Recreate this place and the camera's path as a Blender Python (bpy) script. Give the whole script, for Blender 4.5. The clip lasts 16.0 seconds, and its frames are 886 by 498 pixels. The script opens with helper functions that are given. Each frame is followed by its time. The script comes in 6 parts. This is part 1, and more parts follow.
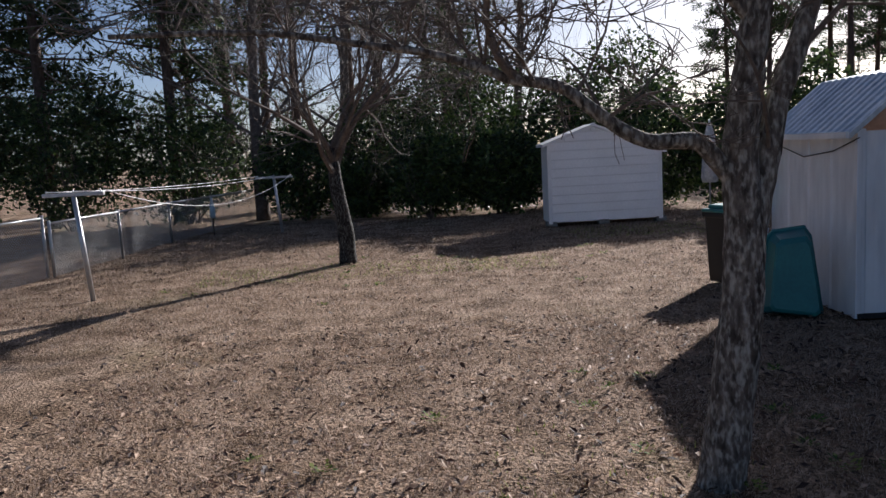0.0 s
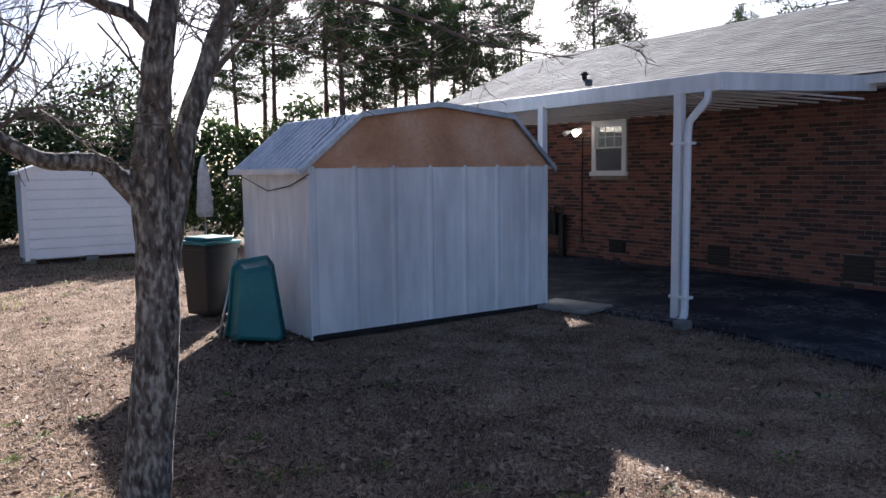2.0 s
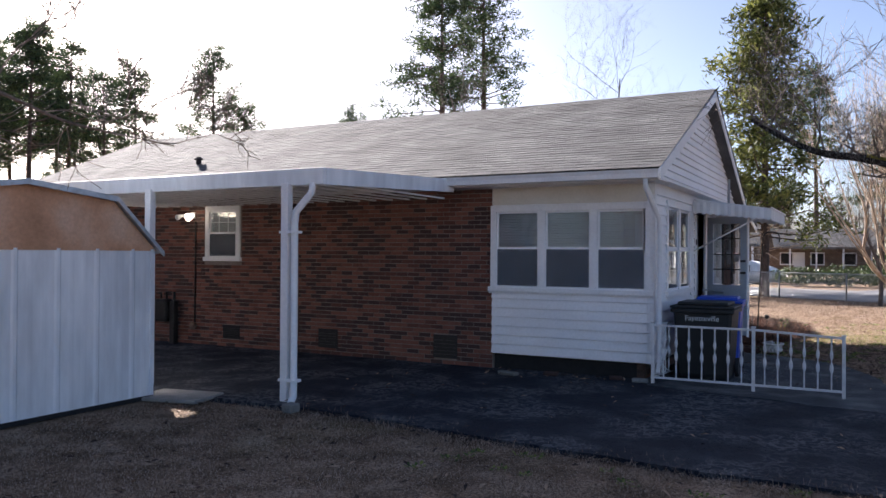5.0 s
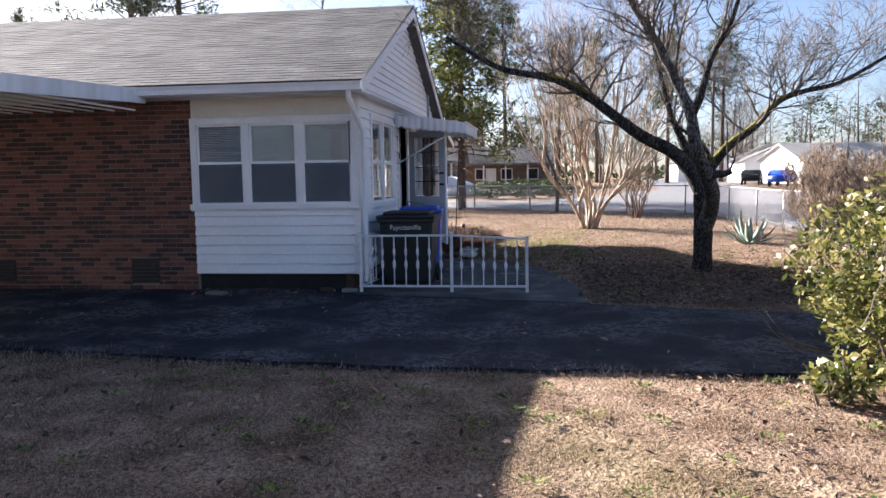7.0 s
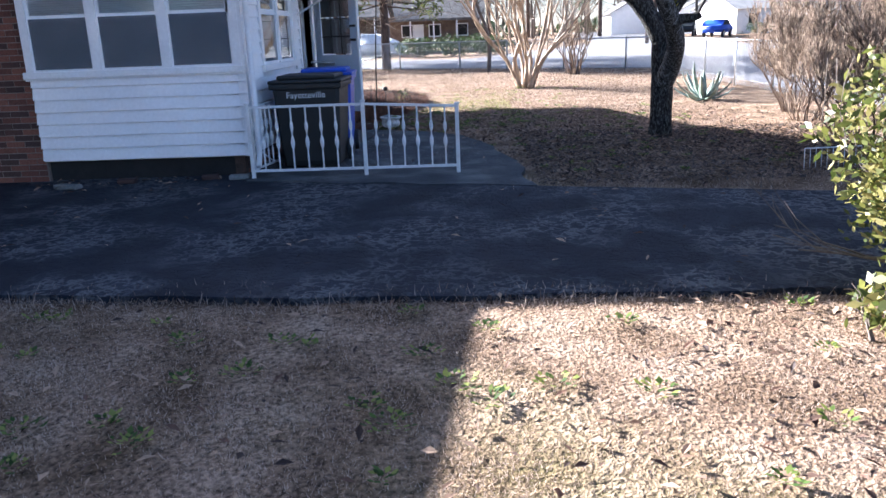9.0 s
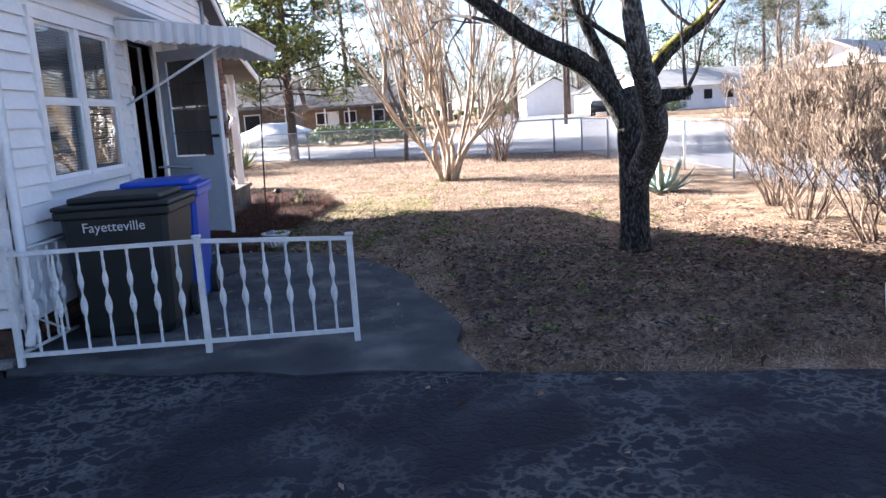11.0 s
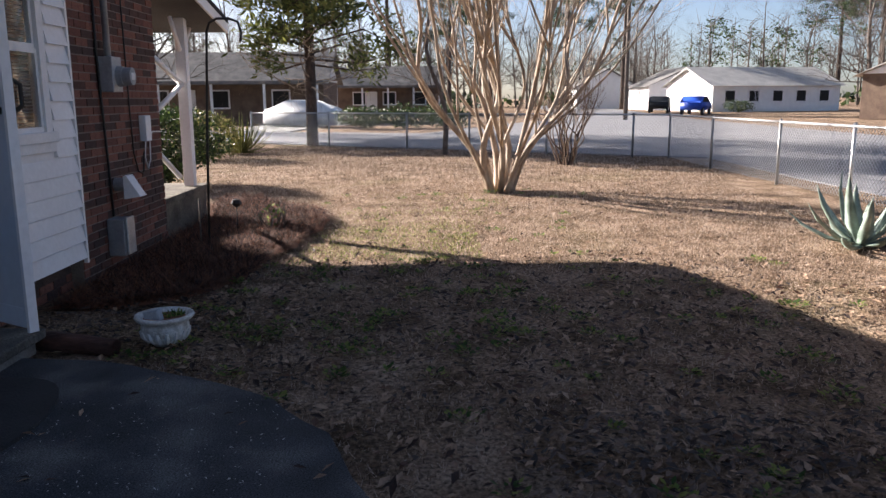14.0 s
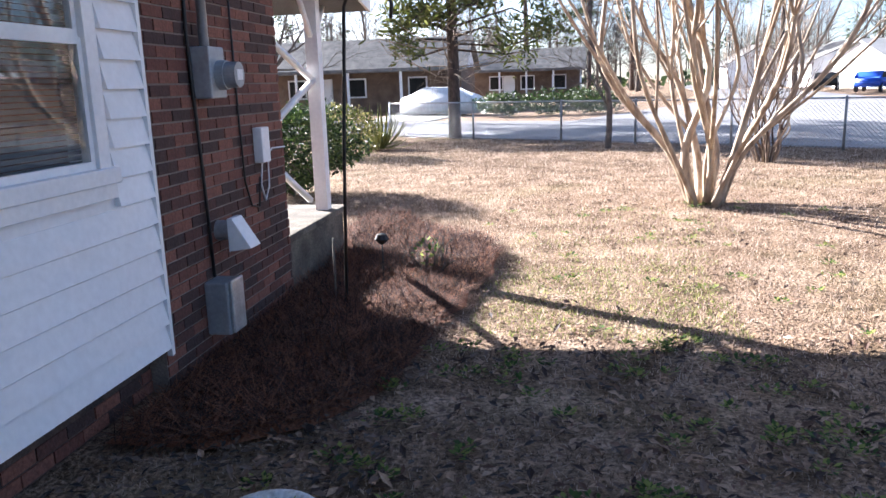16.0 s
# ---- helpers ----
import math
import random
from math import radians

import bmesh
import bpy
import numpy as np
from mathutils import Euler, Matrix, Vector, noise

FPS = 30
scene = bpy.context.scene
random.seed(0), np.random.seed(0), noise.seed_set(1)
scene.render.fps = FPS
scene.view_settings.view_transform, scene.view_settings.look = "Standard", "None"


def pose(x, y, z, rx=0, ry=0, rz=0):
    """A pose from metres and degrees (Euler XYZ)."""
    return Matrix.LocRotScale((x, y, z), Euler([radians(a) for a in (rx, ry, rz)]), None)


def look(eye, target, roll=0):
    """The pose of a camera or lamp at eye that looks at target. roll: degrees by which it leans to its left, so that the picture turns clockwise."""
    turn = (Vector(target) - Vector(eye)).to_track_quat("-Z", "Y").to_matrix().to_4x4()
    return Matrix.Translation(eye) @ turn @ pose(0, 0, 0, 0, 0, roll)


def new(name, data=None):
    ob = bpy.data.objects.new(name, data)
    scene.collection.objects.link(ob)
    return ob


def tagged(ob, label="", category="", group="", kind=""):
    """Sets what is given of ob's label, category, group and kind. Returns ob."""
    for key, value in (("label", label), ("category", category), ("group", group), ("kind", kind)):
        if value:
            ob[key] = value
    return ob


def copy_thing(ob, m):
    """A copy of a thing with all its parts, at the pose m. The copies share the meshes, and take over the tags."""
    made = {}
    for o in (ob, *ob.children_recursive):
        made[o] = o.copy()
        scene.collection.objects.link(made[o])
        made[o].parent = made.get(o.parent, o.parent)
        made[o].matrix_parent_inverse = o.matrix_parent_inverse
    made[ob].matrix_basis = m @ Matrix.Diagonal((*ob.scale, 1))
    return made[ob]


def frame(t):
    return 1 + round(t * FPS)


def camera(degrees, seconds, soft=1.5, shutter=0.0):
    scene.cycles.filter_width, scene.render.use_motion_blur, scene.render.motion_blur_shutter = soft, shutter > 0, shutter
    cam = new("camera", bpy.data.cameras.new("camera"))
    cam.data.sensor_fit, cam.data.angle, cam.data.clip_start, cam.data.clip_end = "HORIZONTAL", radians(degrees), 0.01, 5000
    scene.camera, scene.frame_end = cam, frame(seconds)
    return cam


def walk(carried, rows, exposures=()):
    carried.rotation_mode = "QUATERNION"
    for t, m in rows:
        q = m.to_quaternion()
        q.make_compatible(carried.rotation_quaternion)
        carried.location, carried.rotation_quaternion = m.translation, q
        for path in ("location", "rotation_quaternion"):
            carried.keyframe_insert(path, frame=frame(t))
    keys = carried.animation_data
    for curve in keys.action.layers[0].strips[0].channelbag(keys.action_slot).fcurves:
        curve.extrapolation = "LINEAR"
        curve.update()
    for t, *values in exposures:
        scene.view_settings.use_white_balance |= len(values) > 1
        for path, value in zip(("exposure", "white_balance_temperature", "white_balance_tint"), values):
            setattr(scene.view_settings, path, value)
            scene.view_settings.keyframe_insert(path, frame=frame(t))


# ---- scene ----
cam = camera(59.0, 16.0)
PATH = [
    (0, (-0.779, -0.048, 1.78), (-0.771, 1.936, 1.529), -3.2),
    (0.5, (-0.833, -0.03, 1.747), (-0.638, 1.952, 1.563), -2.2),
    (1, (-0.709, -0.051, 1.753), (-0.227, 1.88, 1.56), -0.4),
    (1.5, (-0.445, -0.064, 1.737), (0.378, 1.748, 1.537), -1.3),
    (2, (-0.268, -0.103, 1.699), (0.861, 1.536, 1.5), -0.7),
    (2.5, (-0.26, -0.127, 1.667), (1.192, 1.239, 1.508), 0.6),
    (3, (-0.33, -0.18, 1.701), (1.302, 0.97, 1.582), -0.3),
    (3.2, (-0.374, -0.172, 1.712), (1.302, 0.914, 1.598), 0.1),
    (5.3, (-0.27, -0.291, 1.724), (1.509, 0.621, 1.756), -0.1),
    (5.5, (-0.287, -0.283, 1.723), (1.52, 0.573, 1.748), -0.7),
    (6, (-0.26, -0.324, 1.658), (1.638, 0.305, 1.618), -0.9),
    (6.5, (-0.257, -0.326, 1.624), (1.7, 0.067, 1.496), -0.6),
    (7, (-0.194, -0.312, 1.622), (1.78, -0.055, 1.431), -0.9),
    (7.5, (0.053, -0.287, 1.618), (2.027, -0.069, 1.38), 0.3),
    (8, (0.51, -0.29, 1.556), (2.446, -0.07, 1.105), -3.2),
    (8.5, (1.099, -0.248, 1.564), (3.004, -0.026, 0.995), -1.9),
    (9, (1.761, -0.285, 1.531), (3.685, -0.192, 0.992), -2.2),
    (9.5, (2.532, -0.308, 1.532), (4.446, -0.211, 0.962), -2.6),
    (10, (3.309, -0.315, 1.583), (5.259, -0.294, 1.138), -4.8),
    (10.2, (3.639, -0.325, 1.577), (5.597, -0.359, 1.17), -4.6),
    (12.3, (7.264, -0.619, 1.501), (9.24, -0.779, 1.235), -1.9),
    (12.5, (7.628, -0.629, 1.49), (9.601, -0.848, 1.242), -0.3),
    (13, (8.422, -0.637, 1.48), (10.392, -0.782, 1.169), -1.1),
    (13.5, (9.305, -0.64, 1.485), (11.275, -0.709, 1.152), 1.3),
    (14, (10.047, -0.56, 1.48), (12.011, -0.576, 1.102), -0.4),
    (14.5, (10.848, -0.412, 1.47), (12.75, -0.109, 0.929), 0.5),
    (15, (11.499, -0.225, 1.506), (13.366, 0.112, 0.874), 0.2),
    (15.5, (12.093, -0.058, 1.53), (13.961, 0.289, 0.904), -0.7),
    (16, (12.455, 0.125, 1.588), (14.387, 0.44, 1.176), -1.9),
]
walk(cam, [(t, look(eye, target, roll)) for t, eye, target, roll in PATH], [(0, 0.8, 5950, 13), (0.8, 1.2, 5900, 13), (1.5, 1.5, 5900, 14), (2.0, 1.7, 5950, 14), (2.5, 2.15, 6200, 15), (3.0, 2.75, 6200, 15), (3.2, 2.75, 6200, 15), (5.3, 2.0, 6400, 16), (5.5, 1.95, 6400, 16), (6.0, 1.3, 6500, 16), (6.5, 1.65, 6450, 15), (7.0, 2.2, 6350, 15), (8.5, 2.62, 5700, 13), (10.0, 3.15, 5750, 13), (12.5, 2.25, 6600, 15), (14.5, 1.75, 6450, 14), (15.0, 2.2, 6250, 13), (15.5, 2.75, 5950, 13), (16, 2.72, 5900, 13)])

# ---- light ----
SUN = Vector((1.34, 1.895, 1.0)).normalized()
sun = new("sun", bpy.data.lights.new("sun", "SUN"))
sun.data.energy, sun.data.angle, sun.data.color = 5.0, radians(0.5), (1.0, 0.93, 0.85)
sun.matrix_world = look(SUN * 60, (0, 0, 0))
world = bpy.data.worlds.new("sky")
scene.world = world
world.use_nodes = True
sky = world.node_tree.nodes.new("ShaderNodeTexSky")
sky.sky_type, sky.sun_disc = "NISHITA", False
sky.sun_elevation, sky.sun_rotation = math.asin(SUN.z), math.atan2(SUN.x, SUN.y)
sky.air_density, sky.dust_density, sky.ozone_density = 0.62, 1.1, 1.0
backing = world.node_tree.nodes["Background"]
backing.inputs["Strength"].default_value = 0.05
world.node_tree.links.new(sky.outputs[0], backing.inputs[0])


# ---- materials ----
def material(name, colours, scale=3.0, rough=0.8, metal=0.0, bump=0.2, fine=40.0, fine_amount=0.35, vary=0.0, island=0.0, stretch=(1, 1, 1), depth=0.01, spec=0.5):
    """colours: stops of a ramp over broad noise; fine noise darkens and lightens on top; vary and island: differences between pieces."""
    m = bpy.data.materials.new(name)
    m.use_nodes = True
    n, ln = m.node_tree.nodes, m.node_tree.links
    b = n["Principled BSDF"]
    b.inputs["Roughness"].default_value, b.inputs["Metallic"].default_value = rough, metal
    b.inputs["Specular IOR Level"].default_value = spec
    co, mp = n.new("ShaderNodeTexCoord"), n.new("ShaderNodeMapping")
    mp.inputs["Scale"].default_value = stretch
    ln.new(co.outputs["Object"], mp.inputs[0])
    a = n.new("ShaderNodeTexNoise")
    a.inputs["Scale"].default_value, a.inputs["Detail"].default_value = scale, 5
    f = n.new("ShaderNodeTexNoise")
    f.inputs["Scale"].default_value, f.inputs["Detail"].default_value = fine, 4
    ln.new(mp.outputs[0], a.inputs["Vector"])
    ln.new(mp.outputs[0], f.inputs["Vector"])
    r = n.new("ShaderNodeValToRGB")
    while len(r.color_ramp.elements) < len(colours):
        r.color_ramp.elements.new(0.5)
    for k, c in enumerate(colours):
        e = r.color_ramp.elements[k]
        e.position = 0.5 if len(colours) == 1 else 0.3 + 0.4 * k / (len(colours) - 1)
        e.color = (*c, 1)
    last = a.outputs["Fac"]
    for amount, out in ((vary, "obj"), (island, "geo")):
        if amount:
            o = n.new("ShaderNodeObjectInfo") if out == "obj" else n.new("ShaderNodeNewGeometry")
            src = o.outputs["Random"] if out == "obj" else o.outputs["Random Per Island"]
            mix = n.new("ShaderNodeMix")
            mix.inputs[0].default_value = amount
            ln.new(last, mix.inputs[2])
            ln.new(src, mix.inputs[3])
            last = mix.outputs[0]
    ln.new(last, r.inputs[0])
    hs = n.new("ShaderNodeHueSaturation")
    ma = n.new("ShaderNodeMapRange")
    ma.inputs["From Min"].default_value, ma.inputs["From Max"].default_value = 0.25, 0.75
    ma.inputs["To Min"].default_value, ma.inputs["To Max"].default_value = 1 - fine_amount, 1 + fine_amount
    ln.new(f.outputs["Fac"], ma.inputs["Value"])
    ln.new(ma.outputs[0], hs.inputs["Value"])
    ln.new(r.outputs[0], hs.inputs["Color"])
    ln.new(hs.outputs[0], b.inputs["Base Color"])
    if bump:
        bp = n.new("ShaderNodeBump")
        bp.inputs["Strength"].default_value, bp.inputs["Distance"].default_value = bump, depth
        ln.new(f.outputs["Fac"], bp.inputs["Height"])
        ln.new(bp.outputs[0], b.inputs["Normal"])
    return m


def glass(name):
    m = bpy.data.materials.new(name)
    m.use_nodes = True
    b = m.node_tree.nodes["Principled BSDF"]
    b.inputs["Base Color"].default_value = (0.9, 0.94, 0.95, 1)
    b.inputs["Transmission Weight"].default_value, b.inputs["Roughness"].default_value = 1.0, 0.02
    return m


def lawn_material():
    m = material("dry_lawn", [(0.12, 0.08, 0.05), (0.25, 0.175, 0.12), (0.37, 0.275, 0.2)], 2.2, 0.95, 0, 1.0, 42, 0.85, depth=0.04, spec=0.1)
    n, ln = m.node_tree.nodes, m.node_tree.links
    b = n["Principled BSDF"]
    base = b.inputs["Base Color"].links[0].from_socket
    p = n.new("ShaderNodeTexNoise")
    p.inputs["Scale"].default_value, p.inputs["Detail"].default_value = 0.35, 3
    co = n.new("ShaderNodeTexCoord")
    ln.new(co.outputs["Object"], p.inputs["Vector"])
    r = n.new("ShaderNodeMapRange")
    r.inputs["From Min"].default_value, r.inputs["From Max"].default_value, r.inputs["To Max"].default_value = 0.58, 0.74, 0.22
    ln.new(p.outputs["Fac"], r.inputs["Value"])
    mix = n.new("ShaderNodeMix")
    mix.data_type = "RGBA"
    mix.inputs[7].default_value = (0.17, 0.19, 0.05, 1)
    ln.new(r.outputs[0], mix.inputs[0])
    ln.new(base, mix.inputs[6])
    ln.new(mix.outputs[2], b.inputs["Base Color"])
    return m


def bark_material(name, colours, scale=14, lichen=(0.42, 0.43, 0.37), amount=0.6):
    """Furrowed bark with pale lichen plates."""
    m = material(name, colours, scale, 0.95, 0, 1.0, 45, 0.5, stretch=(1, 1, 0.42), depth=0.03, spec=0.2)
    n, ln = m.node_tree.nodes, m.node_tree.links
    b = n["Principled BSDF"]
    base = b.inputs["Base Color"].links[0].from_socket
    v = n.new("ShaderNodeTexNoise")
    v.inputs["Scale"].default_value, v.inputs["Detail"].default_value = 44, 9
    ln.new(n["Mapping"].outputs[0], v.inputs["Vector"])
    r = n.new("ShaderNodeMapRange")
    r.inputs["From Min"].default_value, r.inputs["From Max"].default_value, r.inputs["To Max"].default_value = 0.48, 0.66, amount
    ln.new(v.outputs["Fac"], r.inputs["Value"])
    mix = n.new("ShaderNodeMix")
    mix.data_type = "RGBA"
    mix.inputs[7].default_value = (*lichen, 1)
    ln.new(r.outputs[0], mix.inputs[0])
    ln.new(base, mix.inputs[6])
    ln.new(mix.outputs[2], b.inputs["Base Color"])
    return m


LAWN = lawn_material()
BLADE = material("dry_grass_blades", [(0.07, 0.045, 0.03), (0.27, 0.185, 0.13), (0.44, 0.33, 0.255), (0.62, 0.5, 0.41)], 0.9, 0.8, 0, 0, 30, 0.15, island=0.78, spec=0.2)
BLADE_GREEN = material("green_weed_blades", [(0.045, 0.09, 0.02), (0.12, 0.19, 0.045), (0.27, 0.31, 0.08)], 3, 0.7, 0, 0, 30, 0.15, island=0.8, spec=0.3)
SPRING = material("yellow_green_grass", [(0.1, 0.14, 0.03), (0.23, 0.27, 0.065), (0.4, 0.4, 0.14)], 3, 0.7, 0, 0, 30, 0.15, island=0.8, spec=0.3)
LITTER = material("fallen_leaves", [(0.04, 0.022, 0.016), (0.16, 0.085, 0.055), (0.46, 0.32, 0.22)], 3, 0.7, 0, 0.2, 60, 0.3, island=0.9)
# darker than LITTER: part of the tree's shade is put into the leaf colour
SHADE_LEAVES = material("shade_dark_leaves", [(0.018, 0.012, 0.01), (0.06, 0.036, 0.026), (0.16, 0.105, 0.075)], 3, 0.65, 0, 0.2, 60, 0.3, island=0.9)
GRIT = material("pale_grit", [(0.12, 0.125, 0.13), (0.26, 0.265, 0.265), (0.5, 0.5, 0.49)], 3, 0.8, 0, 0, 60, 0.2, island=0.9)
STRAW = material("pine_straw", [(0.018, 0.006, 0.004), (0.075, 0.024, 0.013), (0.26, 0.105, 0.052)], 9, 0.9, 0, 0.9, 70, 0.5, island=0.6, depth=0.03)
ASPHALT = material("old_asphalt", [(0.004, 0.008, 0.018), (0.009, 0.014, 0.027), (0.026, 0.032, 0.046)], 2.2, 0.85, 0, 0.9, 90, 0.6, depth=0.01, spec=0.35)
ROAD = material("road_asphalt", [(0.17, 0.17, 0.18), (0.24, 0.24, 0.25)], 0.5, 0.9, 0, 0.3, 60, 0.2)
CONCRETE = material("grey_concrete", [(0.12, 0.125, 0.12), (0.2, 0.2, 0.19), (0.3, 0.3, 0.28)], 2.2, 0.9, 0, 0.6, 70, 0.35)
# worn concrete, with the house's shade on the pad put into its colour
PADMAT = material("worn_shade_dark_concrete", [(0.025, 0.03, 0.036), (0.055, 0.062, 0.07), (0.15, 0.155, 0.155)], 2.2, 0.9, 0, 1.0, 130, 0.95)
WHITE = material("white_painted_siding", [(0.8, 0.8, 0.81), (0.87, 0.87, 0.88)], 1.6, 0.5, 0, 0.06, 25, 0.05)
TRIM = material("white_trim_paint", [(0.76, 0.76, 0.77), (0.84, 0.84, 0.84)], 2.5, 0.45, 0, 0.08, 30, 0.06)
METALWHITE = material("weathered_white_metal", [(0.58, 0.6, 0.63), (0.76, 0.78, 0.8), (0.82, 0.83, 0.84)], 1.3, 0.5, 0, 0.1, 8, 0.12, stretch=(1, 1, 0.25))
ROOFMETAL = material("galvanised_roof_metal", [(0.33, 0.39, 0.45), (0.48, 0.53, 0.58), (0.6, 0.62, 0.64)], 2.5, 0.42, 0.5, 0.1, 18, 0.2)
PLY = material("bare_orange_plywood", [(0.42, 0.22, 0.12), (0.58, 0.32, 0.19), (0.64, 0.42, 0.29)], 1.8, 0.8, 0, 0.2, 30, 0.12)
BRICK = material("red_brick", [(0.055, 0.03, 0.026), (0.105, 0.042, 0.032), (0.145, 0.054, 0.038), (0.2, 0.082, 0.056)], 4, 0.9, 0, 0.5, 60, 0.35, vary=0.75, island=0.0)
BRICKS = material("red_brick_rows", [(0.055, 0.03, 0.026), (0.105, 0.042, 0.032), (0.145, 0.054, 0.038), (0.2, 0.082, 0.056)], 4, 0.9, 0, 0.5, 60, 0.35, island=0.75)
MORTAR = material("mortar", [(0.17, 0.14, 0.12), (0.26, 0.22, 0.19)], 5, 0.95, 0, 0.5, 80, 0.3)
SHINGLE = material("weathered_shingle", [(0.072, 0.073, 0.076), (0.112, 0.113, 0.116), (0.16, 0.16, 0.16)], 1.2, 0.95, 0, 0.6, 120, 0.35, island=0.16, spec=0.25)
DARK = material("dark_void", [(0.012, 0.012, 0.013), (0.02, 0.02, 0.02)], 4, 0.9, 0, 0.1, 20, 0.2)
GLASS = glass("window_glass")
BLIND = material("window_blind", [(0.42, 0.43, 0.45), (0.55, 0.56, 0.57)], 3, 0.7, 0, 0, 20, 0.05)
SCREEN = material("insect_screen", [(0.1, 0.11, 0.13), (0.14, 0.15, 0.17)], 3, 0.7, 0, 0, 200, 0.1)
# copy of BLIND with the darkness of the unlit rooms put into its colour
SHADEBLIND = material("shade_dark_blind", [(0.035, 0.036, 0.04), (0.06, 0.06, 0.065)], 3, 0.7, 0, 0, 20, 0.1)
CEDAR = material("olive_needles", [(0.055, 0.07, 0.016), (0.125, 0.145, 0.036), (0.23, 0.235, 0.07)], 1.5, 0.7, 0, 0, 20, 0.2, island=0.5)
SCREEN.node_tree.nodes["Principled BSDF"].inputs["Alpha"].default_value = 0.62
BLACKIRON = material("black_iron", [(0.012, 0.012, 0.013), (0.03, 0.028, 0.026)], 20, 0.5, 0.3, 0.2, 60, 0.3)
WHITEIRON = material("white_iron", [(0.62, 0.62, 0.62), (0.78, 0.78, 0.78)], 9, 0.5, 0, 0.3, 60, 0.12)
GREYBOX = material("grey_painted_steel", [(0.26, 0.28, 0.3), (0.38, 0.4, 0.42)], 5, 0.45, 0.3, 0.1, 40, 0.12)
DOORPAINT = material("pale_blue_grey_door", [(0.5, 0.56, 0.63), (0.58, 0.63, 0.69)], 1.5, 0.4, 0, 0.06, 20, 0.05)
TEAL = material("teal_plastic", [(0.012, 0.12, 0.13), (0.02, 0.17, 0.17)], 3, 0.5, 0, 0.1, 30, 0.12)
CARTBLACK = material("black_cart_plastic", [(0.006, 0.008, 0.009), (0.013, 0.015, 0.016)], 4, 0.55, 0, 0.2, 90, 0.2)
CARTBLUE = material("blue_cart_plastic", [(0.012, 0.06, 0.42), (0.02, 0.09, 0.52)], 3, 0.45, 0, 0.1, 60, 0.1)
GALV = material("galvanised_steel", [(0.42, 0.43, 0.44), (0.58, 0.59, 0.6)], 12, 0.45, 0.7, 0.1, 60, 0.15)
BARK = bark_material("grey_lichen_bark", [(0.045, 0.038, 0.032), (0.13, 0.114, 0.099), (0.24, 0.218, 0.19)], 22, (0.5, 0.5, 0.45), 0.55)
BARK_DARK = bark_material("dark_wet_bark", [(0.01, 0.009, 0.008), (0.026, 0.022, 0.02), (0.06, 0.053, 0.047)], 12, (0.34, 0.35, 0.32), 0.32)
BARK_PALE = bark_material("pale_stem_bark", [(0.02, 0.018, 0.016), (0.06, 0.055, 0.05), (0.13, 0.12, 0.11)], 16, (0.42, 0.43, 0.42), 0.6)
TWIG = material("twig_bark", [(0.07, 0.055, 0.045), (0.17, 0.14, 0.12)], 8, 0.9, 0, 0.2, 40, 0.3)
MOSS = material("yellow_green_moss", [(0.1, 0.09, 0.015), (0.26, 0.22, 0.03)], 14, 0.95, 0, 0.8, 60, 0.4, depth=0.02)
MYRTLE = material("smooth_tan_bark", [(0.17, 0.115, 0.075), (0.34, 0.255, 0.18), (0.48, 0.39, 0.29)], 9, 0.7, 0, 0.2, 30, 0.2, stretch=(1, 1, 0.3))
PINEBARK = material("pine_bark", [(0.05, 0.035, 0.028), (0.13, 0.09, 0.07)], 8, 0.95, 0, 0.8, 25, 0.4, stretch=(1, 1, 0.4), depth=0.03)
NEEDLE = material("pine_needles", [(0.018, 0.035, 0.014), (0.04, 0.07, 0.025), (0.08, 0.11, 0.04)], 1.5, 0.7, 0, 0, 20, 0.2, island=0.5)
LEAF = material("evergreen_leaves", [(0.014, 0.03, 0.009), (0.034, 0.066, 0.016), (0.085, 0.125, 0.03)], 1.5, 0.62, 0, 0, 20, 0.2, island=0.6)
LEAF_BRIGHT = material("yellow_green_leaves", [(0.06, 0.08, 0.018), (0.16, 0.175, 0.042), (0.34, 0.3, 0.11)], 2.5, 0.5, 0, 0, 20, 0.2, island=0.7)
TAN = material("dry_stems", [(0.08, 0.055, 0.042), (0.24, 0.17, 0.125), (0.46, 0.36, 0.27)], 3, 0.9, 0, 0, 20, 0.2, island=0.6)
AGAVE = material("blue_green_agave", [(0.1, 0.14, 0.11), (0.2, 0.26, 0.22), (0.34, 0.4, 0.34)], 5, 0.6, 0, 0.1, 30, 0.15)
def let_light_through(m, share):
    """Thin dry or green leaves pass part of the light that falls on their far side."""
    n, ln = m.node_tree.nodes, m.node_tree.links
    b, out = n["Principled BSDF"], n["Material Output"]
    t, mix = n.new("ShaderNodeBsdfTranslucent"), n.new("ShaderNodeMixShader")
    mix.inputs[0].default_value = share
    ln.new(b.inputs["Base Color"].links[0].from_socket, t.inputs["Color"])
    ln.new(b.outputs[0], mix.inputs[1])
    ln.new(t.outputs[0], mix.inputs[2])
    ln.new(mix.outputs[0], out.inputs["Surface"])


for thin, share in ((BLADE, 0.45), (BLADE_GREEN, 0.45), (SPRING, 0.45), (LITTER, 0.3), (LEAF, 0.22), (LEAF_BRIGHT, 0.4), (CEDAR, 0.35), (NEEDLE, 0.25), (TAN, 0.25)):
    let_light_through(thin, share)
RUBBER = material("black_rubber", [(0.018, 0.02, 0.024), (0.03, 0.032, 0.036)], 4, 0.8, 0, 0.4, 90, 0.3)


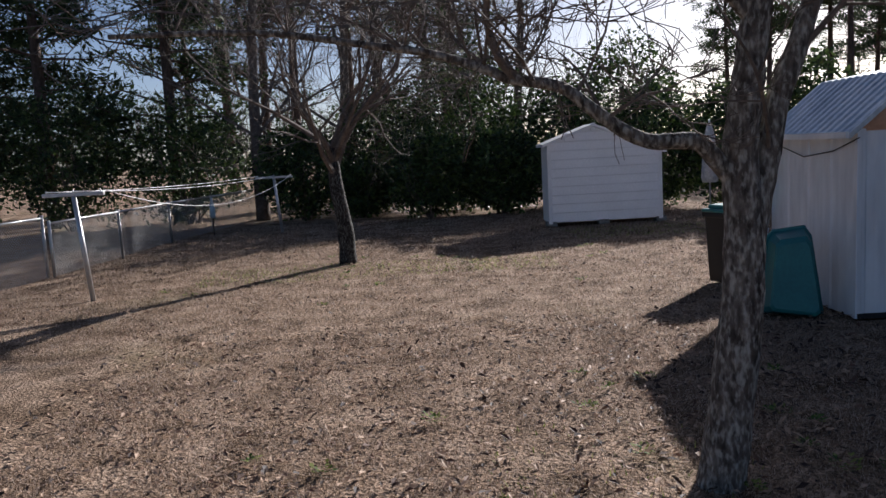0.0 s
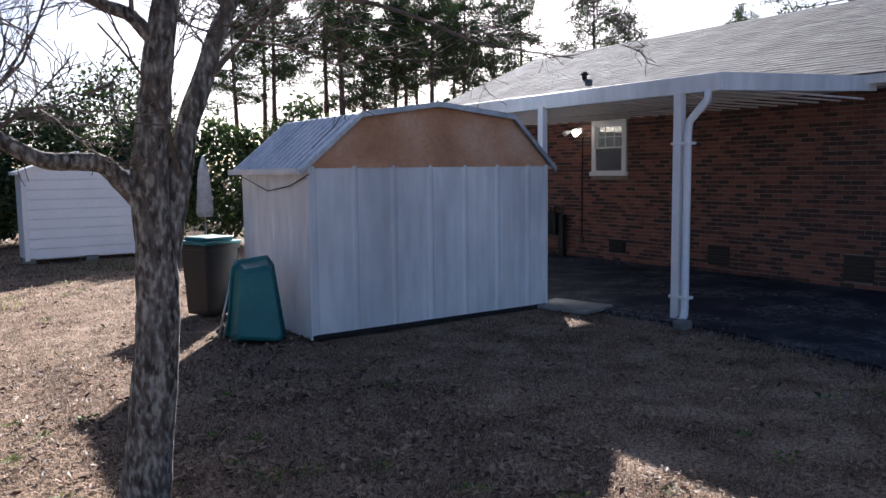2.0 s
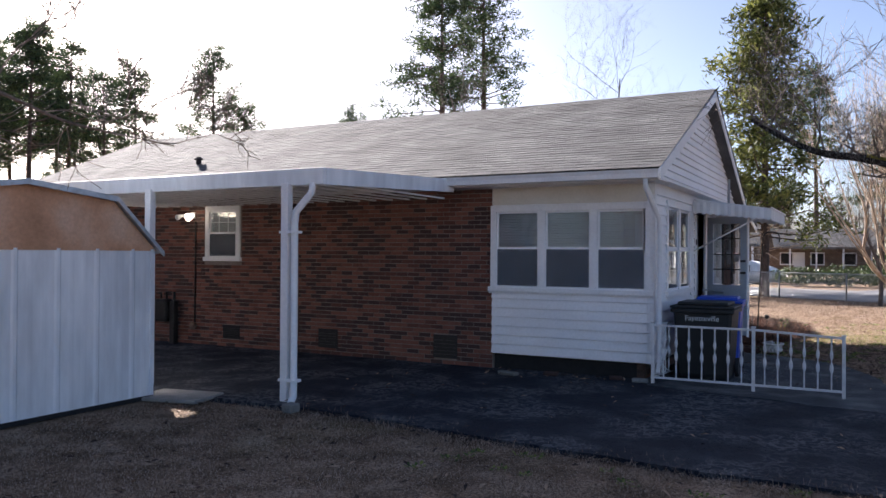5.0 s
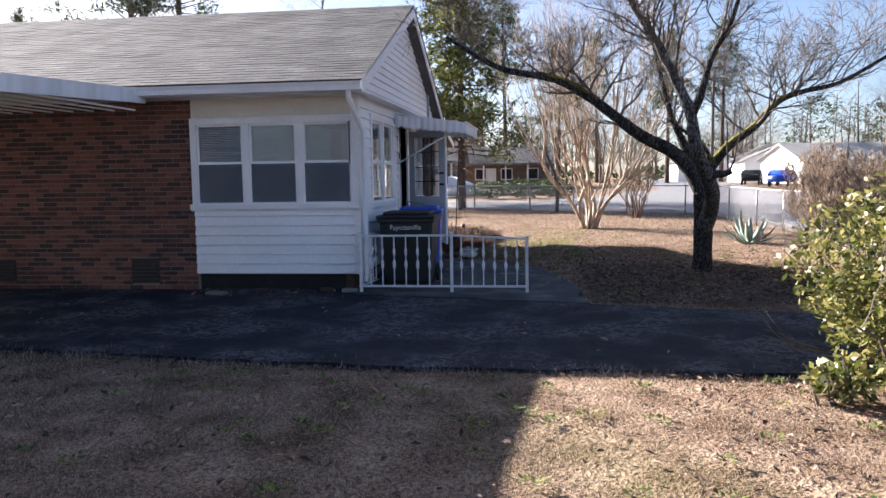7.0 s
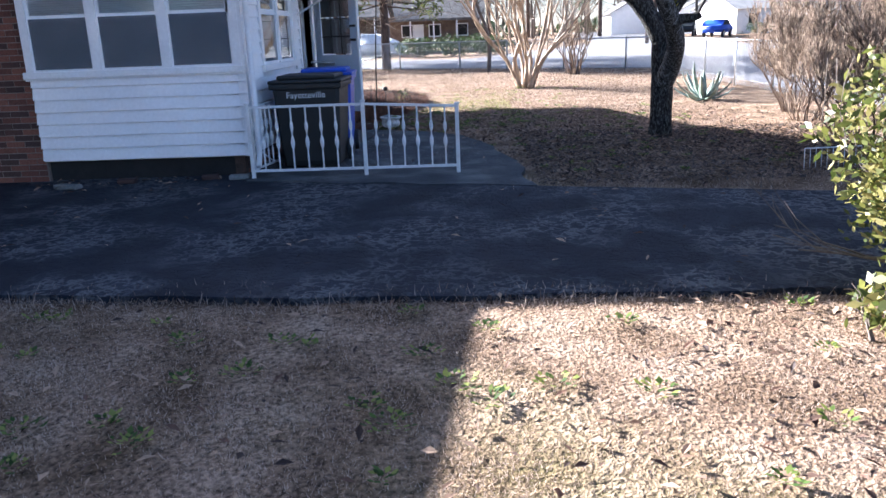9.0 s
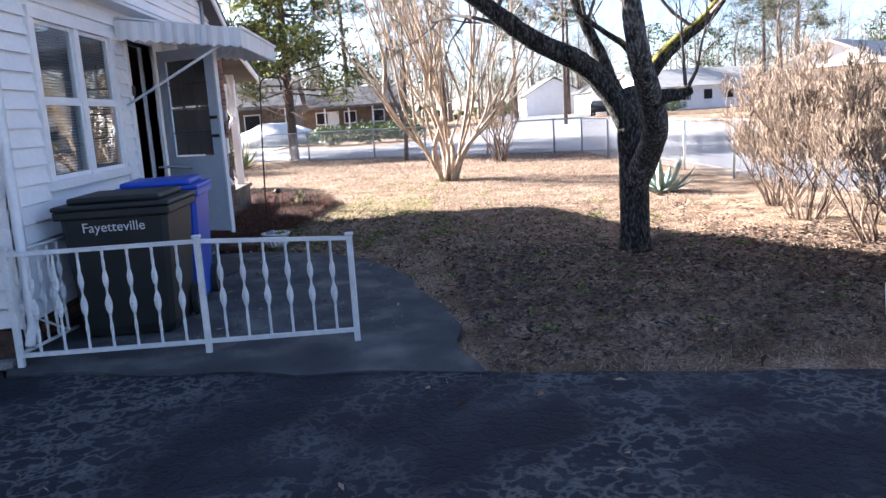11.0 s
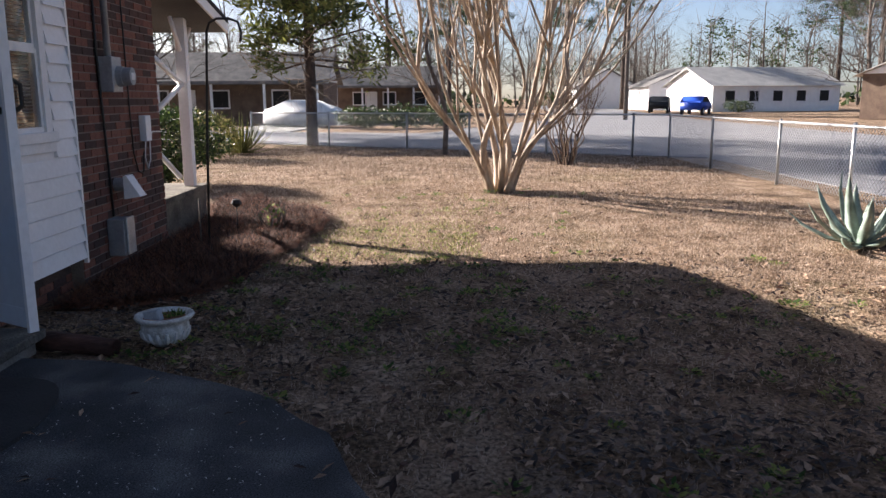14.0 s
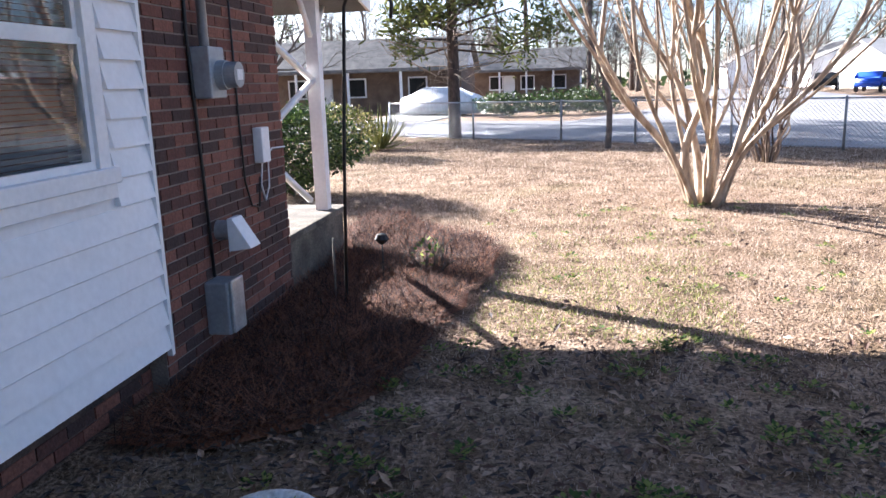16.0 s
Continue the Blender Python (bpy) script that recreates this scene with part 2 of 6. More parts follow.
# ---- building blocks ----
def thing(name, at, label, category, group="", kind=""):
    ob = new(name)
    ob.location = at
    ob.empty_display_size = 0.2
    return tagged(ob, label, category, group, kind)


def link_mesh(name, me, mat, parent=None, label=""):
    ob = new(name, me)
    if mat and not me.materials:
        me.materials.append(mat)
    if parent:
        ob.parent = parent
        ob.matrix_parent_inverse = Matrix.Translation(-parent.location)
    return tagged(ob, label)


def part(name, bm, mat, parent=None, label="", smooth=False):
    me = bpy.data.meshes.new(name)
    bmesh.ops.recalc_face_normals(bm, faces=bm.faces)
    bm.to_mesh(me)
    bm.free()
    if smooth:
        me.shade_smooth()
    return link_mesh(name, me, mat, parent, label)


def raw(name, V, F, mat, parent=None, label="", smooth=False):
    me = bpy.data.meshes.new(name)
    me.from_pydata(V, [], F)
    if smooth:
        me.shade_smooth()
    return link_mesh(name, me, mat, parent, label)


def box(*lohi, bevel=0.0, m=None, bm=None):
    """A box from (x0, y0, z0, x1, y1, z1), into bm or a new bmesh."""
    x0, y0, z0, x1, y1, z1 = lohi
    own = bmesh.new()
    bmesh.ops.create_cube(own, size=1, matrix=Matrix.Translation(((x0 + x1) / 2, (y0 + y1) / 2, (z0 + z1) / 2)) @ Matrix.Diagonal((abs(x1 - x0), abs(y1 - y0), abs(z1 - z0), 1)))
    if bevel:
        bmesh.ops.bevel(own, geom=own.edges[:], offset=bevel, segments=2, affect="EDGES", profile=0.5)
    if m:
        own.transform(m)
    if bm is None:
        return own
    me = bpy.data.meshes.new("tmp")
    own.to_mesh(me)
    own.free()
    bm.from_mesh(me)
    bpy.data.meshes.remove(me)
    return bm


def prism(profile, axis, a, b, bm=None):
    """A closed profile of (u, v) pairs drawn along an axis from a to b: 'x' takes (y, z), 'y' takes (x, z), 'z' takes (x, y)."""
    bm = bm or bmesh.new()
    put = {"x": lambda u, v, w: (w, u, v), "y": lambda u, v, w: (u, w, v), "z": lambda u, v, w: (u, v, w)}[axis]
    lo = [bm.verts.new(put(u, v, a)) for u, v in profile]
    hi = [bm.verts.new(put(u, v, b)) for u, v in profile]
    n = len(profile)
    bm.faces.new(lo)
    bm.faces.new(hi[::-1])
    for i in range(n):
        bm.faces.new((lo[i], lo[(i + 1) % n], hi[(i + 1) % n], hi[i]))
    return bm


def tube(V, F, pts, rads, n=6):
    """A tube of n sides along points, with a radius at each."""
    base = len(V)
    pts = [Vector(p) for p in pts]
    for i, p in enumerate(pts):
        d = (pts[min(i + 1, len(pts) - 1)] - pts[max(i - 1, 0)]).normalized()
        s = d.orthogonal().normalized() if i == 0 else (s - d * s.dot(d)).normalized()
        t = d.cross(s)
        for k in range(n):
            a = 2 * math.pi * k / n
            V.append(p + (s * math.cos(a) + t * math.sin(a)) * rads[i])
    for i in range(len(pts) - 1):
        for k in range(n):
            F.append((base + i * n + k, base + i * n + (k + 1) % n, base + (i + 1) * n + (k + 1) % n, base + (i + 1) * n + k))
    F.append(tuple(base + k for k in range(n))[::-1])
    F.append(tuple(base + (len(pts) - 1) * n + k for k in range(n)))


def rod(name, pts, r, mat, parent=None, n=8, label=""):
    V, F = [], []
    tube(V, F, pts, [r] * len(pts) if not isinstance(r, (list, tuple)) else r, n)
    return raw(name, V, F, mat, parent, label, True)


def lathe(profile, at, n=28):
    """Turned round the z axis: profile of (radius, height)."""
    bm = bmesh.new()
    rings = [[bm.verts.new((at[0] + r * math.cos(2 * math.pi * k / n), at[1] + r * math.sin(2 * math.pi * k / n), at[2] + z)) for k in range(n)] for r, z in profile]
    for a, b in zip(rings, rings[1:]):
        for k in range(n):
            bm.faces.new((a[k], a[(k + 1) % n], b[(k + 1) % n], b[k]))
    bm.faces.new(rings[0][::-1])
    bm.faces.new(rings[-1])
    return bm


def pieces(V, F, lohi):
    """A plain block appended to lists."""
    x0, y0, z0, x1, y1, z1 = lohi
    b = len(V)
    V += [(x0, y0, z0), (x1, y0, z0), (x1, y1, z0), (x0, y1, z0), (x0, y0, z1), (x1, y0, z1), (x1, y1, z1), (x0, y1, z1)]
    F += [(b, b + 3, b + 2, b + 1), (b + 4, b + 5, b + 6, b + 7), (b, b + 1, b + 5, b + 4), (b + 1, b + 2, b + 6, b + 5), (b + 2, b + 3, b + 7, b + 6), (b + 3, b, b + 4, b + 7)]


# ---- ground ----
def sheet(name, poly, z, mat, label, kind="structure", cuts=0):
    bm = bmesh.new()
    vs = [bm.verts.new((x, y, z)) for x, y in poly]
    face = bm.faces.new(vs)
    low = [bm.verts.new((x, y, z - 0.06)) for x, y in poly]
    for i in range(len(vs)):
        bm.faces.new((vs[i], vs[i - 1], low[i - 1], low[i]))
    bmesh.ops.triangulate(bm, faces=[face])
    return tagged(part(name, bm, mat), label, kind="structure")


def rough_lawn():
    """The lawn: fine and uneven near the walk, wide and plain out to the horizon."""
    V, F = [], []
    xs = [-900, -300, -80, -30] + [-20 + 0.5 * i for i in range(121)] + [60, 90, 300, 900]
    ys = [-900, -300, -80, -30] + [-16 + 0.5 * i for i in range(89)] + [50, 80, 300, 900]
    for y in ys:
        for x in xs:
            inner = -20 < x < 40 and -16 < y < 28
            V.append((x, y, 0.025 * noise.noise((x * 0.5, y * 0.5, 0)) + 0.012 * noise.noise((x * 1.7, y * 1.7, 4)) - 0.012 - (0.04 if 6.4 < x < 10 or (9 < x < 13.4 and -0.4 < y < 2.4) else 0) if inner else -0.02))
    w = len(xs)
    for j in range(len(ys) - 1):
        for i in range(w - 1):
            F.append((j * w + i, j * w + i + 1, (j + 1) * w + i + 1, (j + 1) * w + i))
    return tagged(raw("ground", V, F, LAWN, None, "", True), "dry brown winter lawn with green patches", kind="structure")


def cracked_asphalt():
    m = ASPHALT
    n, ln = m.node_tree.nodes, m.node_tree.links
    b = n["Principled BSDF"]
    base = b.inputs["Base Color"].links[0].from_socket
    co, v, w = n.new("ShaderNodeTexCoord"), n.new("ShaderNodeTexVoronoi"), n.new("ShaderNodeTexNoise")
    v.feature = "DISTANCE_TO_EDGE"
    v.inputs["Scale"].default_value, w.inputs["Scale"].default_value, w.inputs["Detail"].default_value = 5.0, 7, 6
    add = n.new("ShaderNodeMix")
    add.data_type = "RGBA"
    add.blend_type = "LINEAR_LIGHT"
    add.inputs[0].default_value = 0.3
    ln.new(co.outputs["Object"], w.inputs["Vector"])
    ln.new(co.outputs["Object"], add.inputs[6])
    ln.new(w.outputs["Color"], add.inputs[7])
    ln.new(add.outputs[2], v.inputs["Vector"])
    r = n.new("ShaderNodeMapRange")
    r.inputs["From Max"].default_value, r.inputs["To Min"].default_value, r.inputs["To Max"].default_value = 0.15, 1.0, 0.0
    ln.new(v.outputs["Distance"], r.inputs["Value"])
    big = n.new("ShaderNodeTexNoise")
    big.inputs["Scale"].default_value = 1.1
    ln.new(co.outputs["Object"], big.inputs["Vector"])
    br = n.new("ShaderNodeMapRange")
    br.inputs["From Min"].default_value, br.inputs["From Max"].default_value = 0.42, 0.6
    ln.new(big.outputs["Fac"], br.inputs["Value"])
    mul = n.new("ShaderNodeMath")
    mul.operation = "MULTIPLY"
    ln.new(r.outputs[0], mul.inputs[0])
    ln.new(br.outputs[0], mul.inputs[1])
    mix = n.new("ShaderNodeMix")
    mix.data_type = "RGBA"
    mix.inputs[7].default_value = (0.14, 0.146, 0.156, 1)
    ln.new(mul.outputs[0], mix.inputs[0])
    ln.new(base, mix.inputs[6])
    ln.new(mix.outputs[2], b.inputs["Base Color"])
    bp = n.new("ShaderNodeBump")
    bp.invert = True
    bp.inputs["Strength"].default_value, bp.inputs["Distance"].default_value = 0.8, 0.02
    ln.new(r.outputs[0], bp.inputs["Height"])
    old = b.inputs["Normal"].links[0].from_node
    ln.new(bp.outputs[0], old.inputs["Normal"])


cracked_asphalt()
rough_lawn()


def ragged(poly, step=0.35, amount=0.06):
    out = []
    for (x0, y0), (x1, y1) in zip(poly, poly[1:] + poly[:1]):
        n = max(1, int(math.hypot(x1 - x0, y1 - y0) / step))
        for i in range(n):
            x, y = x0 + (x1 - x0) * i / n, y0 + (y1 - y0) * i / n
            out.append((x + amount * noise.noise((x * 2.1, y * 2.1, 7)), y + amount * noise.noise((x * 2.1, y * 2.1, 11))))
    return out


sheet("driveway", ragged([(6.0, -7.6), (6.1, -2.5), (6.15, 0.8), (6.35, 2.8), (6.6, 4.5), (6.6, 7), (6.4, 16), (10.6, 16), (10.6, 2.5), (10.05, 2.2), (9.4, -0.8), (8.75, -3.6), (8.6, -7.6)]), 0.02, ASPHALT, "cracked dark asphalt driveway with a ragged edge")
sheet("pavement", ragged([(9.35, -0.85), (10.9, -0.72), (12.0, -0.5), (12.7, -0.3), (13.3, -0.08), (13.75, 0.28), (14.1, 0.85), (14.3, 1.35), (14.4, 1.85), (14.4, 2.4), (10.4, 2.4), (10.1, 2.2)], 0.16, 0.09), 0.03, PADMAT, "worn grey concrete pad by the side door, darkened for shade")
sheet("road", [(29.3, -7.2), (37.6, 6.0), (46, 19), (80, 75), (88, 75), (54, 19), (46.5, 6.5), (44, 0), (69, -10.2), (160, -19), (160, -29), (60, -17.5), (-80, -15.5), (-80, -7.7)], 0.012, ROAD, "pale grey sunlit asphalt street at the corner")
sheet("driveway_far", [(46.5, 6.2), (47, 9.5), (60, 9.5), (60, 5)], 0.03, CONCRETE, "pale concrete driveway across the street")


# ---- house ----
house = thing("house", (14.2, 9, 0), "low red brick ranch house with white siding sunroom", "house")
XB, YG = 10.42, 2.23
RX, RZ = 14.12, 4.66
SLOPE = (RZ - 2.9) / (RX - 9.95)


def wall_planks(wall, axis, plane, u0, u1, z0, z1, expo, gaps=(), top=None):
    """Lapped boards along a wall that faces -x or -y; gaps are (u0, u1, z0, z1); top(u) limits the height under a rake."""
    rows = int(round((z1 - z0) / expo))
    for k in range(rows):
        a, b = z0 + k * expo, z0 + (k + 1) * expo
        lo, hi = u0, u1
        if top:
            span = [u for u in (u0 + (u1 - u0) * i / 400 for i in range(401)) if top(u) > (a + b) / 2]
            if not span:
                continue
            lo, hi = span[0], span[-1]
        cuts = [(lo, hi)]
        for g0, g1, h0, h1 in gaps:
            if h0 < (a + b) / 2 < h1:
                cuts = [c for s, e in cuts for c in ((s, min(e, g0)), (max(s, g1), e)) if c[1] - c[0] > 0.02]
        for s, e in cuts:
            prof = [(plane, a + 0.015), (plane - 0.032, a + 0.015), (plane - 0.006, b), (plane, b)]
            part("plank", prism(prof, "y" if axis == "x" else "x", s, e), WHITE, wall)


def brick_rows(axis, plane, u0, u1, z0, z1, V, F, single=None, gaps=(), seed=1):
    """Running bond on a wall; returns V and F, or calls single(pos, length) for each brick."""
    rng = random.Random(seed)
    L, H, J = 0.203, 0.057, 0.0105
    k, z = 0, z0
    while z + H < z1 + 0.02:
        u = u0 - (L + J) / 2 * (k % 2)
        while u < u1:
            spans = [(max(u, u0), min(u + L, u1))]
            for g0, g1, h0, h1 in gaps:
                if h0 < z + H and z < h1:
                    spans = [c for s, e in spans for c in ((s, min(e, g0)), (max(s, g1), e))]
            for a, b in spans:
                if b - a > 0.025:
                    d = rng.uniform(0.004, 0.009)
                    lohi = (plane - d, a, z, plane + 0.01, b, z + H) if axis == "x" else (a, plane - d, z, b, plane + 0.01, z + H)
                    pieces(V, F, lohi) if single is None else single(lohi, V, F)
            u += L + J
        z, k = z + H + J, k + 1


def window_unit(parent, axis, plane, u0, u1, z0, z1, columns, muntins=0, label="", blind=None):
    """A window in a wall facing -x or -y: a frame, a sill, sashes with glass, and blinds behind."""
    def bx(a, b, c, d, out, into):
        return (plane - out, a, c, plane + into, b, d) if axis == "x" else (a, plane - out, c, b, plane + into, d)
    win = link_mesh("window", box_mesh(bx(u0, u1, z1 - 0.09, z1, 0.035, 0.1)), TRIM, parent, label)
    for a, b, c, d in ((u0, u0 + 0.09, z0, z1 - 0.09), (u1 - 0.09, u1, z0, z1 - 0.09)):
        part("frame", box(*bx(a, b, c, d, 0.033, 0.1), bevel=0.004), TRIM, win)
    part("sill", box(*bx(u0 - 0.03, u1 + 0.03, z0 - 0.05, z0 + 0.025, 0.06, 0.1), bevel=0.006), TRIM, win)
    i0, i1, j0, j1 = u0 + 0.09, u1 - 0.09, z0 + 0.025, z1 - 0.09
    gap = 0.1
    w = (i1 - i0 - gap * (columns - 1)) / columns
    mid = (j0 + j1) / 2
    for k in range(columns):
        s = i0 + k * (w + gap)
        if k:
            part("mullion", box(*bx(s - gap, s, j0, j1, 0.03, 0.1), bevel=0.004), TRIM, win)
        for h0, h1, out in ((j0, mid, 0.012), (mid, j1, 0.0)):
            bm = bmesh.new()
            for q in ((s, s + 0.03, h0, h1), (s + w - 0.03, s + w, h0, h1), (s + 0.03, s + w - 0.03, h0, h0 + 0.035), (s + 0.03, s + w - 0.03, h1 - 0.03, h1)):
                box(*bx(*q, out, 0.03 - out), bm=bm)
            if muntins and h0 == mid:
                for t in range(1, muntins + 1):
                    u = s + w * t / (muntins + 1)
                    box(*bx(u - 0.008, u + 0.008, h0 + 0.035, h1 - 0.03, out - 0.004, 0.02), bm=bm)
                box(*bx(s + 0.03, s + w - 0.03, (h0 + h1) / 2 - 0.008, (h0 + h1) / 2 + 0.008, out - 0.004, 0.019), bm=bm)
            part("sash", bm, TRIM, win)
            pane = part("pane", box(*bx(s + 0.025, s + w - 0.025, h0 + 0.03, h1 - 0.025, -0.008 + out, 0.014 - out)), GLASS, win)
            pane.visible_shadow = False
        scr = blind or part("insect_screen", box(*bx(s + 0.02, s + w - 0.02, j0 + 0.02, mid, 0.019, -0.017)), SCREEN, win)
        if not blind:
            scr.visible_shadow = False
        V, F = [], []
        z = j0 + 0.02
        while z < j1 - 0.02:
            pieces(V, F, bx(s, s + w, z, z + 0.019, -0.055, 0.058))
            z += 0.024
        raw("blind", V, F, blind or BLIND, win)
    return win


def box_mesh(lohi):
    me = bpy.data.meshes.new("window_head")
    bm = box(*lohi, bevel=0.004)
    bm.to_mesh(me)
    bm.free()
    return me


def wall_with_holes(name, axis, p0, p1, u0, u1, z0, z1, holes, mat, label=""):
    """A wall slab with openings cut through it, built of blocks that meet end to end."""
    bm = bmesh.new()
    us = sorted({u0, u1, *[h[0] for h in holes], *[h[1] for h in holes]})
    for a, b in zip(us, us[1:]):
        spans = sorted((h[2], h[3]) for h in holes if h[0] <= a and b <= h[1])
        z = z0
        for s, e in [*spans, (z1, z1)]:
            if s > z:
                box(*((p0, a, z, p1, b, s) if axis == "x" else (a, p0, z, b, p1, s)), bm=bm)
            z = e
    return part(name, bm, mat, house, label)


# sunroom walls
wb = wall_with_holes("siding_wall", "x", XB, XB + 0.14, YG, 4.62, 0.25, 2.72, [(2.3, 4.55, 1.24, 2.42)], WHITE, "white lapped siding under three windows")
wall_planks(wb, "x", XB, 2.2, 4.62, 0.25, 1.19, 0.135)
part("frieze_board", box(XB - 0.012, 2.24, 2.46, XB, 4.62, 2.74), material("cream_board", [(0.62, 0.58, 0.5), (0.7, 0.67, 0.6)], 2, 0.6, 0, 0.1, 30, 0.06), house, "cream painted frieze board")
window_unit(house, "x", XB, 2.24, 4.64, 1.22, 2.45, 3, label="white triple window with drawn blinds")
part("drip_board", box(XB - 0.04, 2.22, 1.15, XB - 0.018, 4.66, 1.185, bevel=0.004), TRIM, house)
DOOR0, DOOR1 = 13.36, 14.22
holes = [(11.2, 12.9, 1.2, 2.48), (DOOR0, DOOR1, 0.4, 2.46), (14.78, 15.72, 1.26, 2.46)]
wg = wall_with_holes("siding_wall", "y", YG, YG + 0.14, XB, 16.16, 0.25, 2.72, holes, WHITE, "white lapped siding with a side door")
wall_planks(wg, "y", YG, XB + 0.02, 16.14, 0.25, 2.7, 0.135, [(11.12, 12.98, 1.1, 2.6), (13.26, 14.32, 0.2, 2.56), (14.68, 15.82, 1.1, 2.6)])
# both side-wall windows take the blinds coloured dark for the unlit interior
window_unit(house, "y", YG, 11.15, 12.95, 1.18, 2.52, 2, label="white double window on the side wall", blind=SHADEBLIND)
window_unit(house, "y", YG, 14.72, 15.78, 1.24, 2.5, 1, label="white sash window beside the open storm door", blind=SHADEBLIND)
part("apron", box(14.7, YG - 0.04, 1.12, 15.8, YG - 0.018, 1.19, bevel=0.004), TRIM, house)
part("corner_board", box(XB - 0.03, YG - 0.03, 0.25, XB + 0.07, YG - 0.001, 2.78), TRIM, house)
part("corner_board", box(XB - 0.028, YG, 0.25, XB - 0.001, YG + 0.07, 2.78), TRIM, house)
part("corner_board", box(16.14, YG - 0.03, 0.22, 16.17, YG - 0.001, 2.78), TRIM, house)
for q in ((DOOR0 - 0.1, DOOR0, 0.4, 2.56), (DOOR1, DOOR1 + 0.1, 0.4, 2.56), (DOOR0, DOOR1, 2.46, 2.56)):
    part("door_frame", box(q[0], YG - 0.035, q[2], q[1], YG + 0.1, q[3], bevel=0.004), TRIM, house)
part("threshold", box(DOOR0 - 0.04, YG - 0.07, 0.4, DOOR1 + 0.04, YG + 0.14, 0.44, bevel=0.008), material("grey_aluminium_sill", [(0.2, 0.23, 0.26), (0.3, 0.33, 0.36)], 6, 0.4, 0.6, 0.1, 40, 0.2), house)
part("riser_board", box(13.0, YG - 0.025, 0.15, 14.36, YG - 0.002, 0.4), TRIM, house)
# inner door, standing open inside
part("inner_door", box(DOOR0 - 0.02, YG + 0.2, 0.45, DOOR0 + 0.02, YG + 1.0, 2.44, bevel=0.003), DOORPAINT, house, "white inner door standing open")
# near-black floor colour stands in for the darkness of the unlit room
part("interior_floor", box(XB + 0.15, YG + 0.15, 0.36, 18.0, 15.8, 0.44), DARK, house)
part("inner_wall", box(XB + 0.3, 4.7, 0.44, 18.0, 4.8, 2.7), BLIND, house)

# brick walls
brick_back = wall_with_holes("brick_wall", "x", XB + 0.04, XB + 0.2, 4.62, 16.0, 0.0, 2.72, [(9.66, 10.46, 1.63, 2.57)], MORTAR, "red brick back wall with pale mortar")
V, F = [], []
vents = [(9.65, 10.03, 0.19, 0.38), (7.48, 7.86, 0.16, 0.42), (5.23, 5.63, 0.14, 0.44), (12.4, 12.8, 0.16, 0.4)]
brick_rows("x", XB + 0.04, 4.63, 16.0, 0.02, 2.7, V, F, gaps=[(9.6, 10.52, 1.55, 2.63), *vents])
tagged(raw("brick", V, F, BRICKS, brick_back), kind="stuff")
for a, b, c, d in vents:
    bm = box(XB + 0.03, a - 0.01, c - 0.03, XB + 0.039, b + 0.01, d + 0.03)
    for k in range(5):
        z = c + 0.02 + k * (d - c - 0.03) / 5
        box(XB + 0.005, a + 0.01, z, XB + 0.029, b - 0.01, z + 0.012, bm=bm)
    part("foundation_vent", bm, BLACKIRON, house, "dark louvred foundation vent")
window_unit(house, "x", XB + 0.04, 9.64, 10.48, 1.62, 2.58, 1, muntins=2, label="small white sash window in the brick wall")
brick_gable = part("brick_wall", box(16.16, YG + 0.02, 0.0, 18.13, YG + 0.2, 2.75), MORTAR, house, "red brick end wall with meters and cables")
part("brick_wall", box(18.0, YG + 0.2, 0.0, 18.12, 16.0, 2.75), BRICKS, house)
part("brick_wall", box(XB + 0.2, 15.85, 0.0, 18.0, 16.0, 2.75), BRICKS, house)
part("foundation", box(XB + 0.1, YG + 0.12, 0.0, 16.16, YG + 0.24, 0.26), material("dark_foundation_brick", [(0.05, 0.035, 0.03), (0.11, 0.07, 0.055)], 9, 0.95, 0, 0.5, 60, 0.4), house)
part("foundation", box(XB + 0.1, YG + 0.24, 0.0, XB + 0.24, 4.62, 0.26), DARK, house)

V, F = [], []
brick_rows("y", YG + 0.12, 10.62, 16.155, 0.012, 0.18, V, F, seed=6)
tagged(raw("brick", V, F, BRICKS, house), kind="stuff")

# gable end and roof
def rake(u):
    return RZ - 0.1 - SLOPE * abs(u - RX)


gable = part("gable_wall", prism([(XB, 2.72), (18.13, 2.72), (18.13, rake(18.13)), (RX, RZ - 0.1), (XB, rake(XB))], "y", YG, YG + 0.14), WHITE, house, "white lapped siding in the gable")
wall_planks(gable, "y", YG, XB, 18.13, 2.72, 4.6, 0.115, top=rake)
Y0, Y1 = 2.03, 16.3
back_slope = part("roof", prism([(9.9, 2.86), (RX, RZ - 0.05), (RX, RZ - 0.19), (9.9, 2.72)], "y", Y0, Y1), DARK, house, "weathered grey asphalt shingle roof")
front_slope = part("roof", prism([(RX, RZ - 0.05), (18.3, 2.8), (20.12, 2.44), (20.12, 2.3), (18.3, 2.66), (RX, RZ - 0.19)], "y", Y0, Y1), SHINGLE, house)
V, F = [], []
rng = random.Random(5)
run = math.hypot(RX - 9.88, RZ - 2.86)
ux, uz = (RX - 9.88) / run, (RZ - 2.86) / run
k = 0
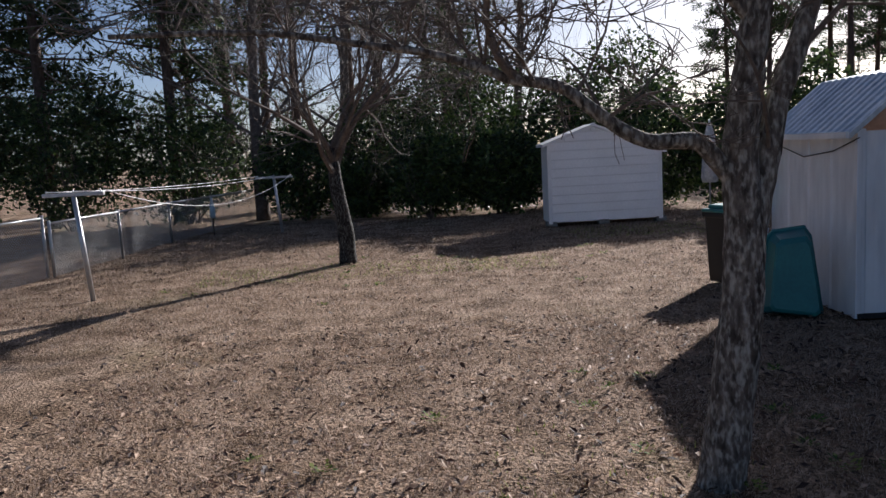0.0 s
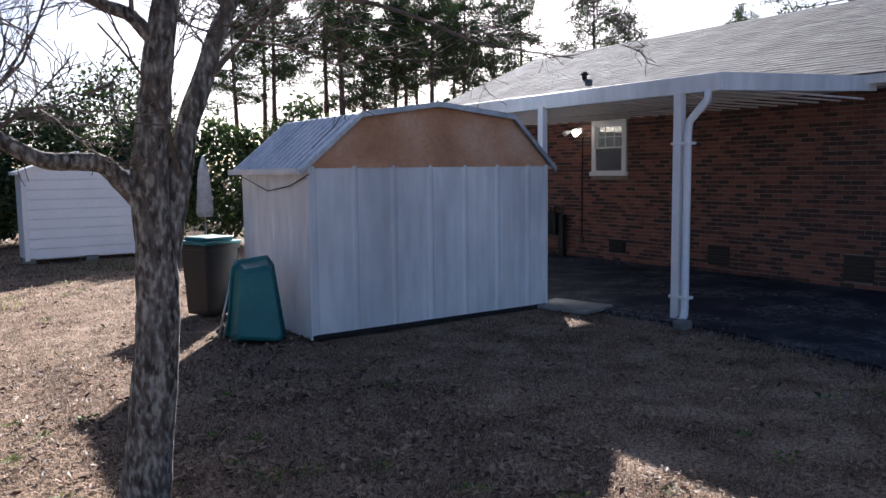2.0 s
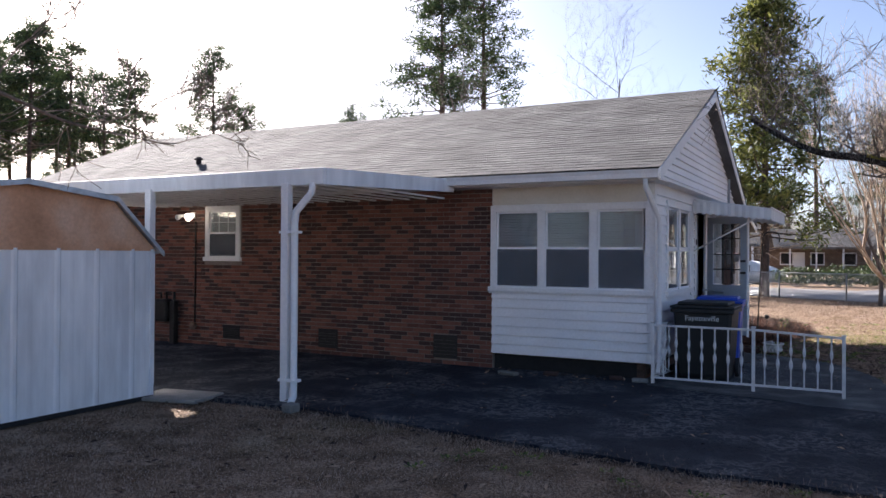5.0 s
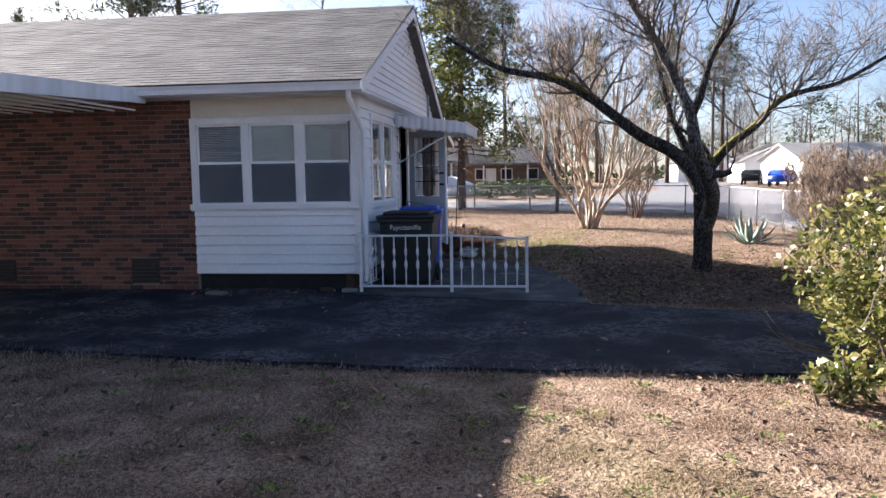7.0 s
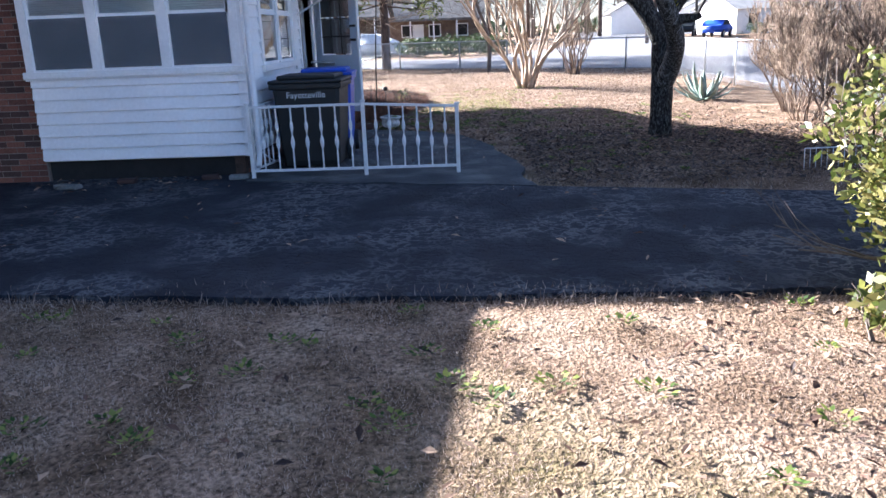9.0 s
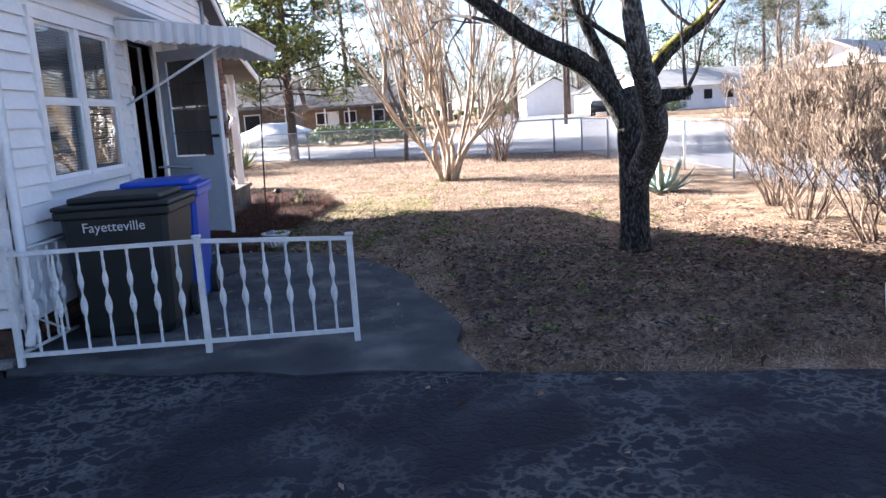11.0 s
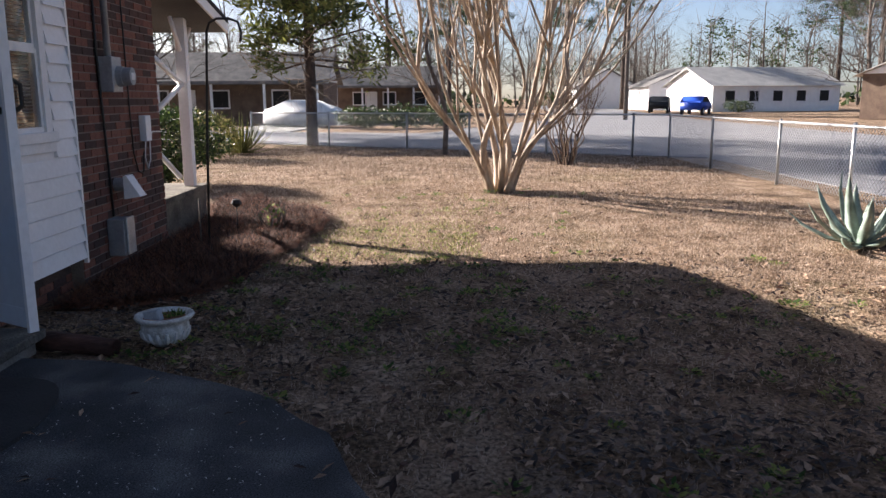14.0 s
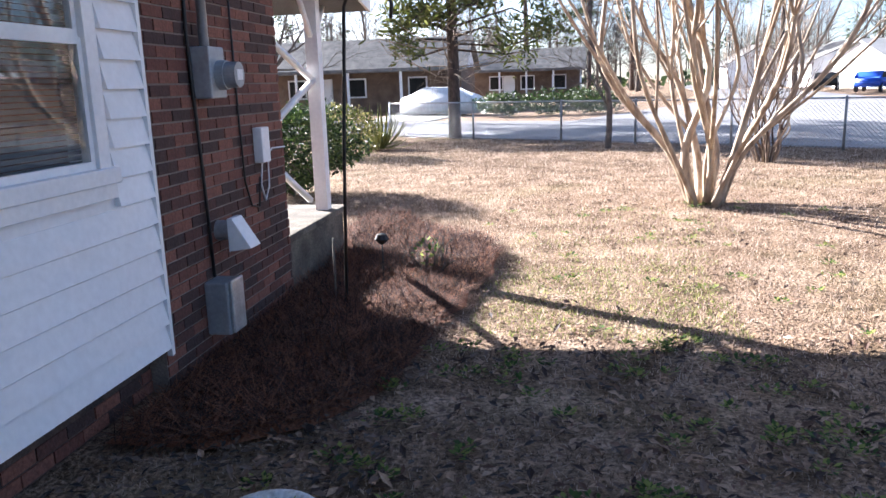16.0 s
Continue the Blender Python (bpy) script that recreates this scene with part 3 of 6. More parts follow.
while k * 0.128 < run:
    a, b = k * 0.128, min(k * 0.128 + 0.15, run)
    y = Y0 - 0.02 - 0.15 * (k % 2)
    while y < Y1:
        w = 0.3
        lift = rng.uniform(0.003, 0.007)
        y0c, y1c = max(y, Y0 - 0.02), min(y + w, Y1)
        if y1c > y0c:
            base = len(V)
            for s, h in ((a, lift), (b, 0.001)):
                for yy in (y0c, y1c - 0.006):
                    V.append((9.88 + ux * s - uz * (h + 0.004), yy, 2.86 + uz * s + ux * (h + 0.004)))
            V += [(V[base][0] + uz * lift, V[base][1], V[base][2] - ux * lift), (V[base + 1][0] + uz * lift, V[base + 1][1], V[base + 1][2] - ux * lift)]
            F += [(base, base + 1, base + 3, base + 2), (base + 4, base + 5, base + 1, base)]
        y += w
    k += 1
tagged(raw("shingle", V, F, SHINGLE, back_slope), kind="stuff")
part("ridge_cap", prism([(RX - 0.16, RZ - 0.09), (RX, RZ + 0.0), (RX + 0.16, RZ - 0.09), (RX, RZ - 0.03)], "y", Y0 - 0.02, Y1), DARK, house, "dark ridge cap")
part("rake_board", prism([(9.86, 2.85), (RX, RZ - 0.04), (RX, RZ - 0.2), (9.86, 2.69)], "y", Y0 - 0.026, Y0 - 0.001), TRIM, house)
part("rake_board", prism([(RX, RZ - 0.085), (18.3, 2.765), (20.12, 2.405), (20.12, 2.29), (18.3, 2.65), (RX, RZ - 0.2)], "y", Y0 - 0.026, Y0 - 0.001), TRIM, house)
part("drip_edge", prism([(RX, RZ - 0.03), (18.3, 2.82), (20.12, 2.46), (20.12, 2.407), (18.3, 2.767), (RX, RZ - 0.083)], "y", Y0 - 0.034, Y0 - 0.001), DARK, house, "black metal rake edge")
part("soffit", box(9.95, Y0, 2.705, XB - 0.005, Y1, 2.718), TRIM, house)
part("soffit", box(9.95, Y0, 2.722, 18.2, YG - 0.005, 2.735), TRIM, house)
part("gutter", prism([(9.78, 2.78), (9.79, 2.72), (9.88, 2.71), (9.897, 2.84), (9.885, 2.84), (9.87, 2.735), (9.8, 2.74), (9.79, 2.83), (9.76, 2.83)], "y", Y0 - 0.01, Y1), TRIM, house, "white ogee gutter along the eave")
rod("downspout", [(9.85, 2.2, 2.73), (9.86, 2.2, 2.62), (10.33, 2.13, 2.22), (10.36, 2.13, 2.0), (10.36, 2.13, 0.3), (10.25, 2.12, 0.16)], 0.042, TRIM, house, 4, "white downspout at the corner")
V, F = [], []
tube(V, F, [(11.45, 11.7, 3.45), (11.45, 11.7, 3.62), (11.45, 11.7, 3.625), (11.45, 11.7, 3.68)], [0.05, 0.05, 0.1, 0.04], 12)
raw("vent_pipe", V, F, DARK, house)
# front porch
# brown stain plus the porch's shade, both put into one dark colour
STAINED_SHADED = material("stained_shaded_masonry", [(0.055, 0.047, 0.038), (0.11, 0.095, 0.074), (0.19, 0.165, 0.13)], 4, 0.95, 0, 0.7, 60, 0.5)
part("porch_floor", box(18.13, 2.28, 0.4, 19.87, 9.0, 0.46, bevel=0.01), STAINED_SHADED, house, "tan concrete front porch slab with shade in its colour")
part("porch_base", box(18.135, 2.32, 0.0, 19.83, 8.98, 0.4), STAINED_SHADED, house, "stained brown masonry under the porch, darkened for shade")
part("porch_post", box(19.5, 2.36, 0.46, 19.62, 2.48, 2.42, bevel=0.005), TRIM, house, "white square porch post")
for x0, z0, x1, z1 in ((18.2, 2.05, 19.5, 1.65), (19.5, 1.67, 18.2, 1.25), (18.2, 1.08, 19.2, 0.6)):
    rod("porch_brace", [(x0, 2.42, z0), (x1, 2.42, z1)], 0.03, TRIM, house, 4)
rod("porch_brace", [(19.5, 2.42, 2.05), (19.2, 2.42, 2.4)], 0.025, TRIM, house, 4)
rod("porch_brace", [(19.62, 2.42, 2.05), (19.92, 2.42, 2.36)], 0.025, TRIM, house, 4)

# carport canopy
can = thing("carport_canopy", (6.72, 5.56, 0), "white aluminium carport canopy on square posts", "canopy")
CY0, CY1 = 5.06, 11.2
def canz(x):
    return 2.56 + 0.05 * (x - 6.58)
bm = prism([(6.88, canz(6.88) + 0.03), (10.0, canz(10) + 0.03), (10.0, canz(10)), (6.88, canz(6.88))], "y", CY0 + 0.03, CY1)
part("deck", bm, TRIM, can)
V, F = [], []
y = CY0 + 0.1
while y < CY1:
    pieces(V, F, (6.9, y, 2.535, 9.9, y + 0.03, 2.556))
    y += 0.3
raw("deck_rib", V, F, TRIM, can)
part("front_fascia", box(6.82, CY0, 2.5, 6.88, CY1, 2.69, bevel=0.008), METALWHITE, can)
part("side_fascia", prism([(6.88, 2.5), (10.0, 2.64), (10.0, 2.83), (6.88, 2.69)], "y", CY0, CY0 + 0.028), METALWHITE, can)
for y in (5.56, 7.8):
    part("post", box(6.78, y - 0.03, 0.0, 6.87, y + 0.07, 2.53, bevel=0.006), TRIM, can)
ds = rod("downspout", [(6.84, 5.22, 2.52), (6.83, 5.22, 2.42), (6.82, 5.44, 2.2), (6.82, 5.46, 2.05), (6.82, 5.46, 0.2), (6.74, 5.4, 0.09), (6.58, 5.3, 0.07)], 0.042, TRIM, can, 8, "white downspout elbowed to the post")
for z in (0.25, 1.95):
    part("strap", box(6.765, 5.4, z, 6.885, 5.645, z + 0.03), TRIM, can)
# added slab: its pale colour stands in for a patch of sunlit ground
tagged(part("sunlit_patch", box(-0.3, -0.42, 0.0, 0.3, 0.42, 0.045, bevel=0.01, m=Matrix.Translation((6.42, 6.85, 0)) @ Matrix.Rotation(radians(12), 4, "Z")), material("pale_sunlit_ground", [(0.2, 0.19, 0.175), (0.3, 0.29, 0.27)], 4, 0.9, 0, 0.4, 60, 0.2)), "pale slab standing in for sunlit ground beside the shed", "slab")
spl = tagged(part("splash_block", box(6.34, 5.1, 0.0, 6.5, 5.24, 0.1, bevel=0.02), CONCRETE), "pale concrete block under the downspout", "splash block")

# storm door, open
hx, hy = 14.24, 2.16
ang = math.degrees(math.atan2(1.483 - hy, 13.82 - hx))
dm = Matrix.Translation((hx, hy, 0)) @ Matrix.Rotation(radians(ang), 4, "Z")
door = thing("storm_door", (hx, hy, 0.38), "pale blue-grey storm door standing open", "door")
DW = 0.84
bm = bmesh.new()
for q in ((0, -0.018, 0.38, DW, 0.018, 1.22), (0, -0.018, 1.22, 0.13, 0.018, 2.4), (DW - 0.13, -0.018, 1.22, DW, 0.018, 2.4), (0.13, -0.018, 2.28, DW - 0.13, 0.018, 2.4)):
    box(*q, bm=bm, m=dm)
part("panel", bm, DOORPAINT, door)
part("kick_plate", box(0.02, -0.022, 0.4, DW - 0.02, 0.022, 0.48, m=dm), DOORPAINT, door)
for z0, z1 in ((1.22, 1.74), (1.76, 2.28)):
    p = part("pane", box(0.135, -0.004, z0 + 0.02, DW - 0.135, 0.004, z1, m=dm), GLASS, door)
    p.visible_shadow = False
bm = bmesh.new()
for a in (0.13 + 0.19, 0.13 + 0.39):
    box(a - 0.006, -0.012, 1.24, a + 0.006, 0.012, 2.28, m=dm, bm=bm)
for z in (1.49, 1.75, 2.02):
    box(0.13, -0.012, z - 0.008, DW - 0.13, 0.012, z + 0.008, m=dm, bm=bm)
part("glazing_bar", bm, BLACKIRON, door)
part("edge_trim", box(DW, -0.024, 0.36, DW + 0.022, 0.024, 2.42, m=dm), TRIM, door, "white dented metal edge")
for z in (1.42, 1.62):
    part("handle", box(DW - 0.1, -0.06, z, DW - 0.02, 0.05, z + 0.035, bevel=0.006, m=dm), BLACKIRON, door, "black pull handle and lock")
rod("pull", [dm @ Vector(p) for p in ((DW - 0.04, 0.02, 1.6), (DW - 0.03, 0.09, 1.56), (DW - 0.03, 0.09, 1.46), (DW - 0.05, 0.02, 1.4))], 0.012, BLACKIRON, door)
rod("closer", [dm @ Vector((0.38, -0.05, 1.1)), dm @ Vector((0.08, -0.06, 1.12)), Vector((13.9, 2.2, 1.13))], [0.022, 0.018, 0.008], GREYBOX, door, 10, "grey door closer")
for z in (0.62, 1.9):
    part("hinge", box(DOOR0 - 0.05, YG - 0.05, z, DOOR0 + 0.03, YG - 0.036, z + 0.1), BLACKIRON, house)

# awning
aw = thing("awning", (13.1, 2.2, 2.3), "white ribbed metal awning over the side door", "awning")
AX0, AX1 = 13.05, 15.3
V, F = [], []
n = 22
for i in range(n):
    x = AX0 + (AX1 - AX0) * i / n
    w = (AX1 - AX0) / n
    b = len(V)
    for yy, zz in ((2.2, 2.64), (1.02, 2.46)):
        V += [(x, yy, zz), (x + w * 0.8, yy, zz), (x + w * 0.8, yy, zz + 0.02), (x + w, yy, zz + 0.02)]
    F += [(b, b + 1, b + 5, b + 4), (b + 1, b + 2, b + 6, b + 5), (b + 2, b + 3, b + 7, b + 6)]
roofp = raw("roof_panel", V, F, METALWHITE, aw)
sol = roofp.modifiers.new("thick", "SOLIDIFY")
sol.thickness = 0.006
def valance(name, p0, p1, count):
    p0, p1 = Vector(p0), Vector(p1)
    for i in range(count):
        V, F = [], []
        a, c = p0.lerp(p1, i / count), p0.lerp(p1, (i + 1) / count)
        mid, off = (a + c) / 2, (p1 - p0).cross(Vector((0, 0, 1))).normalized() * 0.012
        b = len(V)
        for q, drop, o in ((a, 0.15, 0), (mid, 0.18, 1), (c, 0.15, 0)):
            V += [q + off * o + Vector((0, 0, 0.02)), q + off * o - Vector((0, 0, drop))]
        F += [(b, b + 1, b + 3, b + 2), (b + 2, b + 3, b + 5, b + 4)]
        flap = raw(name, V, F, METALWHITE, aw)
        s = flap.modifiers.new("thick", "SOLIDIFY")
        s.thickness = 0.005
valance("valance_flap", (AX0, 1.0, 2.46), (AX1, 1.0, 2.46), 20)
valance("side_flap", (AX0 - 0.004, 2.2, 2.6), (AX0 - 0.004, 1.0, 2.46), 11)
valance("side_flap", (AX1 + 0.004, 1.0, 2.46), (AX1 + 0.004, 2.2, 2.6), 11)
part("edge_rail", box(AX0 - 0.03, 0.975, 2.465, AX1 + 0.03, 1.005, 2.495, bevel=0.005), TRIM, aw)
for x, y, z in ((AX0 + 0.08, 1.06, 1.8), (AX1 - 0.08, 1.5, 2.1)):
    rod("bracket", [(x, 2.2, z), (x, y, 2.42 + 0.11 * (y - 1.06))], 0.017, TRIM, aw, 4)

# side step, mat
step = thing("doorstep", (13.8, 2.0, 0), "low concrete doorstep with worn edges", "step")
# concrete darkened in its colour for the shade on the step's top
STEPMAT = material("shade_darkened_concrete", [(0.05, 0.052, 0.048), (0.1, 0.1, 0.09), (0.2, 0.195, 0.175)], 5, 0.9, 0, 0.8, 80, 0.5)
part("slab", box(12.75, 1.78, 0.09, 14.58, YG - 0.03, 0.15, bevel=0.012), STEPMAT, step)
part("base", box(12.8, 1.83, 0.0, 14.54, YG - 0.03, 0.09, bevel=0.008), CONCRETE, step)
edging = thing("edging_log", (14.55, 1.65, 0), "dark reddish timber edging lying by the doorstep", "edging")
V, F = [], []
tube(V, F, [(14.66, 1.95, 0.045), (14.6, 1.75, 0.055), (14.55, 1.55, 0.05), (14.5, 1.34, 0.045)], [0.055, 0.065, 0.06, 0.05], 9)
F += [tuple(range(9))[::-1], tuple(range(27, 36))]
raw("log", V, F, material("dark_red_timber", [(0.03, 0.014, 0.011), (0.075, 0.032, 0.024), (0.12, 0.06, 0.045)], 9, 0.9, 0, 0.8, 50, 0.4, stretch=(1, 0.3, 1)), edging, "", True)
prof = [(12.75 + 1.25 * t, 1.76) for t in (0, 1)] + [(14.0 - 0.625 + 0.625 * math.cos(a), 1.76 - 0.5 * math.sin(a) ** 0.6) for a in [math.pi * k / 16 for k in range(1, 16)]]
tagged(part("door_mat", prism(prof, "z", 0.03, 0.05), RUBBER), "black half-round rubber door mat on the pad", "door mat")


# ---- sheds ----
def metal_shed():
    t = thing("metal_shed", (4.65, 7.1, 0), "white ribbed metal shed with a gambrel roof", "shed")
    x0, x1, y0, y1, h = 3.08, 6.22, 7.1, 8.95, 1.76
    def ribbed(name, axis, plane, a, b, out):
        V, F = [], []
        n = int(round((b - a) / 0.155))
        us = []
        for i in range(n):
            u, w = a + (b - a) * i / n, (b - a) / n
            d = 0.013 if i % 3 == 0 else 0.0015
            us += [(u, 0), (u + w * 0.15, d), (u + w * 0.35, d), (u + w * 0.5, 0)]
        us.append((b, 0))
        for u, d in us:
            for z in (0.0, h):
                V.append((plane - out * (d + 0.002), u, z) if axis == "x" else (u, plane - out * (d + 0.002), z))
        for i in range(len(us) - 1):
            F.append((2 * i, 2 * i + 2, 2 * i + 3, 2 * i + 1))
        raw(name, V, F, METALWHITE, t, "weathered white ribbed panel")
    part("core", box(x0 + 0.01, y0 + 0.01, 0.01, x1 - 0.01, y1, h), METALWHITE, t)
    ribbed("wall_panel", "y", y0, x0, x1, 1)
    ribbed("wall_panel", "x", x0, y0, y1, 1)
    for x in (x0, x1):
        part("corner_trim", box(x - 0.025, y0 - 0.025, 0.0, x + 0.025, y0 + 0.02, h, bevel=0.004), METALWHITE, t)
    g = [(x0 - 0.06, h - 0.02), (x1 + 0.06, h - 0.02), (5.68, 2.29), (4.62, 2.4), (3.66, 2.26)]
    part("gable_panel", prism(g, "y", y0 - 0.012, y0 + 0.03), PLY, t, "bare orange plywood gable panel")
    part("back_gable", prism(g, "y", y1 - 0.03, y1), PLY, t)
    prof = [(x0 - 0.12, h - 0.05), (3.66, 2.29), (4.62, 2.43), (5.68, 2.32), (x1 + 0.12, h - 0.05)]
    for (ua, za), (ub, zb) in zip(prof, prof[1:]):
        V, F = [], []
        n = 14
        nx, nz = -(zb - za), (ub - ua)
        l = math.hypot(nx, nz)
        nx, nz = nx / l, nz / l
        for i in range(n * 4 + 1):
            y = y0 - 0.06 + (y1 - y0 + 0.12) * i / (n * 4)
            d = 0.014 if i % 4 in (1, 2) else 0.002
            V += [(ua + nx * d, y, za + nz * d), (ub + nx * d, y, zb + nz * d)]
        for i in range(n * 4):
            F.append((2 * i, 2 * i + 1, 2 * i + 3, 2 * i + 2))
        ob = raw("roof_sheet", V, F, ROOFMETAL, t, "blue-grey ribbed metal roof sheet")
        s = ob.modifiers.new("thick", "SOLIDIFY")
        s.thickness, s.offset = 0.012, -1
        part("edge_trim", prism([(ua, za + 0.022), (ub, zb + 0.022), (ub, zb - 0.035), (ua, za - 0.035)], "y", y0 - 0.085, y0 - 0.062), ROOFMETAL, t)
    part("eave_trim", box(x0 - 0.15, y0 - 0.06, h - 0.08, x0 - 0.12, y1 + 0.06, h - 0.02), METALWHITE, t)
    part("base_rail", box(x0 - 0.01, y0 - 0.03, 0.0, x1 + 0.01, y0 - 0.018, 0.05), DARK, t)
    rod("cable", [(x0 - 0.1, 8.7, 1.66), (x0 - 0.03, 8.1, 1.5), (x0 - 0.03, 7.5, 1.56), (x0 - 0.02, 7.05, 1.68)], 0.006, BLACKIRON, t)
    return t


def garden_shed():
    t = thing("garden_shed", (2.85, 16.9, 0), "small white board-sided shed on blocks", "shed")
    x0, x1, y0, y1, h = 1.62, 4.06, 16.8, 17.7, 1.72
    part("core", prism([(x0, 0.08), (x1, 0.08), (x1, 1.55), (2.62, 2.1), (x0, 1.76)], "y", y0, y1), WHITE, t)
    z = 0.08
    while z < 2.06:
        top = lambda u: 1.76 + (2.1 - 1.76) * (u - x0) / (2.62 - x0) if u < 2.62 else 2.1 - (2.1 - 1.55) * (u - 2.62) / (x1 - 2.62)
        span = [u for u in (x0 + (x1 - x0) * i / 100 for i in range(101)) if top(u) > z + 0.1]
        if span:
            part("board", prism([(y0, z + 0.03), (y0 - 0.05, z + 0.03), (y0 - 0.006, z + 0.19), (y0, z + 0.19)], "x", span[0], span[-1]), WHITE, t)
        z += 0.19
    for x in (x0, x1 - 0.06):
        part("corner_board", box(x - 0.01, y0 - 0.054, 0.06, x + 0.07, y0 - 0.03, 1.6), WHITE, t)
    for a, b in (((x0 - 0.1, 1.77), (2.62, 2.16)), ((2.62, 2.16), (x1 + 0.1, 1.53))):
        part("roof_slope", prism([a, b, (b[0], b[1] - 0.06), (a[0], a[1] - 0.06)], "y", y0 - 0.1, y1 + 0.1), TRIM, t)
    for x in (x0 + 0.05, 2.8, x1 - 0.02):
        part("block", box(x - 0.1, y0 - 0.02, 0.0, x + 0.12, y0 + 0.25, 0.1), CONCRETE, t)
    return t


metal_shed()
garden_shed()

# ---- plants ----
def grow(V, F, rng, p, d, length, r, depth, sides=5, spread=0.75, lift=0.12, kids=4, wob=0.22):
    """A branch that bends and forks."""
    segs = 4 if depth else 3
    pts, rads = [p.copy()], [r]
    d = d.normalized()
    for i in range(segs):
        d = (d + Vector((rng.gauss(0, wob), rng.gauss(0, wob), rng.gauss(0, wob * 0.8) + lift * 0.4))).normalized()
        p = p + d * length / segs
        pts.append(p.copy())
        rads.append(max(r * (1 - 0.75 * (i + 1) / segs), 0.0025))
    tube(V, F, pts, rads, sides)
    if depth <= 0:
        return
    for k in range(kids):
        f = 0.3 + 0.7 * (k + rng.random() * 0.8) / kids
        i = min(int(f * segs), segs - 1)
        q = pts[i].lerp(pts[i + 1], f * segs - i)
        axis = Vector((rng.gauss(0, 1), rng.gauss(0, 1), rng.gauss(0, 0.7)))
        nd = (d + axis.normalized() * spread * rng.uniform(0.7, 1.5) + Vector((0, 0, lift))).normalized()
        grow(V, F, rng, q, nd, length * rng.uniform(0.5, 0.78), max(rads[i] * 0.6, 0.0035), depth - 1, max(3, sides - 1), spread, lift, kids, wob)


def limb(V, F, pts, r0, r1, sides=10):
    """A thick smooth limb through the given points, with slight swellings."""
    pts = [Vector(p) for p in pts]
    out = []
    for i in range(len(pts) - 1):
        a, b, c, e = pts[max(i - 1, 0)], pts[i], pts[i + 1], pts[min(i + 2, len(pts) - 1)]
        for t in (0, 0.25, 0.5, 0.75):
            out.append(0.5 * (2 * b + (c - a) * t + (2 * a - 5 * b + 4 * c - e) * t * t + (3 * b - a - 3 * c + e) * t ** 3))
    out.append(pts[-1])
    n = len(out) - 1
    rads = [(r0 + (r1 - r0) * i / n) * (1 + 0.1 * noise.noise((i * 0.9, r0 * 40, 2))) for i in range(n + 1)]
    tube(V, F, out, rads, sides)
    return out, rads


def sprout(V, F, rng, pts, rads, count, length, depth, up=0.4, spread=0.8, start=0.2, kids=4, rise=False):
    for k in range(count):
        i = int((start + (1 - start) * rng.random()) * (len(pts) - 1))
        d = (pts[min(i + 1, len(pts) - 1)] - pts[max(i - 1, 0)]).normalized() * 0.4 + Vector((rng.gauss(0, 0.7), rng.gauss(0, 0.7), rng.gauss(up, 0.5)))
        if rise:
            d.z = abs(d.z) + 0.35
        grow(V, F, rng, pts[i].copy(), d, length * rng.uniform(0.6, 1.3), max(rads[i] * 0.4, 0.006), depth, 4, spread, 0.1, kids)


def leafy(V, F, rng, p, size, wide=0.45):
    d = Vector((rng.gauss(0, 1), rng.gauss(0, 1), rng.gauss(0.2, 0.8))).normalized()
    s = d.orthogonal().normalized()
    s.rotate(Matrix.Rotation(rng.uniform(0, 6.28), 3, d))
    b = len(V)
    V += [p, p + d * size * 0.5 + s * size * wide * 0.5, p + d * size, p + d * size * 0.5 - s * size * wide * 0.5]
    F.append((b, b + 1, b + 2, b + 3))


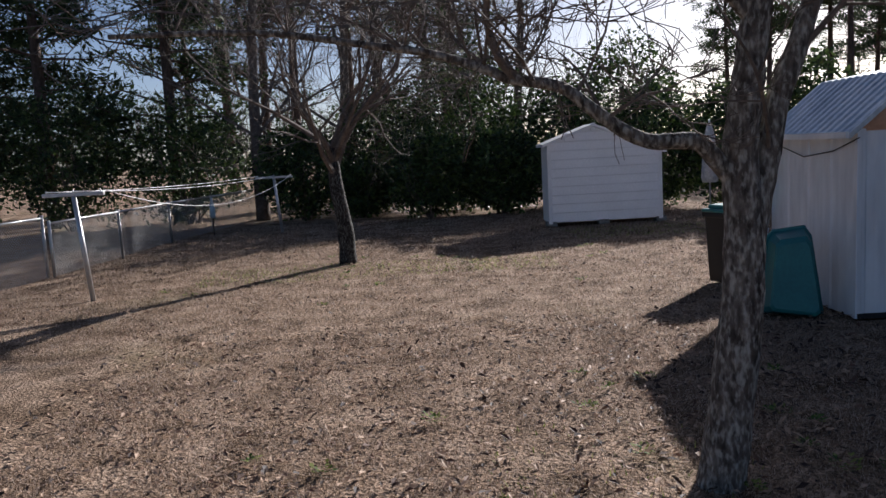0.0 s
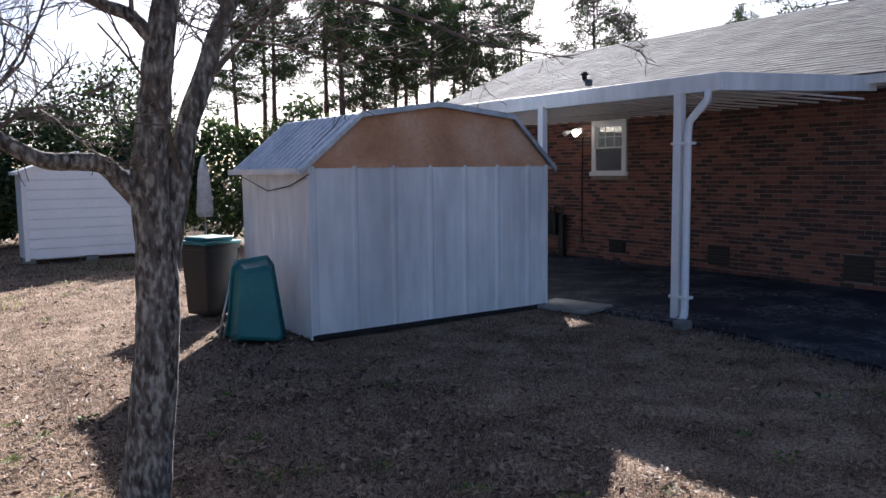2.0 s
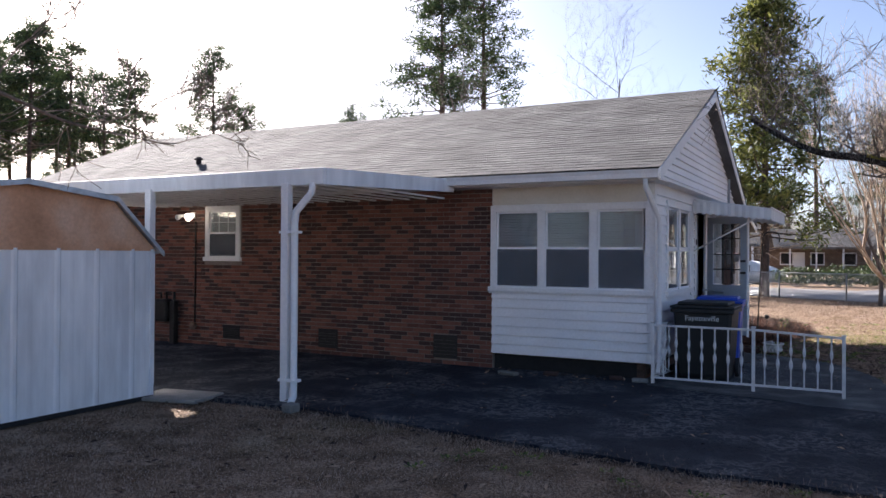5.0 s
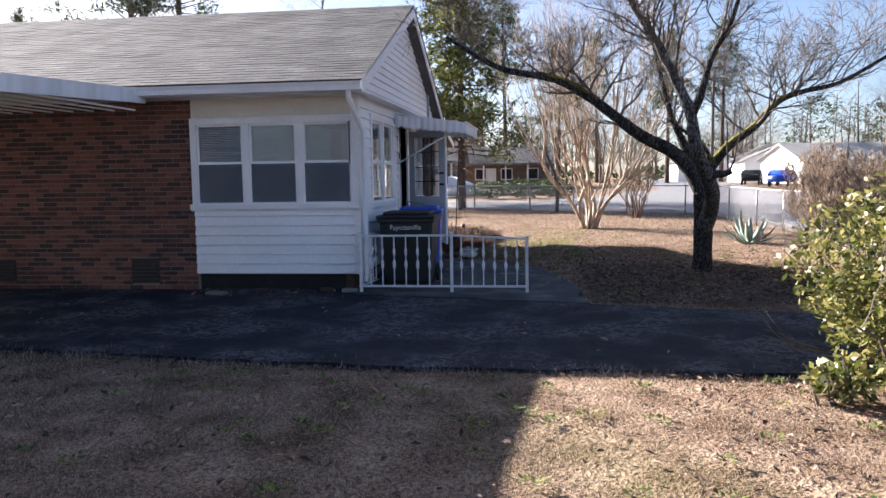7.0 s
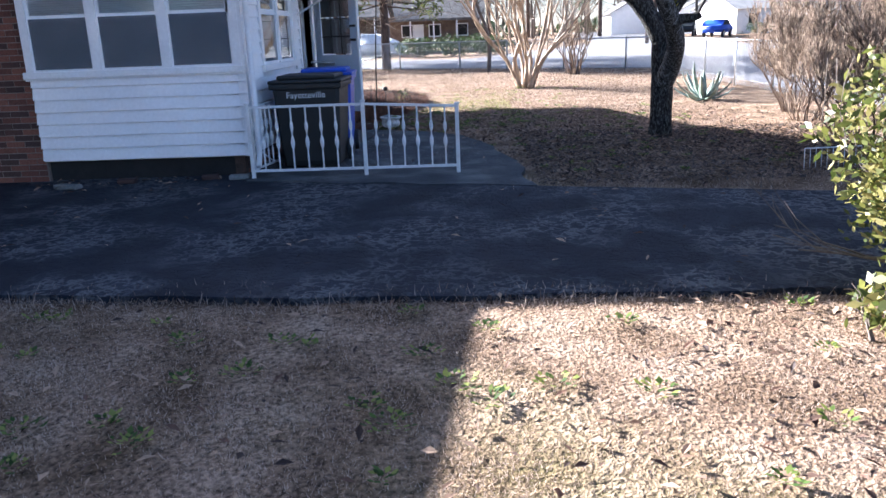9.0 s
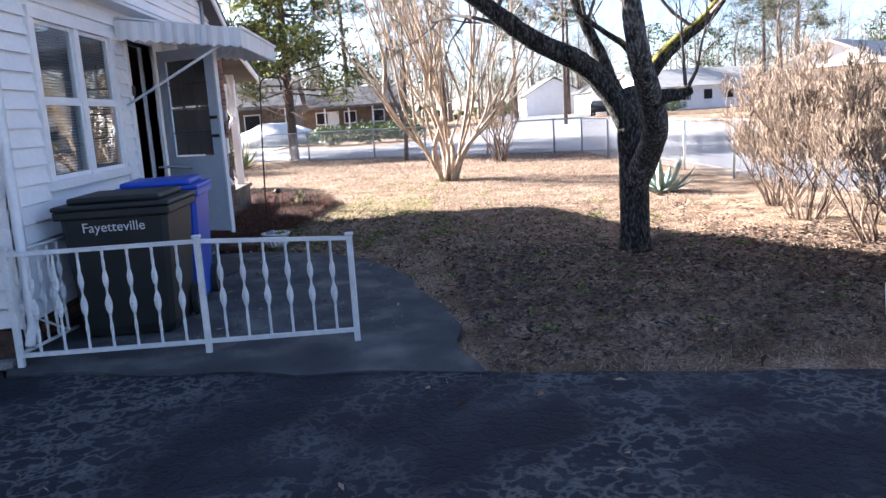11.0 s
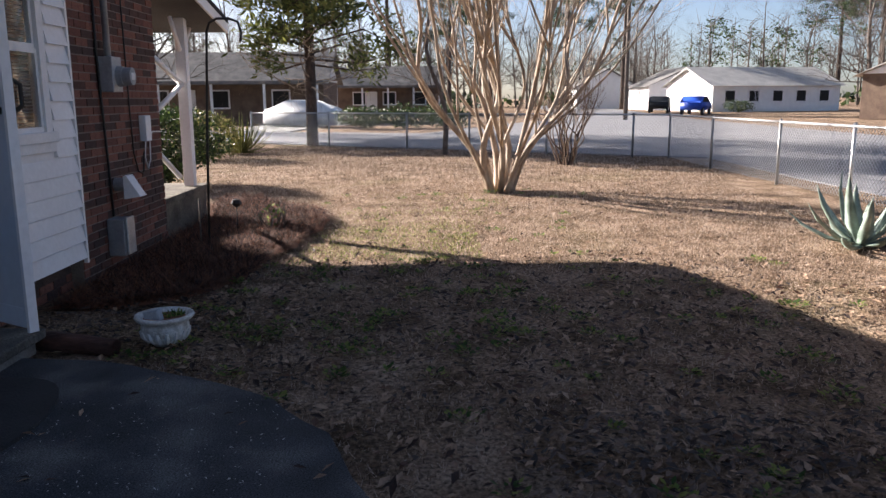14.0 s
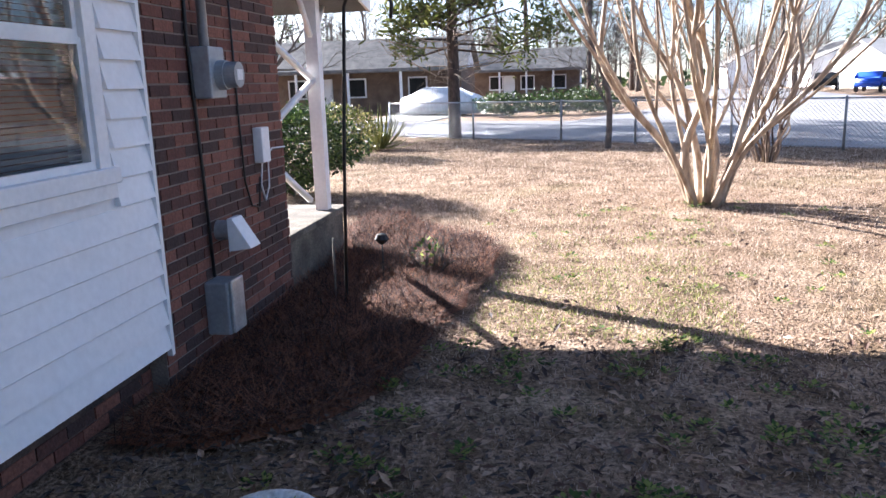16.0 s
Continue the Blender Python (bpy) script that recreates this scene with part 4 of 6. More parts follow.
def yard_tree():
    rng = random.Random(3)
    t = thing("yard_tree", (0.62, 3.8, 0), "bare yard tree with furrowed grey lichened bark", "tree")
    V, F = [], []
    trunk, rt = limb(V, F, [(0.6, 3.8, -0.05), (0.62, 3.8, 0.1), (0.68, 3.8, 0.57), (0.725, 3.8, 1.0), (0.73, 3.8, 1.36), (0.715, 3.8, 1.68), (0.75, 3.8, 1.97), (0.785, 3.8, 2.26), (0.82, 3.8, 2.46), (0.88, 3.82, 2.75), (0.95, 3.86, 3.5), (0.9, 3.95, 4.6)], 0.128, 0.04, 14)
    for i in range(14):
        V[i] = V[i] + (V[i] - Vector((0.6, 3.8, -0.05))) * 0.35
    right, rr = limb(V, F, [(0.74, 3.8, 1.1), (0.8, 3.82, 1.4), (0.865, 3.83, 1.68), (0.91, 3.83, 1.92), (1.01, 3.83, 2.18), (1.08, 3.84, 2.38), (1.18, 3.86, 2.59), (1.32, 3.9, 2.95), (1.6, 4.0, 3.8)], 0.075, 0.03, 10)
    left, rl = limb(V, F, [(0.68, 3.8, 1.56), (0.6, 3.79, 1.65), (0.51, 3.78, 1.745), (0.4, 3.78, 1.76), (0.27, 3.78, 1.765), (0.14, 3.78, 1.825), (-0.02, 3.78, 1.945), (-0.16, 3.78, 2.05), (-0.4, 3.78, 2.1), (-0.52, 3.78, 2.155), (-0.78, 3.78, 2.24), (-1.05, 3.78, 2.29), (-1.6, 3.78, 2.38), (-2.3, 3.8, 2.4)], 0.05, 0.012, 10)
    up, ru = limb(V, F, [(0.77, 3.8, 2.33), (0.71, 3.79, 2.39), (0.65, 3.78, 2.44), (0.54, 3.78, 2.47), (0.42, 3.78, 2.53), (0.33, 3.78, 2.6), (0.2, 3.8, 2.95), (0.0, 3.9, 3.5)], 0.04, 0.012, 8)
    raw("trunk", V, F, BARK, t, "", True)
    V, F = [], []
    long, rg = limb(V, F, [(1.18, 3.86, 2.59), (1.49, 3.84, 2.63), (1.9, 3.82, 2.64), (2.26, 3.82, 2.59), (2.63, 3.8, 2.49), (2.95, 3.8, 2.46), (3.5, 3.8, 2.44)], 0.018, 0.005, 5)
    fork, rf = limb(V, F, [(-0.37, 3.78, 2.09), (-0.47, 3.7, 2.22), (-0.51, 3.62, 2.4), (-0.48, 3.5, 2.62), (-0.6, 3.4, 3.0)], 0.022, 0.007, 6)
    side, rs = limb(V, F, [(0.86, 3.8, 1.68), (0.75, 3.6, 1.92), (0.62, 3.45, 2.12), (0.42, 3.3, 2.3)], 0.012, 0.004, 5)
    for pts, rads, c in ((trunk[34:], rt[34:], 9), (right[10:], rr[10:], 11), (left[14:], rl[14:], 24), (up, ru, 12), (long, rg, 5), (fork, rf, 6), (side, rs, 3)):
        sprout(V, F, rng, pts, rads, c, 0.7, 3, 0.3, 0.7, 0.2, 4, c > 6)
    raw("twig", V, F, TWIG, t, "fine bare grey twigs")


def small_bare_tree():
    rng = random.Random(8)
    t = thing("bare_tree", (-2.31, 12.86, 0), "small bare tree with a dense twiggy crown", "tree")
    V, F = [], []
    trunk, rt = limb(V, F, [(-2.31, 12.86, -0.04), (-2.32, 12.86, 0.6), (-2.42, 12.86, 1.3), (-2.45, 12.9, 1.9)], 0.15, 0.09, 10)
    raw("trunk", V, F, BARK_DARK, t, "", True)
    V, F = [], []
    for k in range(11):
        a = k * 2.4
        grow(V, F, rng, trunk[-1 - k % 4].copy(), Vector((math.cos(a) * 0.75, math.sin(a) * 0.75, 0.9)), 2.3, 0.05, 4, 5, 0.75, 0.08, 4)
    raw("crown", V, F, TWIG, t, "dense grey bare twigs")


def street_side_tree():
    rng = random.Random(12)
    t = thing("old_tree", (12.9, -2.85, 0), "old bare tree with dark bark and mossy limbs", "tree")
    V, F = [], []
    trunk, rt = limb(V, F, [(12.9, -2.86, -0.06), (12.9, -2.86, 0.15), (12.9, -2.86, 0.7), (12.9, -2.84, 1.15), (12.9, -2.82, 1.45), (12.92, -2.78, 1.65)], 0.168, 0.115, 14)
    for i in range(14):
        V[i] = V[i] + (V[i] - Vector((12.9, -2.86, -0.06))) * 0.4
    low = [(12.9, -2.82, 1.3), (12.9, -2.64, 1.62), (12.9, -2.35, 1.93), (12.9, -1.88, 2.18), (12.9, -1.4, 2.55), (12.9, -1.02, 2.84), (12.9, -0.49, 3.13), (12.95, 0.24, 3.29), (13.0, 0.7, 3.5), (13.1, 1.3, 3.9)]
    pale = [(12.9, -2.86, 0.66), (12.62, -2.91, 0.97), (12.1, -2.83, 1.27), (11.8, -2.69, 1.54), (11.5, -2.51, 1.82), (11.36, -2.42, 2.1), (11.3, -2.34, 2.46), (11.3, -2.16, 2.85), (11.3, -1.93, 3.32), (11.3, -1.66, 3.76), (11.3, -1.43, 4.2), (11.3, -1.25, 5.0)]
    east = [(11.3, -2.38, 2.4), (11.3, -2.47, 2.6), (11.3, -2.54, 2.85), (11.3, -2.65, 3.23), (11.3, -2.87, 3.62), (11.3, -3.04, 4.26), (11.4, -3.2, 5.2)]
    mossy = [(12.92, -2.86, 1.38), (12.92, -2.95, 1.62), (12.92, -3.18, 1.93), (12.92, -3.4, 2.12), (12.9, -3.64, 2.3), (12.9, -3.98, 2.68), (12.9, -4.38, 2.83), (12.9, -4.9, 2.95), (12.95, -5.7, 3.4)]
    rear = [(12.92, -2.75, 1.5), (12.95, -2.64, 1.76), (13.0, -2.56, 2.03), (13.05, -2.45, 2.3), (13.1, -2.36, 2.55), (13.2, -2.2, 3.2), (13.3, -2.0, 4.2)]
    curl = [(12.9, -2.88, 1.5), (12.9, -2.93, 1.66), (12.9, -2.93, 1.84), (12.88, -2.8, 2.06), (12.86, -2.6, 2.2), (12.86, -2.3, 2.42)]
    limbs = [(low, 0.13, 0.03), (pale, 0.135, 0.028), (east, 0.06, 0.02), (mossy, 0.09, 0.025), (rear, 0.09, 0.025), (curl, 0.055, 0.02), ([(11.78, -2.68, 1.48), (11.76, -2.8, 1.55), (11.74, -2.92, 1.56), (11.73, -3.02, 1.6)], 0.07, 0.045)]
    made = []
    for k, a in enumerate(limbs):
        if k == 1:
            W, G = [], []
            made.append(limb(W, G, *a, 12))
            raw("leaning_stem", W, G, BARK_PALE, t, "paler grey leaning stem", True)
        else:
            made.append(limb(V, F, *a, 10))
    raw("trunk", V, F, BARK_DARK, t, "", True)
    for k, a, b, up in ((3, 2, 22, 0.3), (5, 2, 15, 0.25), (1, 38, 41, 0.1), (0, 20, 26, 0.3)):
        pts, rads = made[k]
        V, F = [], []
        tube(V, F, [p + Vector((-0.006, 0, r * up)) for p, r in zip(pts[a:b], rads[a:b])], [r * (0.86 + 0.12 * noise.noise((i * 0.8, k, 5))) for i, r in enumerate(rads[a:b])], 8)
        raw("moss", V, F, MOSS, t, "yellow-green moss on the limbs", True)
    V, F = [], []
    for (pts, rads), c, first in zip(made, (26, 20, 14, 24, 12, 3, 2), (10, 26, 6, 12, 10, 8, 10)):
        sprout(V, F, rng, pts[first:], rads[first:], c, 0.95, 3, 0.3, 0.75, 0.1, 4, True)
    raw("twig", V, F, TWIG, t, "bare dark twigs")


def multi_stem(name, at, label, category, stems, height, spread, r, mat, seed, depth=2, kids=3, forks=0):
    rng = random.Random(seed)
    t = thing(name, at, label, category)
    base = Vector(at)
    V, F = [], []
    tw, tf = [], []
    for k in range(stems):
        a = 2 * math.pi * k / stems + rng.uniform(-0.3, 0.3)
        out = Vector((math.cos(a), math.sin(a), 0))
        lean = (0.2 + 0.8 * ((k * 7) % stems) / stems) * spread
        foot = base + out * rng.uniform(0.04, 0.2)
        tip = base + out * lean + Vector((0, 0, height * rng.uniform(0.8, 1.05)))
        w = 0.035 * height
        way = [foot - Vector((0, 0, 0.05))]
        for f in (0.12, 0.3, 0.5, 0.75, 1.0):
            p = foot.lerp(tip, f) + out * lean * 0.16 * math.sin(f * 3.14)
            way.append(p + Vector((rng.gauss(0, w), rng.gauss(0, w), 0)) * (1 if f > 0.15 else 0.3))
        rk = r * rng.uniform(0.7, 1.25)
        pts, rads = limb(V, F, way, rk, r * 0.18, 7)
        for q in range(forks):
            i = int(len(pts) * rng.uniform(0.2, 0.55))
            d = (pts[i + 1] - pts[i - 1]).normalized()
            side = Vector((rng.gauss(0, 0.3), rng.gauss(0, 0.3), 0.05))
            L = (height - pts[i].z) * rng.uniform(0.7, 1.0)
            e1 = pts[i] + (d + side).normalized() * L * 0.35
            e2 = e1 + (d + side * 0.3 + Vector((0, 0, 0.25))).normalized() * L * 0.35
            e3 = e2 + (d + Vector((rng.gauss(0, 0.2), rng.gauss(0, 0.2), 0.3))).normalized() * L * 0.35
            p2, r2 = limb(V, F, [pts[i], e1, e2, e3], rads[i] * 0.75, r * 0.15, 6)
            for z in range(3):
                j = int(len(p2) * rng.uniform(0.3, 0.95))
                grow(tw, tf, rng, p2[j].copy(), d + Vector((rng.gauss(0, 0.4), rng.gauss(0, 0.4), 0.2)), height * 0.2, r2[j] * 0.5, depth, 4, 0.45, 0.25, kids, 0.12)
        for q in range(5):
            i = int(len(pts) * rng.uniform(0.4, 0.95))
            d = (pts[min(i + 1, len(pts) - 1)] - pts[i - 1]).normalized() + Vector((rng.gauss(0, 0.45), rng.gauss(0, 0.45), 0.2))
            grow(tw, tf, rng, pts[i].copy(), d, height * 0.22, rads[i] * 0.5, depth, 4, 0.5, 0.2, kids, 0.12)
    tagged(raw("stem", V, F, mat, t, "", True), kind="stuff")
    raw("twig", tw, tf, mat, t, "fine pale twigs")
    return t


def leaf_mass(V, F, rng, centre, radii, count, size, hollow=0.45, lumps=5):
    """Leaves on the lumpy shell of an ellipsoid."""
    c = Vector(centre)
    for _ in range(count):
        d = Vector((rng.gauss(0, 1), rng.gauss(0, 1), rng.gauss(0, 1))).normalized()
        f = 1 + 0.4 * noise.noise(d * 1.6 + c) + 0.25 * noise.noise(d * 4 + c)
        f *= hollow + (1 - hollow) * rng.random() ** 0.5
        p = c + Vector((d.x * radii[0], d.y * radii[1], d.z * radii[2])) * f
        if p.z > 0.03:
            leafy(V, F, rng, p, size * rng.uniform(0.6, 1.3))


def shrub(name, at, radii, label, leaf, count, size, seed, stems=10, category="shrub", group=""):
    rng = random.Random(seed)
    t = thing(name, at, label, category, group)
    V, F = [], []
    b = Vector(at)
    for k in range(stems):
        d = Vector((rng.gauss(0, radii[0] * 0.5), rng.gauss(0, radii[1] * 0.5), radii[2] * 1.5))
        grow(V, F, rng, b + Vector((rng.gauss(0, 0.08), rng.gauss(0, 0.08), -0.03)), d, radii[2] * 1.5, 0.016 + 0.01 * radii[2], 2, 4, 0.5, 0.2, 3)
    raw("branch", V, F, TWIG, t)
    V, F = [], []
    leaf_mass(V, F, rng, (b.x, b.y, b.z + radii[2] * 1.02), radii, count, size)
    raw("foliage", V, F, leaf, t)
    return t


def pine(name, at, h, seed, label, crown=0.4, wide=3.0, clumps=170, category="pine tree", leaf=NEEDLE):
    """A tall pine: a straight trunk, drooping limbs, and tufts of needles at their ends."""
    rng = random.Random(seed)
    t = thing(name, at, label, category, "pines around the yards")
    b = Vector(at)
    V, F = [], []
    lean = Vector((rng.gauss(0, 0.3), rng.gauss(0, 0.3), 0))
    trunk, rt = limb(V, F, [b - Vector((0, 0, 0.1)), b + lean * 0.3 + Vector((0, 0, h * 0.35)), b + lean * 0.7 + Vector((0, 0, h * 0.7)), b + lean + Vector((0, 0, h))], 0.016 * h, 0.03, 8)
    N, G = [], []
    limbs = clumps // 4
    for k in range(limbs):
        f = crown + (1 - crown) * (k + rng.random()) / limbs
        z = h * f
        a = rng.uniform(0, 6.283)
        L = wide * (1 - (f - crown) / (1 - crown) * 0.72) * rng.uniform(0.5, 1.15)
        p0 = b + lean * f + Vector((0, 0, z))
        d = Vector((math.cos(a), math.sin(a), 0))
        p1, p2 = p0 + d * L * 0.55 + Vector((0, 0, rng.uniform(-0.2, 0.5))), p0 + d * L + Vector((0, 0, rng.uniform(-0.3, 0.7)))
        tube(V, F, [p0, p1, p2], [0.05, 0.03, 0.012], 4)
        for q in range(4):
            c = p1.lerp(p2, rng.random()) + Vector((rng.gauss(0, 0.35), rng.gauss(0, 0.35), rng.gauss(0.1, 0.25)))
            for s in range(38):
                o = c + Vector((rng.gauss(0, 0.26), rng.gauss(0, 0.26), rng.gauss(0, 0.15)))
                leafy(N, G, rng, o, rng.uniform(0.2, 0.42), 0.24)
    raw("trunk", V, F, PINEBARK, t, "", True)
    raw("needles", N, G, leaf, t)
    return t


def wood_tree(name, at, h, seed, label):
    rng = random.Random(seed)
    t = thing(name, at, label, "tree", "bare trees in the distance")
    b = Vector(at)
    V, F = [], []
    pts, rads = limb(V, F, [b - Vector((0, 0, 0.1)), b + Vector((0, 0, h * 0.25)), b + Vector((rng.gauss(0, 0.3), rng.gauss(0, 0.3), h * 0.55)), b + Vector((rng.gauss(0, 0.5), rng.gauss(0, 0.5), h * 0.9))], h * 0.016, 0.03, 7)
    raw("trunk", V, F, TWIG, t, "", True)
    V, F = [], []
    sprout(V, F, rng, pts, rads, 17, h * 0.3, 3, 0.5, 0.7, 0.25, 4)
    raw("branch", V, F, TWIG, t)
    return t


yard_tree()
small_bare_tree()
street_side_tree()
multi_stem("crape_myrtle", (22.7, -1.6, 0), "bare crape myrtle with many smooth tan stems", "tree", 13, 5.8, 3.0, 0.05, MYRTLE, 21, 2, 3, 3)
multi_stem("bare_bush", (27.7, -3.5, 0), "bare brown many-stemmed bush by the street fence", "bush", 22, 2.3, 0.9, 0.022, TAN, 22, 2)
for k, (x, y, h, s) in enumerate(((10.9, -4.9, 1.3, 1.0), (12.4, -5.2, 1.55, 1.1), (14.0, -5.3, 1.5, 1.0), (15.3, -5.6, 1.4, 0.9), (11.8, -6.3, 1.6, 1.1), (9.6, -5.6, 1.3, 0.9))):
    t = multi_stem("dry_bush", (x, y, 0), "leafless tan bush of thin dry stems", "bush", 20, h, s, 0.012, TAN, 40 + k, 3, 4)
    tagged(t, group="dry bushes along the drive")
shrub("evergreen_shrub", (6.0, -3.15, 0), (0.8, 0.85, 0.72), "evergreen shrub with yellow-green leaves beside the drive", LEAF_BRIGHT, 9500, 0.07, 31, 14)
shrub("low_shrub", (5.45, -2.35, 0), (0.2, 0.25, 0.13), "low green sprouting shrub under the larger one", LEAF_BRIGHT, 260, 0.09, 32, 4)
shrub("porch_shrub", (23.9, 4.25, 0), (0.95, 0.95, 0.68), "dark green rounded shrub by the porch", LEAF, 9000, 0.08, 33, 10)
shrub("porch_shrub", (30.2, 5.3, 0), (0.9, 0.9, 0.6), "yellow-green shrub beyond the porch", LEAF_BRIGHT, 2600, 0.09, 34, 10)
for k, (x, y, r, h) in enumerate(((-0.9, 20.9, 1.25, 1.15), (1.0, 21.0, 1.2, 1.1), (-2.9, 22.2, 0.9, 0.8), (4.9, 20.2, 1.3, 1.6), (6.6, 19.4, 1.3, 1.5), (2.6, 22.0, 1.6, 1.7), (0.0, 23.0, 1.9, 2.2), (-4.6, 22.6, 1.3, 1.3), (8.4, 19.0, 1.3, 1.7), (-2.0, 24.5, 1.8, 2.0), (4.6, 23.4, 2.0, 2.4), (-8.2, 23.6, 1.9, 1.8), (-11.5, 23.0, 2.0, 2.0), (-15.0, 22.6, 2.2, 2.1), (-18.8, 22.2, 2.2, 2.0), (-22.5, 21.5, 2.3, 2.2), (-26.0, 20.5, 2.3, 2.2))):
    t = shrub("hedge_bush", (x, y, 0), (r, r * 0.8, h), "large dark evergreen bush at the yard's edge", LEAF, 6500, 0.16, 60 + k, 10, "bush", "bushes along the back of the yard")

# far trees: a few built, the rest copied
rng = random.Random(77)
pines = [pine("pine_tree", (40 + 7 * k, 70 + 3 * k, 0), 17 + 2 * k, 80 + k, "tall pine with a dark ragged crown", 0.42 + 0.06 * k, 4.3, 280) for k in range(3)]
dense = pine("pine_tree", (-9, 25, 0), 14, 90, "dense dark pine clothed low down", 0.1, 3.4, 320)
# the pines from x -38 to -50 are unseen, added for the windows to reflect
spots = [(-9, 39), (-3, 33), (0, 37), (-7, 36), (-1, 48), (-12, 44), (-16, 50), (-5, 41), (30, 58), (34, 62), (38, 57), (42, 63), (46, 58), (51, 60), (56, 55), (62, 57), (26, 63), (48, 66), (24, 66), (28, 70), (33, 67), (37, 72), (41, 68), (45, 72), (52, 70), (79, 55), (90, 4), (96, -2), (104, -16), (110, -24), (88, -44), (100, -46), (118, -8), (-40, 10), (-46, -6), (-38, -20), (-50, 22), (70, -46)]
for k, (x, y) in enumerate(spots):
    copy_thing(pines[k % 3], Matrix.Translation((x, y, 0)) @ Matrix.Rotation(rng.uniform(0, 6.28), 4, "Z"))
for k, (x, y) in enumerate(((-13, 25), (-17, 28), (-21, 25), (-25, 31), (-29, 27), (-1, 31), (-33, 24))):
    copy_thing(dense, Matrix.Translation((x, y, 0)) @ Matrix.Rotation(rng.uniform(0, 6.28), 4, "Z"))
woods = [wood_tree("bare_wood_tree", (120 + 8 * k, -30, 0), 12 + k, 100 + k, "tall bare winter tree in the distance") for k in range(3)]
# the pair at (-36, 4) and (-34, -10) is unseen, added for window reflections
spots = [(96 + 4 * k, -50 + 5 * k) for k in range(14)] + [(84 + 3 * k, 30 - 4 * k) for k in range(12)] + [(46, 14), (52, 18), (44, 20), (70, -34), (64, -30), (76, -40), (-8, 23.5), (-1, 26), (2.5, 25), (-4.5, 25), (-36, 4), (-34, -10)]
for k, (x, y) in enumerate(spots):
    copy_thing(woods[k % 3], Matrix.Translation((x + rng.uniform(-2, 2), y + rng.uniform(-2, 2), 0)) @ Matrix.Rotation(rng.uniform(0, 6.28), 4, "Z") @ Matrix.Scale(1.0, 4))
for x, y, k, z in ((56.0, 30.0, 1, 1.3), (61.0, 28.6, 2, 1.3)):
    copy_thing(pines[k], Matrix.Translation((x, y, 0)) @ Matrix.Scale(z, 4))
ced = pine("cedar_tree", (35.8, 3.45, 0), 12.5, 130, "yellow-green evergreen with pale bare lower branches", 0.2, 2.9, 420, "evergreen tree", CEDAR)
V, F = [], []
for k in range(16):
    a = rng.uniform(0, 6.28)
    grow(V, F, rng, Vector((35.8, 3.45, rng.uniform(1.6, 4.2))), Vector((math.cos(a), math.sin(a), 0.1)), 2.2, 0.03, 2, 4, 0.6, 0.0, 3)
raw("bare_branch", V, F, MYRTLE, ced, "pale bare lower branches")
wood_tree("dark_trunk_tree", (31.3, -0.8, 0), 5.0, 131, "small dark bare tree by the fence")


def blade(V, F, foot, tip, w, curl=0.1):
    """A thick pointed succulent leaf."""
    foot, tip = Vector(foot), Vector(tip)
    d = (tip - foot)
    s = d.cross(Vector((0, 0, 1))).normalized()
    u = s.cross(d).normalized()
    b = len(V)
    for t, k in ((0, 0.7), (0.35, 1.0), (0.7, 0.6), (0.92, 0.18)):
        p = foot + d * t - u * curl * math.sin(t * 3.14) * d.length
        V += [p - s * w * k, p + u * w * 0.25 * k, p + s * w * k, p - u * w * 0.45 * k]
    V.append(tip)
    for i in range(3):
        for k in range(4):
            F.append((b + i * 4 + k, b + i * 4 + (k + 1) % 4, b + i * 4 + 4 + (k + 1) % 4, b + i * 4 + 4 + k))
    for k in range(4):
        F.append((b + 12 + k, b + 12 + (k + 1) % 4, b + 16))


def agave(name, at, leaves, size, label, mat, seed, category, w=0.07):
    rng = random.Random(seed)
    t = thing(name, at, label, category)
    for k in range(leaves):
        a = k * 2.4
        el = 0.2 + 1.2 * (k / leaves)
        L = size * rng.uniform(0.8, 1.1)
        d = Vector((math.cos(a) * math.cos(el), math.sin(a) * math.cos(el), math.sin(el)))
        V, F = [], []
        foot = Vector(at) + Vector((math.cos(a), math.sin(a), 0)) * 0.05 + Vector((0, 0, 0.02))
        blade(V, F, foot, foot + d * L, w)
        raw("leaf", V, F, mat, t, "", True)


agave("agave", (17.7, -4.8, 0), 17, 0.72, "large blue-green agave with stiff pointed leaves", AGAVE, 51, "agave")
agave("yucca", (32.2, 4.9, 0), 60, 1.15, "spiky yellow-green yucca by the street", LEAF_BRIGHT, 52, "yucca", 0.035)


